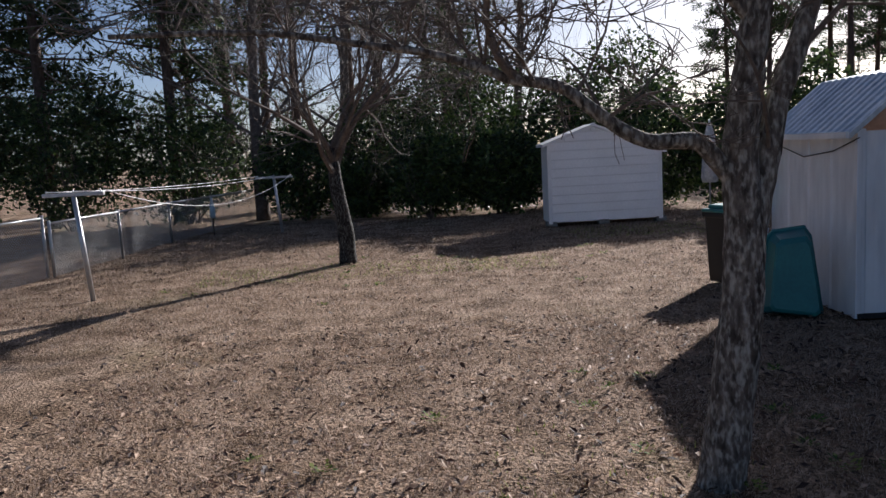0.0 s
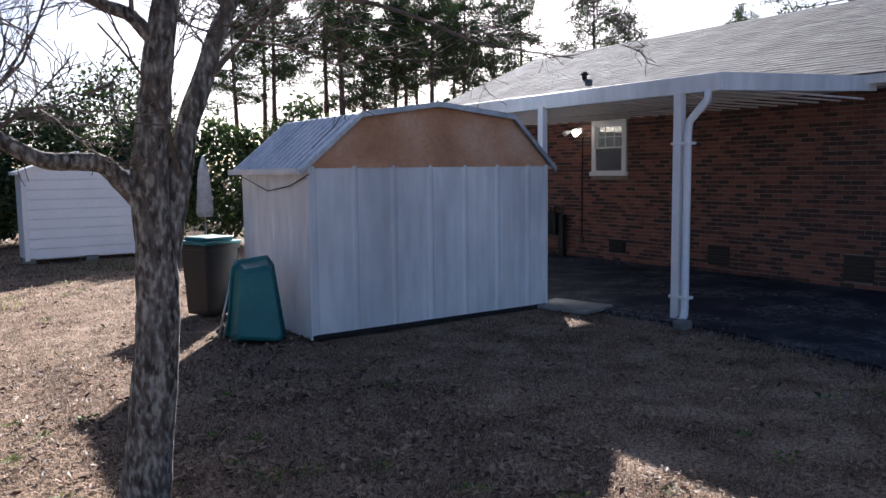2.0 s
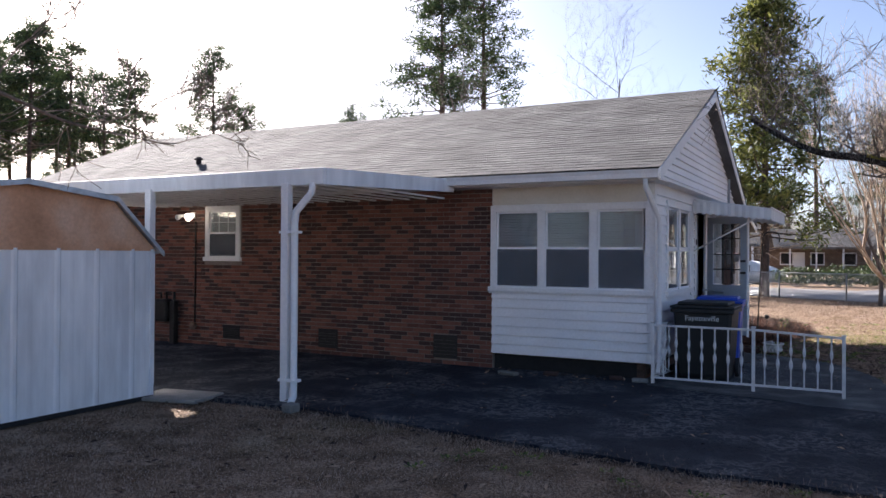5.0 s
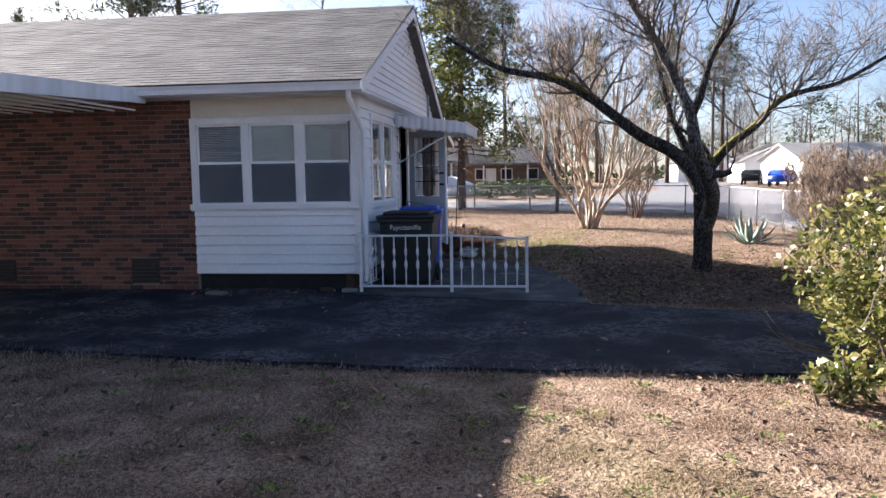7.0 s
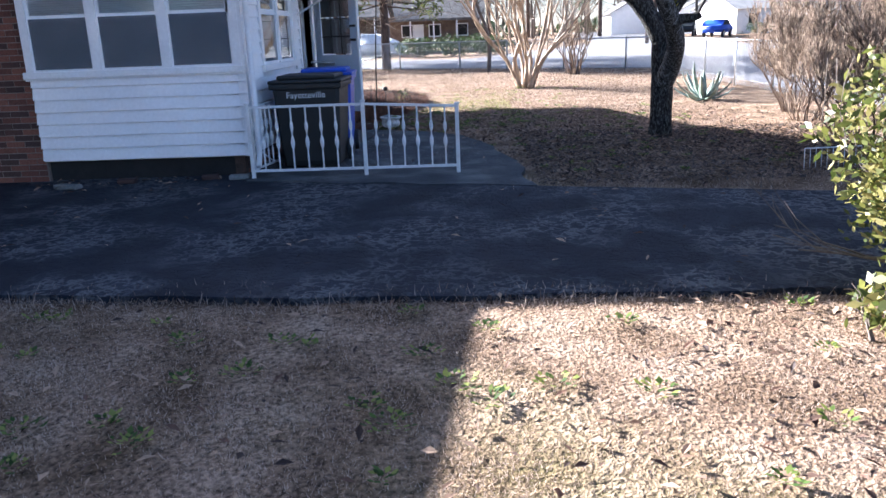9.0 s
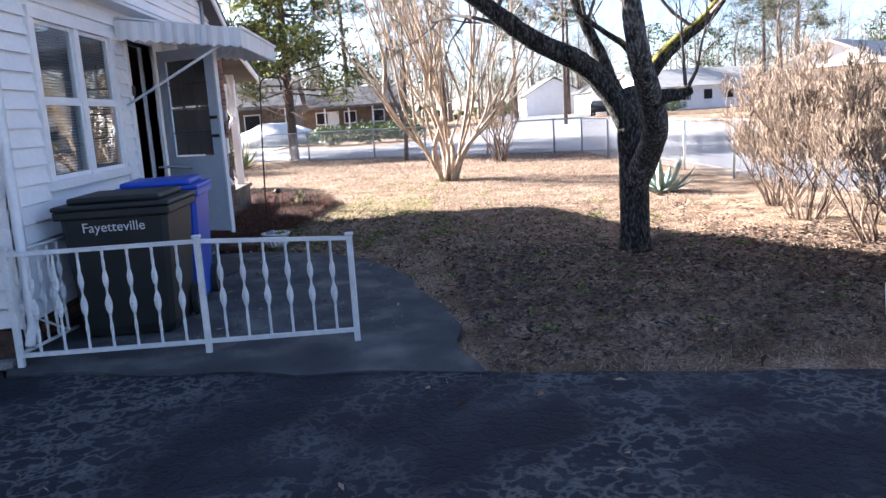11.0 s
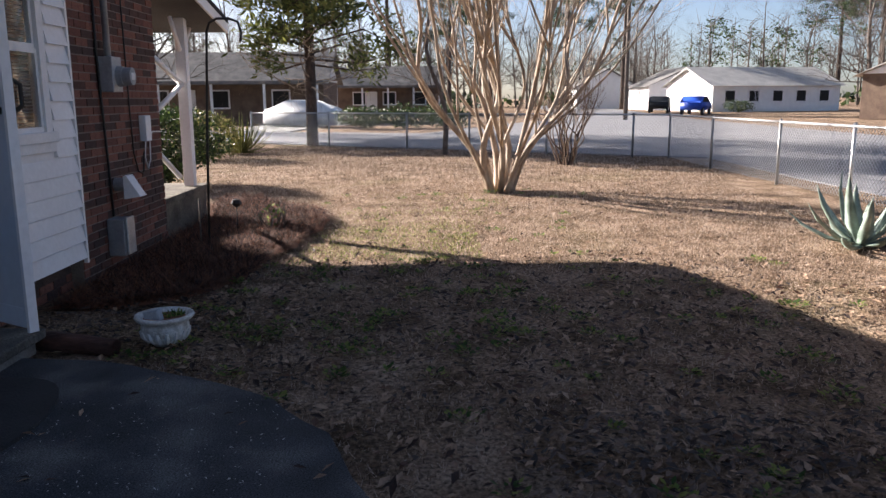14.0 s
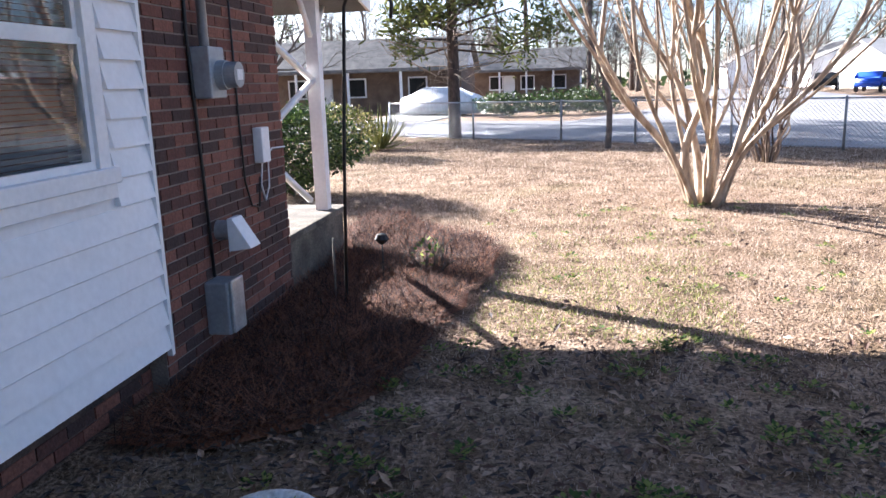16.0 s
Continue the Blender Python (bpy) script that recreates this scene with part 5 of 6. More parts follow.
def far_woods():
    """The bare woods that close the view on every side."""
    rg = random.Random(200)
    V, F, N, G = [], [], [], []
    for k in range(900):
        a = rg.uniform(0, 6.283)
        if 0.5 < a < 1.5 and rg.random() < 0.5:
            continue
        r = rg.uniform(125, 165)
        p = Vector((r * math.cos(a) + 10, r * math.sin(a), 0))
        h = rg.uniform(8, 15)
        tube(V, F, [p, p + Vector((rg.gauss(0, 0.5), rg.gauss(0, 0.5), h))], [0.2, 0.04], 4)
        for q in range(26):
            z = h * rg.uniform(0.25, 1.0)
            o = p + Vector((0, 0, z))
            d = Vector((rg.gauss(0, 1), rg.gauss(0, 1), rg.uniform(0.4, 1.4))) * rg.uniform(1.0, 2.2)
            tube(V, F, [o, o + d], [0.05, 0.015], 3)
        if k % 3 == 0:
            for q in range(7):
                c = p + Vector((rg.gauss(0, 1.3), rg.gauss(0, 1.3), h * rg.uniform(0.45, 0.95)))
                for u in range(26):
                    leafy(N, G, rg, c + Vector((rg.gauss(0, 0.7), rg.gauss(0, 0.7), rg.gauss(0, 0.4))), rg.uniform(0.4, 0.8), 0.4)
        for q in range(14):
            leafy(N, G, rg, p + Vector((rg.gauss(0, 3), rg.gauss(0, 3), rg.uniform(0, 2.2))), rg.uniform(0.7, 1.6), 0.7)
    tagged(raw("far_woods", V, F, TWIG), "bare grey woods closing the distance", "woods", kind="stuff")
    tagged(raw("far_undergrowth", N, G, NEEDLE), "dark evergreen undergrowth in the far woods", "woods", kind="stuff")


far_woods()

# ---- things in the yard ----
def clothes_line():
    def pole(x, y, h, half):
        t = thing("clothesline_pole", (x, y, 0), "galvanised T-shaped clothesline pole", "clothesline pole", "clothesline poles")
        rod("post", [(x + 0.05, y, -0.05), (x - 0.06, y, h)], 0.035, GALV, t, 10)
        part("crossbar", box(x - 0.06 - half, y - 0.03, h, x - 0.06 + half, y + 0.03, h + 0.05, bevel=0.006), GALV, t)
        for k in range(3):
            u = x - 0.06 - half + 0.05 + k * (half - 0.05)
            rod("hook", [(u, y, h + 0.05), (u, y, h + 0.09)], 0.008, GALV, t, 6)
        return t
    pole(-5.66, 10.68, 1.43, 0.42)
    pole(-4.66, 19.13, 1.32, 0.45)
    for k, sag in ((0, 0.06), (1, 0.1), (2, 0.45)):
        a, b = Vector((-6.1 + 0.4 * k, 10.68, 1.5)), Vector((-5.1 + 0.4 * k, 19.13, 1.39))
        pts = [a.lerp(b, i / 14) - Vector((0, 0, sag * 4 * (i / 14) * (1 - i / 14))) for i in range(15)]
        tagged(rod("clothesline_wire", pts, 0.007, WHITEIRON, None, 5), "thin white clothesline strung between two poles", "clothesline", "clothesline wires")


def chain_link(name, pts, h, label, mesh=0.075, post_every=2.6, category="fence", posts_at=None):
    """Posts, a top rail and a diamond mesh of crossing wires along a line of points."""
    t = thing(name, (*pts[0], 0), label, category)
    V, F = [], []
    for (x0, y0), (x1, y1) in zip(pts, pts[1:]):
        L = math.hypot(x1 - x0, y1 - y0)
        at = lambda s, z: Vector((x0 + (x1 - x0) * s / L, y0 + (y1 - y0) * s / L, z))
        n = max(1, round(L / post_every))
        for k in range(n + 1):
            p = at(L * k / n, 0)
            rod("post", [p - Vector((0, 0, 0.05)), p + Vector((0, 0, h + 0.05))], 0.028, GALV, t, 8)
        rod("top_rail", [at(0, h), at(L, h)], 0.02, GALV, t, 8)
        s = -h
        while s < L:
            for up in (0, 1):
                a, b = max(s, 0), min(s + h, L)
                if b - a > 0.02:
                    za, zb = a - s, b - s
                    if up:
                        za, zb = h - za, h - zb
                    tube(V, F, [at(a, 0.02 + za * 0.98), at(b, 0.02 + zb * 0.98)], [0.0032, 0.0032], 3)
            s += mesh
    tagged(raw("wire_mesh", V, F, GALV, t, "diamond wire mesh"), kind="stuff")
    return t


clothes_line()
chain_link("chain_link_fence", [(-7.3, 13.1), (-7.1, 15.5), (-6.95, 18.0), (-6.6, 20.2), (-6.2, 23.5)], 0.92, "galvanised chain-link fence along the yard's side", 0.07)
chain_link("chain_link_gate", [(-7.36, 13.0), (-7.5, 11.7), (-7.7, 9.6)], 1.02, "galvanised chain-link fence panel by the gate", 0.06, 1.9)
chain_link("chain_link_fence", [(-4.2, 22.9), (-0.5, 22.6), (3, 22.3)], 0.95, "galvanised chain-link fence behind the bushes", 0.09)
chain_link("chain_link_fence", [(36.6, 5.6), (35.0, 2.8), (33.6, 0.3), (32.2, -1.5), (29.8, -5.5), (29.4, -6.3)], 1.05, "chain-link fence along the street", 0.09)
chain_link("chain_link_fence", [(29.4, -6.3), (26.4, -6.3), (23.4, -6.4), (19.0, -6.6), (14.0, -6.9), (9.2, -7.1)], 1.05, "chain-link fence along the side street", 0.08)
# hanging bottle by the fence
fd = thing("hanging_feeder", (-6.3, 19.2, 0), "pale blue feeder hanging on a thin iron stake", "bird feeder")
rod("stake", [(-6.3, 19.2, -0.02), (-6.3, 19.2, 1.05), (-6.28, 19.12, 1.1), (-6.26, 19.06, 1.0)], 0.01, BLACKIRON, fd)
part("bottle", lathe([(0.02, 0.95), (0.03, 0.85), (0.06, 0.75), (0.07, 0.5), (0.05, 0.44)], (-6.26, 19.06, 0), 12), material("pale_blue_plastic", [(0.35, 0.5, 0.58), (0.5, 0.62, 0.68)], 5, 0.4, 0, 0, 20, 0.1), fd, "", True)


def wheeled_bin(name, at, w, d, h, turn, body, lid, label, text=""):
    """A tapered two-wheeled cart with a lipped lid."""
    t = thing(name, at, label, "waste cart")
    m = Matrix.Translation(at) @ Matrix.Rotation(radians(turn), 4, "Z")
    bm = bmesh.new()
    rows = [(0.02, 0.4), (0.08, 0.42), (h - 0.16, 0.48), (h - 0.13, 0.5)]
    rings = []
    for z, k in rows:
        rings.append([bm.verts.new(m @ Vector((sx * d * k, sy * w * k, z))) for sx, sy in ((-1, -0.9), (-0.9, -1), (0.9, -1), (1, -0.9), (1, 0.9), (0.9, 1), (-0.9, 1), (-1, 0.9))])
    for a, b in zip(rings, rings[1:]):
        for k in range(8):
            bm.faces.new((a[k], a[(k + 1) % 8], b[(k + 1) % 8], b[k]))
    bm.faces.new(rings[0][::-1])
    bm.faces.new(rings[-1])
    part("body", bm, body, t)
    part("rim", box(-d * 0.52, -w * 0.52, h - 0.15, d * 0.52, w * 0.52, h - 0.09, bevel=0.012, m=m), body, t)
    bm = box(-d * 0.53, -w * 0.53, h - 0.088, d * 0.55, w * 0.53, h - 0.05, bevel=0.015)
    box(-d * 0.42, -w * 0.42, h - 0.05, d * 0.42, w * 0.42, h, bevel=0.02, bm=bm)
    bm.transform(m)
    part("lid", bm, lid, t)
    rod("handle", [m @ Vector(p) for p in ((d * 0.5, -w * 0.4, h - 0.1), (d * 0.6, -w * 0.38, h - 0.06), (d * 0.6, w * 0.38, h - 0.06), (d * 0.5, w * 0.4, h - 0.1))], 0.015, body, t)
    for s in (-1, 1):
        bm = bmesh.new()
        bmesh.ops.create_cone(bm, cap_ends=True, segments=20, radius1=0.13, radius2=0.13, depth=0.05, matrix=m @ Matrix.Translation((d * 0.36, s * w * 0.47, 0.13)) @ Matrix.Rotation(radians(90), 4, "X"))
        part("wheel", bm, RUBBER, t)
    if text:
        c = bpy.data.curves.new("lettering", "FONT")
        c.body, c.size, c.align_x, c.extrude = text, 0.1, "CENTER", 0.001
        tmp = bpy.data.objects.new("tmp", c)
        me = bpy.data.meshes.new_from_object(tmp)
        bpy.data.objects.remove(tmp)
        lean = math.atan2(d * 0.1, h)
        me.transform(m @ Matrix.Translation((-d * 0.472 - 0.008, 0, h - 0.25)) @ Matrix.Rotation(radians(-90), 4, "Z") @ Matrix.Rotation(radians(90) + lean * 0.6, 4, "X"))
        link_mesh("lettering", me, WHITEIRON, t, "white printed town name")
    return t


wheeled_bin("trash_cart", (11.13, 1.65, 0.03), 0.8, 0.76, 1.06, 0, CARTBLACK, CARTBLACK, "black wheeled trash cart with white lettering", "Fayetteville")
wheeled_bin("recycling_cart", (11.98, 1.62, 0.03), 0.68, 0.72, 1.09, 4, CARTBLUE, CARTBLUE, "blue wheeled recycling cart by the wall")
wheeled_bin("bin", (2.75, 9.25, 0), 0.5, 0.5, 0.95, 20, CARTBLACK, TEAL, "dark wheeled bin with a teal lid behind the shed")


def teal_tub():
    """A moulded barrow tray leaned against the shed."""
    t = thing("barrow_tray", (2.72, 7.45, 0), "teal plastic barrow tray leaning on the shed", "barrow")
    m = Matrix.Translation((2.58, 7.36, 0.0)) @ Matrix.Rotation(radians(-14), 4, "Z") @ Matrix.Rotation(radians(-9), 4, "X") @ Matrix.Rotation(radians(7), 4, "Y")
    bm = bmesh.new()
    def ring(y, k, z0, z1):
        return [bm.verts.new((sx * 0.24 * k, y, z0 + (z1 - z0) * f)) for sx, f in ((-1, 0.06), (-0.85, 0.0), (0.95, 0.0), (1.1, 0.06), (0.42, 0.92), (0.2, 1.0), (-0.85, 0.92), (-1.02, 0.84))]
    rings = [ring(-0.14, 0.82, 0.06, 0.72), ring(-0.12, 0.9, 0.03, 0.78), ring(0.1, 1.05, 0.0, 0.86), ring(0.12, 1.12, 0.0, 0.88)]
    for a, b in zip(rings, rings[1:]):
        for k in range(8):
            bm.faces.new((a[k], a[(k + 1) % 8], b[(k + 1) % 8], b[k]))
    bm.faces.new(rings[0][::-1])
    bm.faces.new(rings[-1])
    bm.transform(m)
    part("tray", bm, TEAL, t)
    rod("rim", [m @ Vector(p) for p in ((-0.28, 0.12, 0.05), (-0.28, 0.12, 0.73), (-0.22, 0.12, 0.81), (0.06, 0.12, 0.88), (0.12, 0.12, 0.8), (0.3, 0.12, 0.05))], 0.018, TEAL, t)
    for x in (-0.31, -0.36):
        rod("leg", [m @ Vector((x, 0.2, 0.02)), m @ Vector((x + 0.12, 0.3, 0.85))], 0.012, GALV, t)
    part("wheel", lathe([(0.1, 0), (0.13, 0.02), (0.13, 0.05), (0.1, 0.07)], (2.5, 7.95, 0.0), 20), RUBBER, t)


teal_tub()
um = thing("garden_umbrella", (5.25, 17.2, 0), "closed pale garden umbrella on a pole", "umbrella")
rod("pole", [(5.25, 17.2, -0.02), (5.25, 17.2, 2.1)], 0.02, GALV, um)
part("canopy", lathe([(0.16, 0.75), (0.19, 0.85), (0.15, 1.4), (0.12, 1.75), (0.05, 2.0), (0.015, 2.08)], (5.25, 17.2, 0), 12), material("faded_canvas", [(0.4, 0.38, 0.36), (0.58, 0.56, 0.54)], 9, 0.9, 0, 0.3, 30, 0.2), um)


# ---- railing ----
def railing():
    t = thing("railing", (10.25, 1.0, 0), "white wrought-iron railing with twisted balusters", "railing")
    X = 10.22
    def twisted(p):
        V, F = [], []
        n = 22
        base = 0
        for i in range(n + 1):
            z = 0.115 + ((0.785 if p[1] > 0.93 else 0.735 + 0.05 * (p[1] + 0.06) / 0.97) - 0.115) * i / n
            tw = math.sin(min(max((i / n - 0.2) / 0.6, 0), 1) * math.pi) ** 0.5 if 0.2 < i / n < 0.8 else 0
            a = i * 0.52
            for k in range(4):
                q = a + k * math.pi / 2
                r = 0.0105 + (0.0135 if k % 2 == 0 else -0.003) * tw
                V.append((p[0] + r * math.cos(q), p[1] + r * math.sin(q), z))
        for i in range(n):
            for k in range(4):
                F.append((4 * i + k, 4 * i + (k + 1) % 4, 4 * i + 4 + (k + 1) % 4, 4 * i + 4 + k))
        raw("baluster", V, F, WHITEIRON, t)
    for y, z in ((2.18, 0.83), (0.93, 0.82), (-0.08, 0.765)):
        part("post", box(X - 0.02, y - 0.02, 0.0, X + 0.02, y + 0.02, z, bevel=0.004), WHITEIRON, t)
        part("post_cap", box(X - 0.028, y - 0.028, z, X + 0.028, y + 0.028, z + 0.02, bevel=0.006), WHITEIRON, t)
    for a, b in ((2.16, 0.95), (0.91, -0.06)):
        for z in (0.095, 0.785):
            drop = 0.05 if a < 1 and z > 0.5 else 0.0
            part("rail", prism([(b, z - drop), (a, z), (a, z + 0.026), (b, z + 0.026 - drop)], "x", X - 0.016, X + 0.016), WHITEIRON, t)
        n = 7 if a > 2 else 6
        for k in range(n):
            twisted((X, b + (a - b) * (k + 0.75) / (n + 0.5)))
    for z in (0.095, 0.785):
        rod("rail", [(X, 2.2, z + 0.013), (10.95, 2.08, z + 0.013)], 0.014, WHITEIRON, t, 4)
    for k in range(5):
        twisted((X + 0.12 + 0.12 * k, 2.18 - 0.02 * k))
    rod("scroll", [(X + 0.1, 2.18, 0.12), (X + 0.25, 2.15, 0.3), (X + 0.45, 2.13, 0.2), (X + 0.6, 2.1, 0.12)], 0.009, WHITEIRON, t, 6)


railing()


# ---- planter, hook, boxes on the brick wall ----
pl = thing("planter_urn", (14.72, 1.12, 0), "white chipped concrete planter urn with weeds", "planter")
bm = lathe([(0.1, 0.0), (0.13, 0.03), (0.17, 0.07), (0.19, 0.13), (0.185, 0.17), (0.18, 0.185), (0.22, 0.215), (0.235, 0.235), (0.23, 0.25), (0.2, 0.25), (0.18, 0.225), (0.17, 0.215)], (14.72, 1.12, 0), 36)
part("bowl", bm, material("chipped_white_concrete", [(0.38, 0.37, 0.35), (0.62, 0.62, 0.6), (0.7, 0.7, 0.69)], 14, 0.85, 0, 0.6, 50, 0.25), pl, "", True)
V, F = [], []
for k in range(16):
    a = k * math.pi / 8
    tube(V, F, [Vector((14.72 + r * math.cos(a), 1.12 + r * math.sin(a), z)) for r, z in ((0.135, 0.04), (0.176, 0.085), (0.19, 0.13))], [0.018, 0.021, 0.012], 5)
tagged(raw("gadroon", V, F, WHITEIRON, pl), kind="stuff")
part("soil", lathe([(0.165, 0.18), (0.165, 0.222)], (14.72, 1.12, 0), 24), STRAW, pl)
part("stone", box(-0.085, -0.03, 0.2, 0.07, 0.03, 0.3, bevel=0.014, m=Matrix.Translation((14.65, 1.14, 0)) @ Matrix.Rotation(radians(70), 4, "Z") @ Matrix.Rotation(0.25, 4, "Y")), material("grey_block", [(0.3, 0.34, 0.38), (0.4, 0.43, 0.46)], 8, 0.9, 0, 0.3, 50, 0.15), pl, "grey broken block in the planter")
V, F = [], []
rg = random.Random(9)
for _ in range(160):
    leafy(V, F, rg, Vector((14.78 + rg.gauss(0, 0.05), 1.06 + rg.gauss(0, 0.05), 0.22)), rg.uniform(0.02, 0.06), 0.3)
tagged(raw("weed", V, F, BLADE_GREEN, pl), kind="stuff")
pl.scale = (0.76, 0.76, 0.76)

hk = thing("shepherd_hook", (17.85, 1.72, 0), "tall black iron shepherd's hook in the mulch bed", "garden hook")
rod("pole", [(17.85, 1.74, -0.03), (17.84, 1.69, 1.1), (17.8, 1.62, 2.12), (17.8, 1.59, 2.2), (17.8, 1.52, 2.24), (17.8, 1.4, 2.24), (17.8, 1.32, 2.21), (17.8, 1.29, 2.12), (17.8, 1.3, 2.03)], 0.013, BLACKIRON, hk, 8)


def wall_box(name, lohi, mat, label, category, bevel=0.008):
    t = thing(name, ((lohi[0] + lohi[3]) / 2, YG, lohi[2]), label, category)
    part("case", box(*lohi, bevel=bevel), mat, t)
    return t


W = YG + 0.013
em = wall_box("electric_meter", (16.72, W - 0.13, 1.55, 16.92, W - 0.002, 1.84), GREYBOX, "grey electric meter box with a round glass meter", "electric meter")
bm = bmesh.new()
for r, a, b in ((0.085, 0.0, 0.05), (0.075, 0.05, 0.12)):
    bmesh.ops.create_cone(bm, cap_ends=True, segments=28, radius1=r, radius2=r * 0.97, depth=b - a, matrix=Matrix.Translation((16.84, W - 0.13 - (a + b) / 2, 1.68)) @ Matrix.Rotation(radians(90), 4, "X"))
part("meter_dome", bm, GREYBOX, em, "pale glass meter dome")
part("dial_face", box(16.8, W - 0.254, 1.65, 16.88, W - 0.251, 1.71), WHITEIRON, em)
rod("conduit", [(16.82, W - 0.06, 1.84), (16.82, W - 0.06, 4.05)], 0.028, GREYBOX, em, 10, "grey conduit up the gable")
rod("ground_wire", [(16.72, W - 0.015, 2.7), (16.7, W - 0.015, 1.9), (16.74, W - 0.02, 1.0), (16.76, W - 0.02, 0.5)], 0.011, BLACKIRON, em, 6, "black cable down the bricks")
wall_box("phone_box", (17.55, W - 0.07, 1.1, 17.69, W - 0.002, 1.34), TRIM, "white plastic phone box on the bricks", "junction box")
tagged(rod("phone_cable", [(17.62, W - 0.03, 1.1), (17.6, W - 0.02, 0.95), (17.66, W - 0.02, 0.83), (17.74, W - 0.02, 0.92), (17.76, W - 0.02, 1.14), (17.85, W - 0.02, 1.18), (18.1, W - 0.02, 1.17)], 0.006, WHITEIRON, None, 6), "thin white cable looped on the bricks", "cable")
tagged(rod("drop_cable", [(17.3, W - 0.015, 2.7), (17.32, W - 0.015, 1.4), (17.34, W - 0.015, 1.0), (17.42, W - 0.015, 0.83), (17.55, W - 0.015, 0.8), (17.6, W - 0.015, 1.0)], 0.007, BLACKIRON, None, 6), "thin dark cable hanging down the brick wall", "cable")
dv = thing("dryer_vent", (17.08, YG, 0.75), "white hooded dryer vent on a grey pipe", "vent")
bm = bmesh.new()
bmesh.ops.create_cone(bm, cap_ends=True, segments=20, radius1=0.06, radius2=0.06, depth=0.11, matrix=Matrix.Translation((16.9, W - 0.055, 0.76)) @ Matrix.Rotation(radians(90), 4, "X"))
part("pipe", bm, GREYBOX, dv)
part("hood", prism([(W - 0.1, 0.84), (W - 0.13, 0.84), (W - 0.24, 0.66), (W - 0.1, 0.64)], "x", 16.82, 16.97), TRIM, dv, "white sloped hood")
lb = wall_box("utility_box", (16.64, W - 0.15, 0.17, 16.83, W - 0.002, 0.49), GREYBOX, "grey utility box low on the brick wall", "utility box", 0.012)
part("cover", box(16.65, W - 0.175, 0.18, 16.82, W - 0.152, 0.5, bevel=0.01), GALV, lb, "pale metal cover")

# back wall: floodlight, gas meter
LAMPGLOW = material("lit_bulb", [(0.8, 0.78, 0.72), (0.85, 0.83, 0.78)], 3, 0.4, 0, 0, 20, 0.05)
LAMPGLOW.node_tree.nodes["Principled BSDF"].inputs["Emission Color"].default_value = (1, 0.9, 0.72, 1)
LAMPGLOW.node_tree.nodes["Principled BSDF"].inputs["Emission Strength"].default_value = 1.6
fl = thing("floodlight", (10.38, 10.72, 2.35), "twin white floodlight on the brick wall", "floodlight")
part("plate", box(10.42, 10.74, 2.36, 10.45, 10.86, 2.48, bevel=0.01), TRIM, fl)
for y, s in ((10.68, 0.075), (10.95, 0.055)):
    rod("lamp", [(10.43, 10.8, 2.42), (10.36, (10.8 + y) / 2, 2.43), (10.28, y, 2.4), (10.18, y - 0.02, 2.37)], [0.015, 0.015, s * 0.6, s], LAMPGLOW if y < 10.8 else WHITEIRON, fl, 14)
gm = thing("gas_meter", (10.3, 11.3, 0), "dark gas meter with pipes against the brick wall", "gas meter")
part("meter_body", box(10.15, 11.2, 0.42, 10.36, 11.5, 0.85, bevel=0.05), BLACKIRON, gm)
rod("riser", [(10.26, 11.62, -0.02), (10.26, 11.62, 0.95), (10.26, 11.42, 0.95), (10.26, 11.42, 0.84)], 0.022, BLACKIRON, gm)
rod("outlet", [(10.26, 11.28, 0.84), (10.26, 11.28, 0.98), (10.26, 11.08, 0.98), (10.26, 11.08, 0.1)], 0.022, BLACKIRON, gm)
part("stand", box(10.2, 11.03, 0.0, 10.32, 11.15, 0.82, bevel=0.02), BLACKIRON, gm)
pv = thing("wall_pipe", (10.4, 10.72, 0.3), "pale round pipe cap low on the bricks", "pipe")
bm = bmesh.new()
bmesh.ops.create_uvsphere(bm, u_segments=14, v_segments=8, radius=0.075, matrix=Matrix.Translation((10.38, 10.72, 0.36)))
part("cap", bm, TAN, pv)
rod("drop", [(10.425, 10.72, 0.4), (10.425, 10.72, 2.3)], 0.012, BLACKIRON, pv)

# broken bricks and slabs beside the sunroom
rg = random.Random(14)
for x, y, l, m in ((9.95, 4.15, 0.3, CONCRETE), (10.2, 3.6, 0.2, BRICK), (10.25, 2.35, 0.22, CONCRETE), (10.3, 2.7, 0.18, BRICK)):
    tagged(part("loose_block", box(-l / 2, -0.06, 0, l / 2, 0.06, 0.05, bevel=0.012, m=Matrix.Translation((x, y, 0.02)) @ Matrix.Rotation(rg.uniform(1.2, 1.9), 4, "Z")), m), "broken masonry block lying by the wall", "block", "loose blocks")
for x, y, r in ((5.25, -2.75, 0.16), (4.9, -2.9, 0.12), (5.05, -3.3, 0.2), (4.6, -3.25, 0.14)):
    bm = bmesh.new()
    bmesh.ops.create_icosphere(bm, subdivisions=2, radius=r, matrix=Matrix.Translation((x, y, r * 0.45)) @ Matrix.Diagonal((1, 0.75, 0.55, 1)))
    for v in bm.verts:
        v.co += (v.co - Vector((x, y, r * 0.45))) * 0.35 * noise.noise(v.co * 7)
    tagged(part("stone", bm, material("pale_stone", [(0.36, 0.3, 0.25), (0.5, 0.44, 0.38)], 7, 0.9, 0, 0.5, 40, 0.25), smooth=False), "pale rough stone edging the shrub bed", "stone", "stones round the shrub bed")
wr = thing("wire_rack", (9.95, -3.95, 0), "low white wire rack standing in the grass", "wire rack")
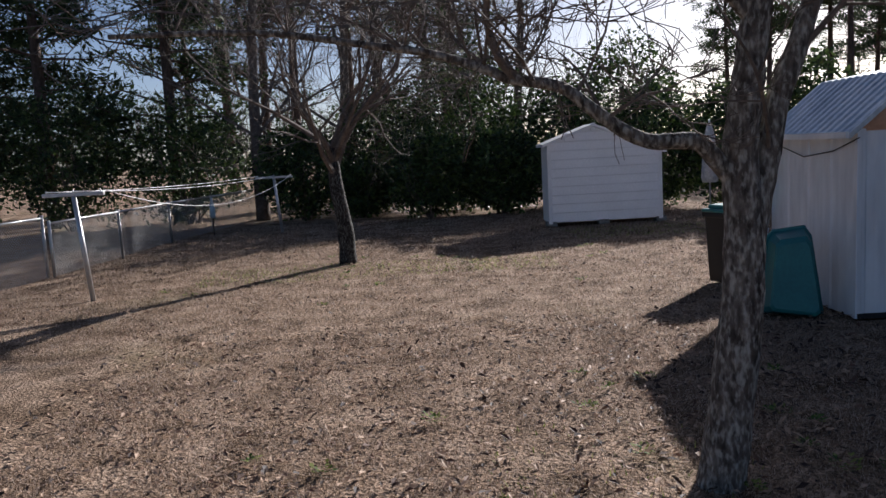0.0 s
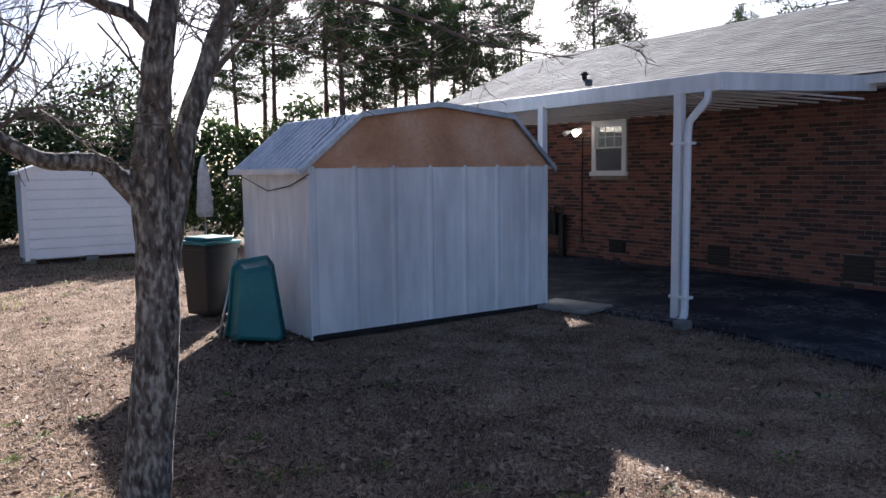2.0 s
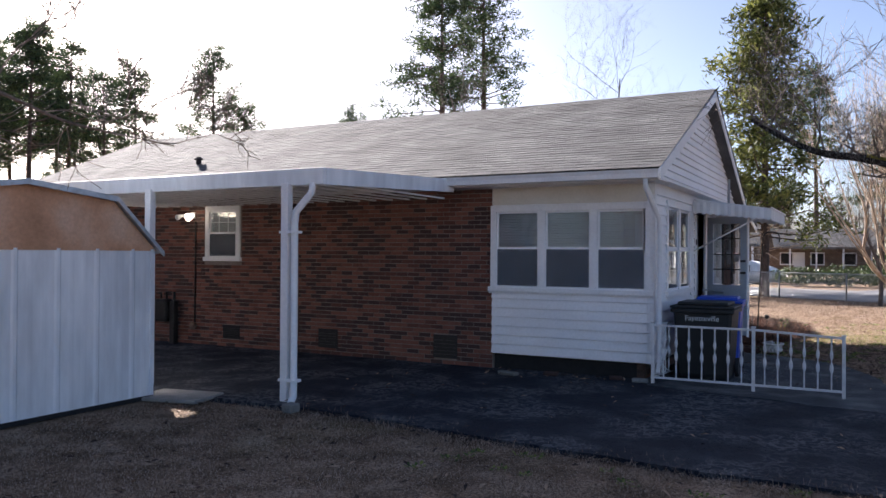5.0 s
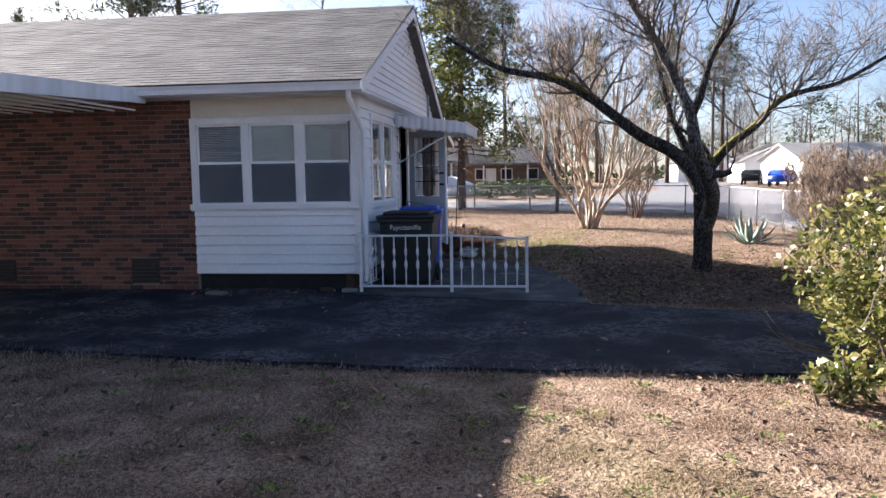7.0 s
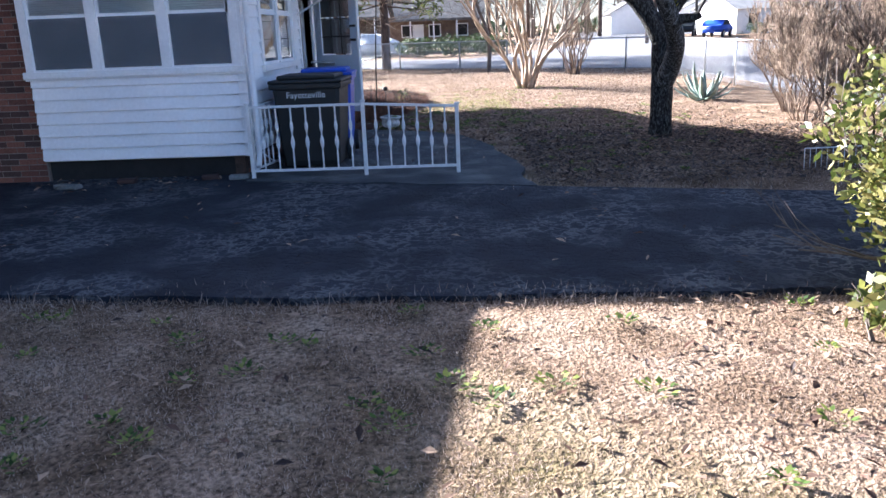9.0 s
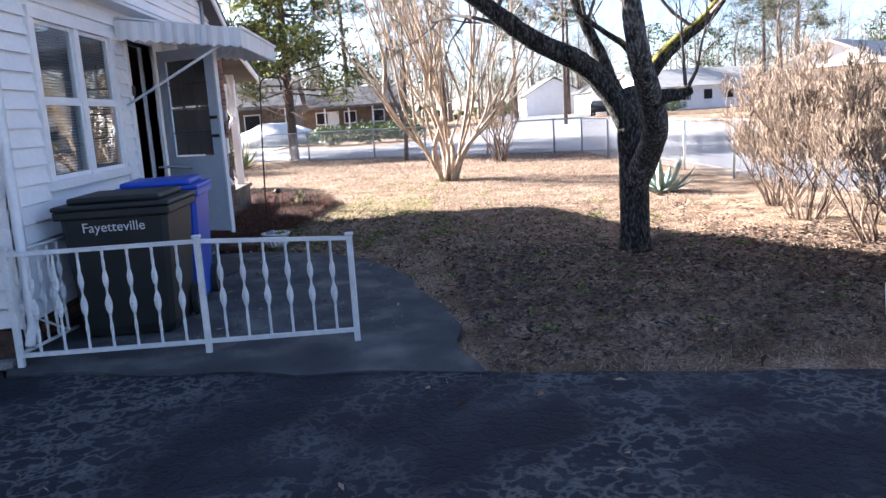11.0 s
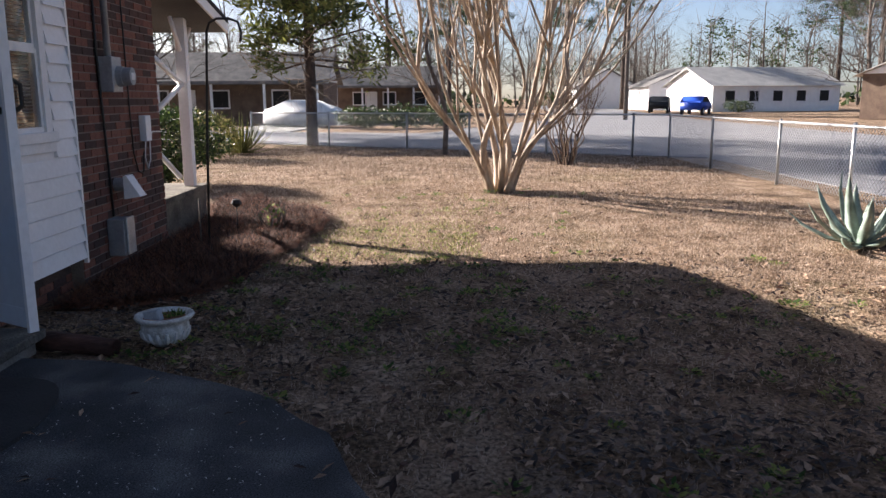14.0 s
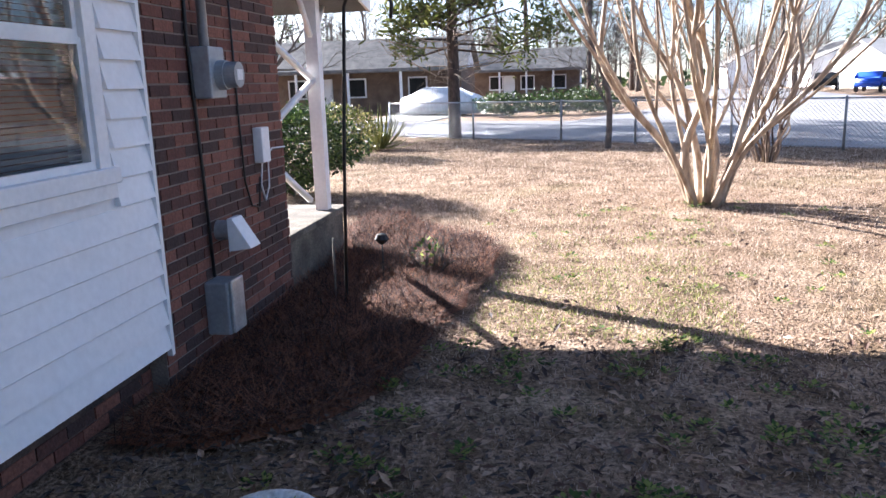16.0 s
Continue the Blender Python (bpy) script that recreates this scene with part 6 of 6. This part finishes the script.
rod("frame", [(9.9, -3.65, 0.0), (9.92, -3.65, 0.22), (9.98, -4.25, 0.22), (9.96, -4.25, 0.0)], 0.007, WHITEIRON, wr, 6)
for k in range(9):
    rod("bar", [(9.905 + 0.006 * k, -3.71 - 0.06 * k, 0.0), (9.925 + 0.006 * k, -3.71 - 0.06 * k, 0.22)], 0.0035, WHITEIRON, wr, 5)


# ---- across the street ----
ROOFGREY = material("far_grey_roof", [(0.1, 0.1, 0.1), (0.2, 0.19, 0.18)], 2, 0.95, 0, 0.2, 20, 0.2)
TANWALL = material("far_brown_siding", [(0.12, 0.08, 0.06), (0.2, 0.14, 0.1)], 2, 0.9, 0, 0.2, 20, 0.2)
SHINYROOF = material("far_pale_roof", [(0.32, 0.32, 0.31), (0.45, 0.44, 0.42)], 1, 0.9, 0, 0.2, 20, 0.15)


def far_house(at, lx, ly, h, ridge, turn, wall, roof, label, windows=4, porch=False):
    t = thing("house_across", at, label, "house")
    m = Matrix.Translation(at) @ Matrix.Rotation(radians(turn), 4, "Z")
    part("wall", box(-lx / 2, -ly / 2, 0, lx / 2, ly / 2, h, m=m), wall, t)
    bm = prism([(-lx / 2 - 0.5, h - 0.15), (0, ridge), (lx / 2 + 0.5, h - 0.15), (0, ridge - 0.2)], "y", -ly / 2 - 0.4, ly / 2 + 0.4)
    bm.transform(m)
    part("roof", bm, roof, t)
    for s in (-1, 1):
        bm = prism([(-lx / 2, h), (lx / 2, h), (0, ridge - 0.2)], "y", s * ly / 2 - 0.05, s * ly / 2 + 0.05)
        bm.transform(m)
        part("gable", bm, WHITE, t)
    for k in range(windows):
        y = -ly / 2 + ly * (k + 0.7) / (windows + 0.4)
        w = part("window", box(-lx / 2 - 0.06, y - 0.6, 0.9, -lx / 2 - 0.01, y + 0.6, 2.1, m=m), TRIM, t)
        p = part("pane", box(-lx / 2 - 0.08, y - 0.5, 1.0, -lx / 2 - 0.062, y + 0.5, 2.0, m=m), DARK, w)
    part("door", box(-lx / 2 - 0.08, ly * 0.12, 0.1, -lx / 2 - 0.01, ly * 0.12 + 0.95, 2.1, m=m), TRIM, t)
    if porch:
        bm = box(-lx / 2 - 2.2, -ly / 2, h - 0.2, -lx / 2, ly / 2, h, m=m)
        part("porch_roof", bm, roof, t)
        for k in range(5):
            y = -ly / 2 + 0.1 + (ly - 0.2) * k / 4
            part("column", box(-lx / 2 - 2.1, y - 0.07, 0, -lx / 2 - 1.96, y + 0.07, h - 0.2, m=m), TRIM, t)
    return t


far_house((64, 13, 0), 7, 13, 2.6, 4.6, 0, TANWALL, ROOFGREY, "low brown house with white porch posts", 3, True)
far_house((84, 3.5, 0), 7, 9, 2.6, 4.4, 0, TANWALL, ROOFGREY, "low dark brick house behind hedges", 3, True)
far_house((118, -23, 0), 8, 8, 2.8, 5.2, 90, WHITE, ROOFGREY, "small white gabled house down the street", 2)
far_house((104, -29, 0), 9, 9, 2.7, 4.8, 90, WHITE, ROOFGREY, "white house with a brown roof down the street", 2)
far_house((92, -33, 0), 9, 14, 2.6, 4.4, 12, TRIM, SHINYROOF, "long ranch house with a pale sunlit roof", 5)
far_house((62, -36, 0), 8, 16, 2.8, 4.6, 40, TANWALL, SHINYROOF, "pale house beyond the side street", 4)


def car(name, at, turn, paint, label, cover=False):
    t = thing(name, at, label, "car")
    m = Matrix.Translation(at) @ Matrix.Rotation(radians(turn), 4, "Z")
    side = [(-2.2, 0.35), (-2.25, 0.75), (-1.9, 0.95), (-1.0, 1.02), (-0.4, 1.48), (1.2, 1.52), (1.95, 1.05), (2.2, 0.95), (2.22, 0.4)]
    if cover:
        side = [(-2.3, 0.06), (-2.3, 0.7), (-1.4, 0.92), (-0.5, 1.38), (0.9, 1.42), (1.7, 1.05), (2.25, 0.9), (2.3, 0.06)]
    bm = prism(side, "y", -0.88, 0.88)
    bmesh.ops.bevel(bm, geom=bm.edges[:], offset=0.09, segments=3, affect="EDGES")
    bm.transform(m)
    part("cover" if cover else "body", bm, paint, t, "", True)
    if not cover:
        for s in (-1, 1):
            bm = prism([(-0.85, 1.03), (-0.35, 1.42), (1.15, 1.45), (1.7, 1.05)], "y", s * 0.885 - 0.01, s * 0.885 + 0.01)
            bm.transform(m)
            part("side_window", bm, DARK, t)
        for x in (-1.4, 1.4):
            for s in (-1, 1):
                bm = bmesh.new()
                bmesh.ops.create_cone(bm, cap_ends=True, segments=20, radius1=0.33, radius2=0.33, depth=0.2, matrix=m @ Matrix.Translation((x, s * 0.82, 0.33)) @ Matrix.Rotation(radians(90), 4, "X"))
                w = part("wheel", bm, RUBBER, t)
                bm = bmesh.new()
                bmesh.ops.create_cone(bm, cap_ends=True, segments=14, radius1=0.2, radius2=0.2, depth=0.03, matrix=m @ Matrix.Translation((x, s * 0.925, 0.33)) @ Matrix.Rotation(radians(90), 4, "X"))
                part("rim", bm, GALV, w)


car("parked_car", (76.6, -22.4, 0.0), 150, CARTBLUE, "bright blue car parked in a driveway")
car("parked_car", (86, -22, 0.0), 160, CARTBLACK, "dark car parked beside a house")
car("parked_car", (53.5, 6.4, 0.03), 80, METALWHITE, "car under a white cloth cover", True)
for k, (x, y) in enumerate(((50, 3.2), (50.5, 1.0), (51, -1.2), (58, -0.5), (88, -27), (84.5, -29))):
    shrub("street_hedge", (x, y, 0), (1.2, 1.3, 0.55), "low clipped dark hedge across the street", LEAF, 1500, 0.16, 150 + k, 4, "hedge", "hedges across the street")
ep = thing("utility_pole", (62, -13.0, 0), "wooden utility pole by the street", "utility pole")
rod("pole", [(62, -13, -0.1), (62, -13, 9)], [0.15, 0.1], TWIG, ep)
part("crossarm", box(61.95, -14, 8.4, 62.05, -12, 8.52), TWIG, ep)
for k in range(3):
    a, b = Vector((62, -13.8 + 0.8 * k, 8.55)), Vector((24, -14.5 + 0.8 * k, 7.0))
    tagged(rod("power_line", [a.lerp(b, i / 12) - Vector((0, 0, 2.4 * (i / 12) * (1 - i / 12))) for i in range(13)], 0.012, BLACKIRON, None, 4), "thin dark overhead power line", "power line", "power lines")


# ---- mulch bed ----
def mulch_bed():
    rg = random.Random(41)
    outline = [(15.5, 2.2), (15.55, 1.75), (15.8, 1.35), (16.4, 1.05), (17.6, 0.95), (18.6, 0.8), (19.6, 0.75), (20.3, 1.0), (20.5, 1.35), (21.2, 1.8), (21.9, 2.1), (21.9, 2.6), (20.0, 2.5), (19.9, 2.25), (18.2, 2.25)]
    bm = bmesh.new()
    vs = [bm.verts.new((x, y, 0.02)) for x, y in ragged(outline, 0.25, 0.1)]
    bm.faces.new(vs)
    bmesh.ops.triangulate(bm, faces=bm.faces[:])
    for v in bm.verts:
        v.co.z = 0.012
    tagged(part("mulch_bed", bm, STRAW), "reddish pine-straw mulch bed along the house", kind="structure")
    def inside(x, y):
        c = False
        for (x0, y0), (x1, y1) in zip(outline, outline[1:] + outline[:1]):
            if (y0 > y) != (y1 > y) and x < (x1 - x0) * (y - y0) / (y1 - y0) + x0:
                c = not c
        return c
    V, F = [], []
    while len(F) < 42000:
        x, y = rg.uniform(15.4, 22), rg.uniform(0.6, 2.7)
        if not inside(x, y):
            continue
        h = 0.03 + 0.09 * max(0, noise.noise((x * 1.6, y * 1.6, 3))) + (0.1 if 19.0 < x < 20.6 and y < 1.5 else 0) * rg.random()
        a, e, L = rg.uniform(0, 6.28), rg.gauss(0.1, 0.3), rg.uniform(0.1, 0.24)
        p = Vector((x, y, 0.025 + h * rg.random()))
        d = Vector((math.cos(a) * math.cos(e), math.sin(a) * math.cos(e), math.sin(e))) * L
        s = Vector((-math.sin(a), math.cos(a), 0)) * 0.0034
        b = len(V)
        V += [p - s, p + s, p + d]
        F.append((b, b + 1, b + 2))
    tagged(raw("pine_straw", V, F, STRAW), "loose reddish pine needles over the bed", "pine straw", kind="stuff")


mulch_bed()
shrub("dry_perennial", (18.9, 1.3, 0.02), (0.14, 0.14, 0.16), "small dry perennial with a few green leaves", BLADE_GREEN, 40, 0.07, 171, 8, "plant")
pm = thing("garden_ornament", (18.55, 1.62, 0.02), "small dark flower ornament on a stick", "ornament")
rod("stick", [(18.55, 1.62, 0), (18.55, 1.62, 0.35)], 0.006, BLACKIRON, pm)
part("flower", lathe([(0.02, 0.33), (0.06, 0.37), (0.04, 0.41), (0.01, 0.42)], (18.55, 1.62, 0), 8), BLACKIRON, pm)
rod("stake", [(17.95, 1.85, 0), (17.94, 1.84, 0.5)], 0.009, TWIG, pm)

# ---- bricks of the end wall ----
def end_wall_bricks():
    """Three hundred single bricks up to eye height, the rest joined."""
    count = [0]
    shared = {}
    rg = random.Random(33)

    def single(lohi, V, F):
        L = round(lohi[3] - lohi[0], 3)
        if count[0] >= 300:
            pieces(V, F, lohi)
            return
        count[0] += 1
        if L not in shared:
            v, f = [], []
            pieces(v, f, (0, -0.008, 0, L, 0.012, 0.057))
            me = bpy.data.meshes.new("brick")
            me.from_pydata(v, [], f)
            me.materials.append(BRICK)
            shared[L] = me
        ob = link_mesh("brick", shared[L], None, brick_gable)
        ob.location = (lohi[0], YG + 0.02 + rg.uniform(-0.002, 0.003), lohi[2])
    V, F = [], []
    brick_rows("y", YG + 0.02, 16.165, 18.13, 0.02, 2.72, V, F, single, seed=4)
    tagged(raw("brick", V, F, BRICKS, brick_gable), kind="stuff")


end_wall_bricks()


# ---- grass, leaves ----
DRIVE = [(6.0, -7.6), (6.1, -2.5), (6.15, 0.8), (6.35, 2.8), (6.6, 4.5), (6.6, 7), (6.4, 16), (10.6, 16), (10.6, 2.5), (10.05, 2.2), (9.4, -0.8), (8.75, -3.6), (8.6, -7.6)]
PAD = [(9.3, -0.85), (10.9, -0.72), (12.0, -0.5), (12.7, -0.3), (13.3, -0.08), (13.75, 0.28), (14.1, 0.85), (14.3, 1.35), (14.4, 2.4), (10.1, 2.4)]
BED = [(15.5, 2.2), (15.55, 1.75), (15.8, 1.35), (16.4, 1.05), (17.6, 0.95), (18.6, 0.8), (19.6, 0.75), (20.3, 1.0), (20.5, 1.35), (21.9, 2.1), (21.9, 2.6)]
BUILT = [[(3.05, 7.05), (6.25, 7.05), (6.25, 9), (3.05, 9)], [(10.4, 2.2), (18.2, 2.2), (18.2, 16), (10.4, 16)], [(12.7, 1.75), (14.6, 1.75), (14.6, 2.3), (12.7, 2.3)], [(14.4, 1.3), (14.56, 1.3), (14.74, 1.98), (14.56, 1.98)]]


def within(poly, x, y):
    c = np.zeros(len(x), bool)
    for (x0, y0), (x1, y1) in zip(poly, poly[1:] + poly[:1]):
        if y0 != y1:
            c ^= ((y0 > y) != (y1 > y)) & (x < (x1 - x0) * (y - y0) / (y1 - y0) + x0)
    return c


def scatter(rs, n, x0, x1, y0, y1, avoid):
    x, y = rs.uniform(x0, x1, n), rs.uniform(y0, y1, n)
    keep = np.ones(n, bool)
    for p in avoid:
        keep &= ~within(p, x, y)
    return x[keep], y[keep]


def ground_at(x, y):
    return np.array([0.025 * noise.noise((a * 0.5, b * 0.5, 0)) + 0.012 * noise.noise((a * 1.7, b * 1.7, 4)) - 0.012 for a, b in zip(x, y)])


def blades(name, areas, mat, label, length, lean, width, seed, avoid):
    rs = np.random.RandomState(seed)
    P, T = [], []
    for x0, x1, y0, y1, density, k in areas:
        x, y = scatter(rs, int((x1 - x0) * (y1 - y0) * density), x0, x1, y0, y1, avoid)
        n = len(x)
        z = ground_at(x, y)
        a = rs.uniform(0, 2 * np.pi, n)
        e = np.abs(rs.normal(lean, 0.35, n))
        L = length * k * rs.uniform(0.5, 1.4, n)
        w = width * k
        px, py = np.cos(a + 1.57) * w, np.sin(a + 1.57) * w
        foot = np.stack([x, y, z - 0.003], 1)
        side = np.stack([px, py, np.zeros(n)], 1)
        tip = foot + np.stack([np.cos(a) * np.cos(e) * L, np.sin(a) * np.cos(e) * L, np.sin(e) * L], 1)
        P.append(np.stack([foot - side, foot + side, tip], 1).reshape(-1, 3))
    P = np.concatenate(P)
    me = bpy.data.meshes.new(name)
    m = len(P) // 3
    me.vertices.add(len(P))
    me.vertices.foreach_set("co", P.ravel())
    me.loops.add(len(P))
    me.loops.foreach_set("vertex_index", np.arange(len(P), dtype=np.int32))
    me.polygons.add(m)
    me.polygons.foreach_set("loop_start", np.arange(0, len(P), 3, dtype=np.int32))
    me.update(calc_edges=True)
    tagged(link_mesh(name, me, mat), label, "grass", kind="stuff")


SOLID = [DRIVE, PAD, BED, *BUILT]
blades("dry_grass", [(-3.5, 3.2, 2.0, 7.5, 4200, 0.9), (-8, 6.5, 7.5, 13, 1100, 1.2), (-8, 6.5, 13, 21, 400, 1.7), (1.8, 6.5, -3.6, 3.0, 8200, 0.62), (0.5, 6.5, 3.0, 6.9, 4500, 0.8), (9, 13, -4.6, -1.2, 900, 0.85), (9, 13, -1.2, 2.1, 1700, 0.85), (13, 16.5, -4.6, 2.1, 2000, 0.85), (16.5, 24, -5.5, 4, 1500, 1.2), (24, 35, -6.3, 6, 420, 1.8)], BLADE, "dry tan bermuda grass blades", 0.042, 0.55, 0.0026, 1, SOLID)
blades("edge_grass", [(5.95, 6.28, -3.5, 1.2, 1500, 1.1), (6.1, 6.5, 1.0, 3.2, 1500, 1.1), (6.3, 6.75, 3.0, 5.2, 1500, 1.1), (9.2, 9.5, -3.0, -0.6, 700, 1.1)], BLADE, "dry grass creeping over the edge of the drive", 0.06, 0.5, 0.003, 5, [PAD])
blades("green_weed", [(17.2, 19.2, -1.0, 0.8, 1500, 0.85), (19.2, 20.6, -1.2, 0.7, 500, 0.85), (20.6, 22.5, -1.6, 0.5, 160, 0.9), (-4.5, 1, 11.2, 12.8, 260, 1.3), (1.8, 4.6, 14.4, 16.4, 260, 1.4), (-0.6, 0.9, 3.6, 4.8, 120, 1.1)], SPRING, "bright yellow-green winter grass in the dry lawn", 0.036, 0.75, 0.005, 2, SOLID)


def weed_rosettes():
    """Small flat rosettes of broad green leaves between the dry blades."""
    rg = random.Random(71)
    V, F = [], []
    for x0, x1, y0, y1, n in ((1.5, 6, -3.4, 0.5, 70), (1.8, 6, 0.5, 3, 26), (-2.5, 3, 2, 6, 40), (10, 17, -4, 1.2, 150), (14, 17.2, -1.2, 1.4, 90), (17, 23, -3, 1, 40), (-5, 2, 9, 14, 20)):
        for _ in range(n):
            c = Vector((rg.uniform(x0, x1), rg.uniform(y0, y1), 0.012))
            r = rg.uniform(0.03, 0.1)
            if any(within(p, np.array([c.x]), np.array([c.y]))[0] for p in SOLID):
                continue
            for _ in range(int(14 + r * 260)):
                a, d = rg.uniform(0, 6.283), r * rg.random() ** 0.6
                p = c + Vector((math.cos(a) * d, math.sin(a) * d, rg.uniform(0, 0.025)))
                b = a + rg.gauss(0, 0.7)
                u = Vector((math.cos(b), math.sin(b), rg.uniform(0.1, 0.7))) * rg.uniform(0.018, 0.04)
                v = Vector((-math.sin(b), math.cos(b), 0)) * u.length * rg.uniform(0.22, 0.4)
                k = len(V)
                V += [p, p + u * 0.5 + v, p + u, p + u * 0.5 - v]
                F.append((k, k + 1, k + 2, k + 3))
    tagged(raw("broadleaf_weed", V, F, BLADE_GREEN), "small green broadleaf weeds dotted over the lawn", "weeds", kind="stuff")


weed_rosettes()


def litter(name, areas, mat, label, seed, avoid, size=0.03):
    rs = np.random.RandomState(seed)
    V, F = [], []
    for x0, x1, y0, y1, density in areas:
        x, y = scatter(rs, int((x1 - x0) * (y1 - y0) * density), x0, x1, y0, y1, avoid)
        z = ground_at(x, y)
        for a, b, c in zip(x, y, z):
            t, s = rs.uniform(0, 6.28), size * rs.uniform(0.5, 1.4)
            u = Vector((math.cos(t), math.sin(t), rs.normal(0, 0.25))) * s
            v = Vector((-math.sin(t), math.cos(t), rs.normal(0, 0.25))) * s * 0.42
            o = Vector((a, b, (max(c, 0) + 0.016 if avoid and len(avoid) > 1 else 0.036) + 0.012 * rs.rand()))
            k = len(V)
            V += [o - u, o + v + Vector((0, 0, s * 0.2)), o + u, o - v + Vector((0, 0, s * 0.15))]
            F += [(k, k + 1, k + 2), (k, k + 2, k + 3)]
    tagged(raw(name, V, F, mat), label, "leaves", kind="stuff")


litter("fallen_leaf", [(-4, 3.2, 2, 8, 150), (-8, 6, 8, 17, 42), (0.5, 6.4, -3.6, 6.9, 14), (3.5, 6.2, -3.6, -1.2, 70), (9.5, 17, -4.8, 2, 60), (10.5, 16, -4.6, 1.5, 110), (14, 17.5, -2.5, 1.4, 90), (1, 6.4, -3.4, 6.5, 20), (17, 24, -5, 1, 22), (9, 16, -6.5, -3.6, 60)], LITTER, "curled brown fallen leaves scattered over the lawn", 3, SOLID)
# dark leaves whose colour also deepens the shade under the tree
litter("damp_leaf", [(9.4, 13.5, -5.4, -0.9, 620), (13.5, 17.0, -3.4, 1.0, 110), (14.6, 15.9, 0.9, 2.2, 420)], SHADE_LEAVES, "dark leaf litter deepening the shade under the old tree", 8, SOLID, 0.028)
litter("drive_leaf", [(6.2, 9.3, -5, 6, 3.5), (9.6, 10.4, 2.3, 4.6, 40)], LITTER, "a few dry leaves on the asphalt", 4, [PAD], 0.032)
litter("pad_grit", [(10.4, 12.6, -0.4, 1.9, 300), (12.6, 13.7, 0.1, 1.6, 420)], GRIT, "pale grit and exposed aggregate on the worn pad", 9, [], 0.0065)
litter("pad_leaf", [(10, 14, -0.4, 2, 7)], LITTER, "a few dry leaves on the concrete pad", 6, [], 0.025)
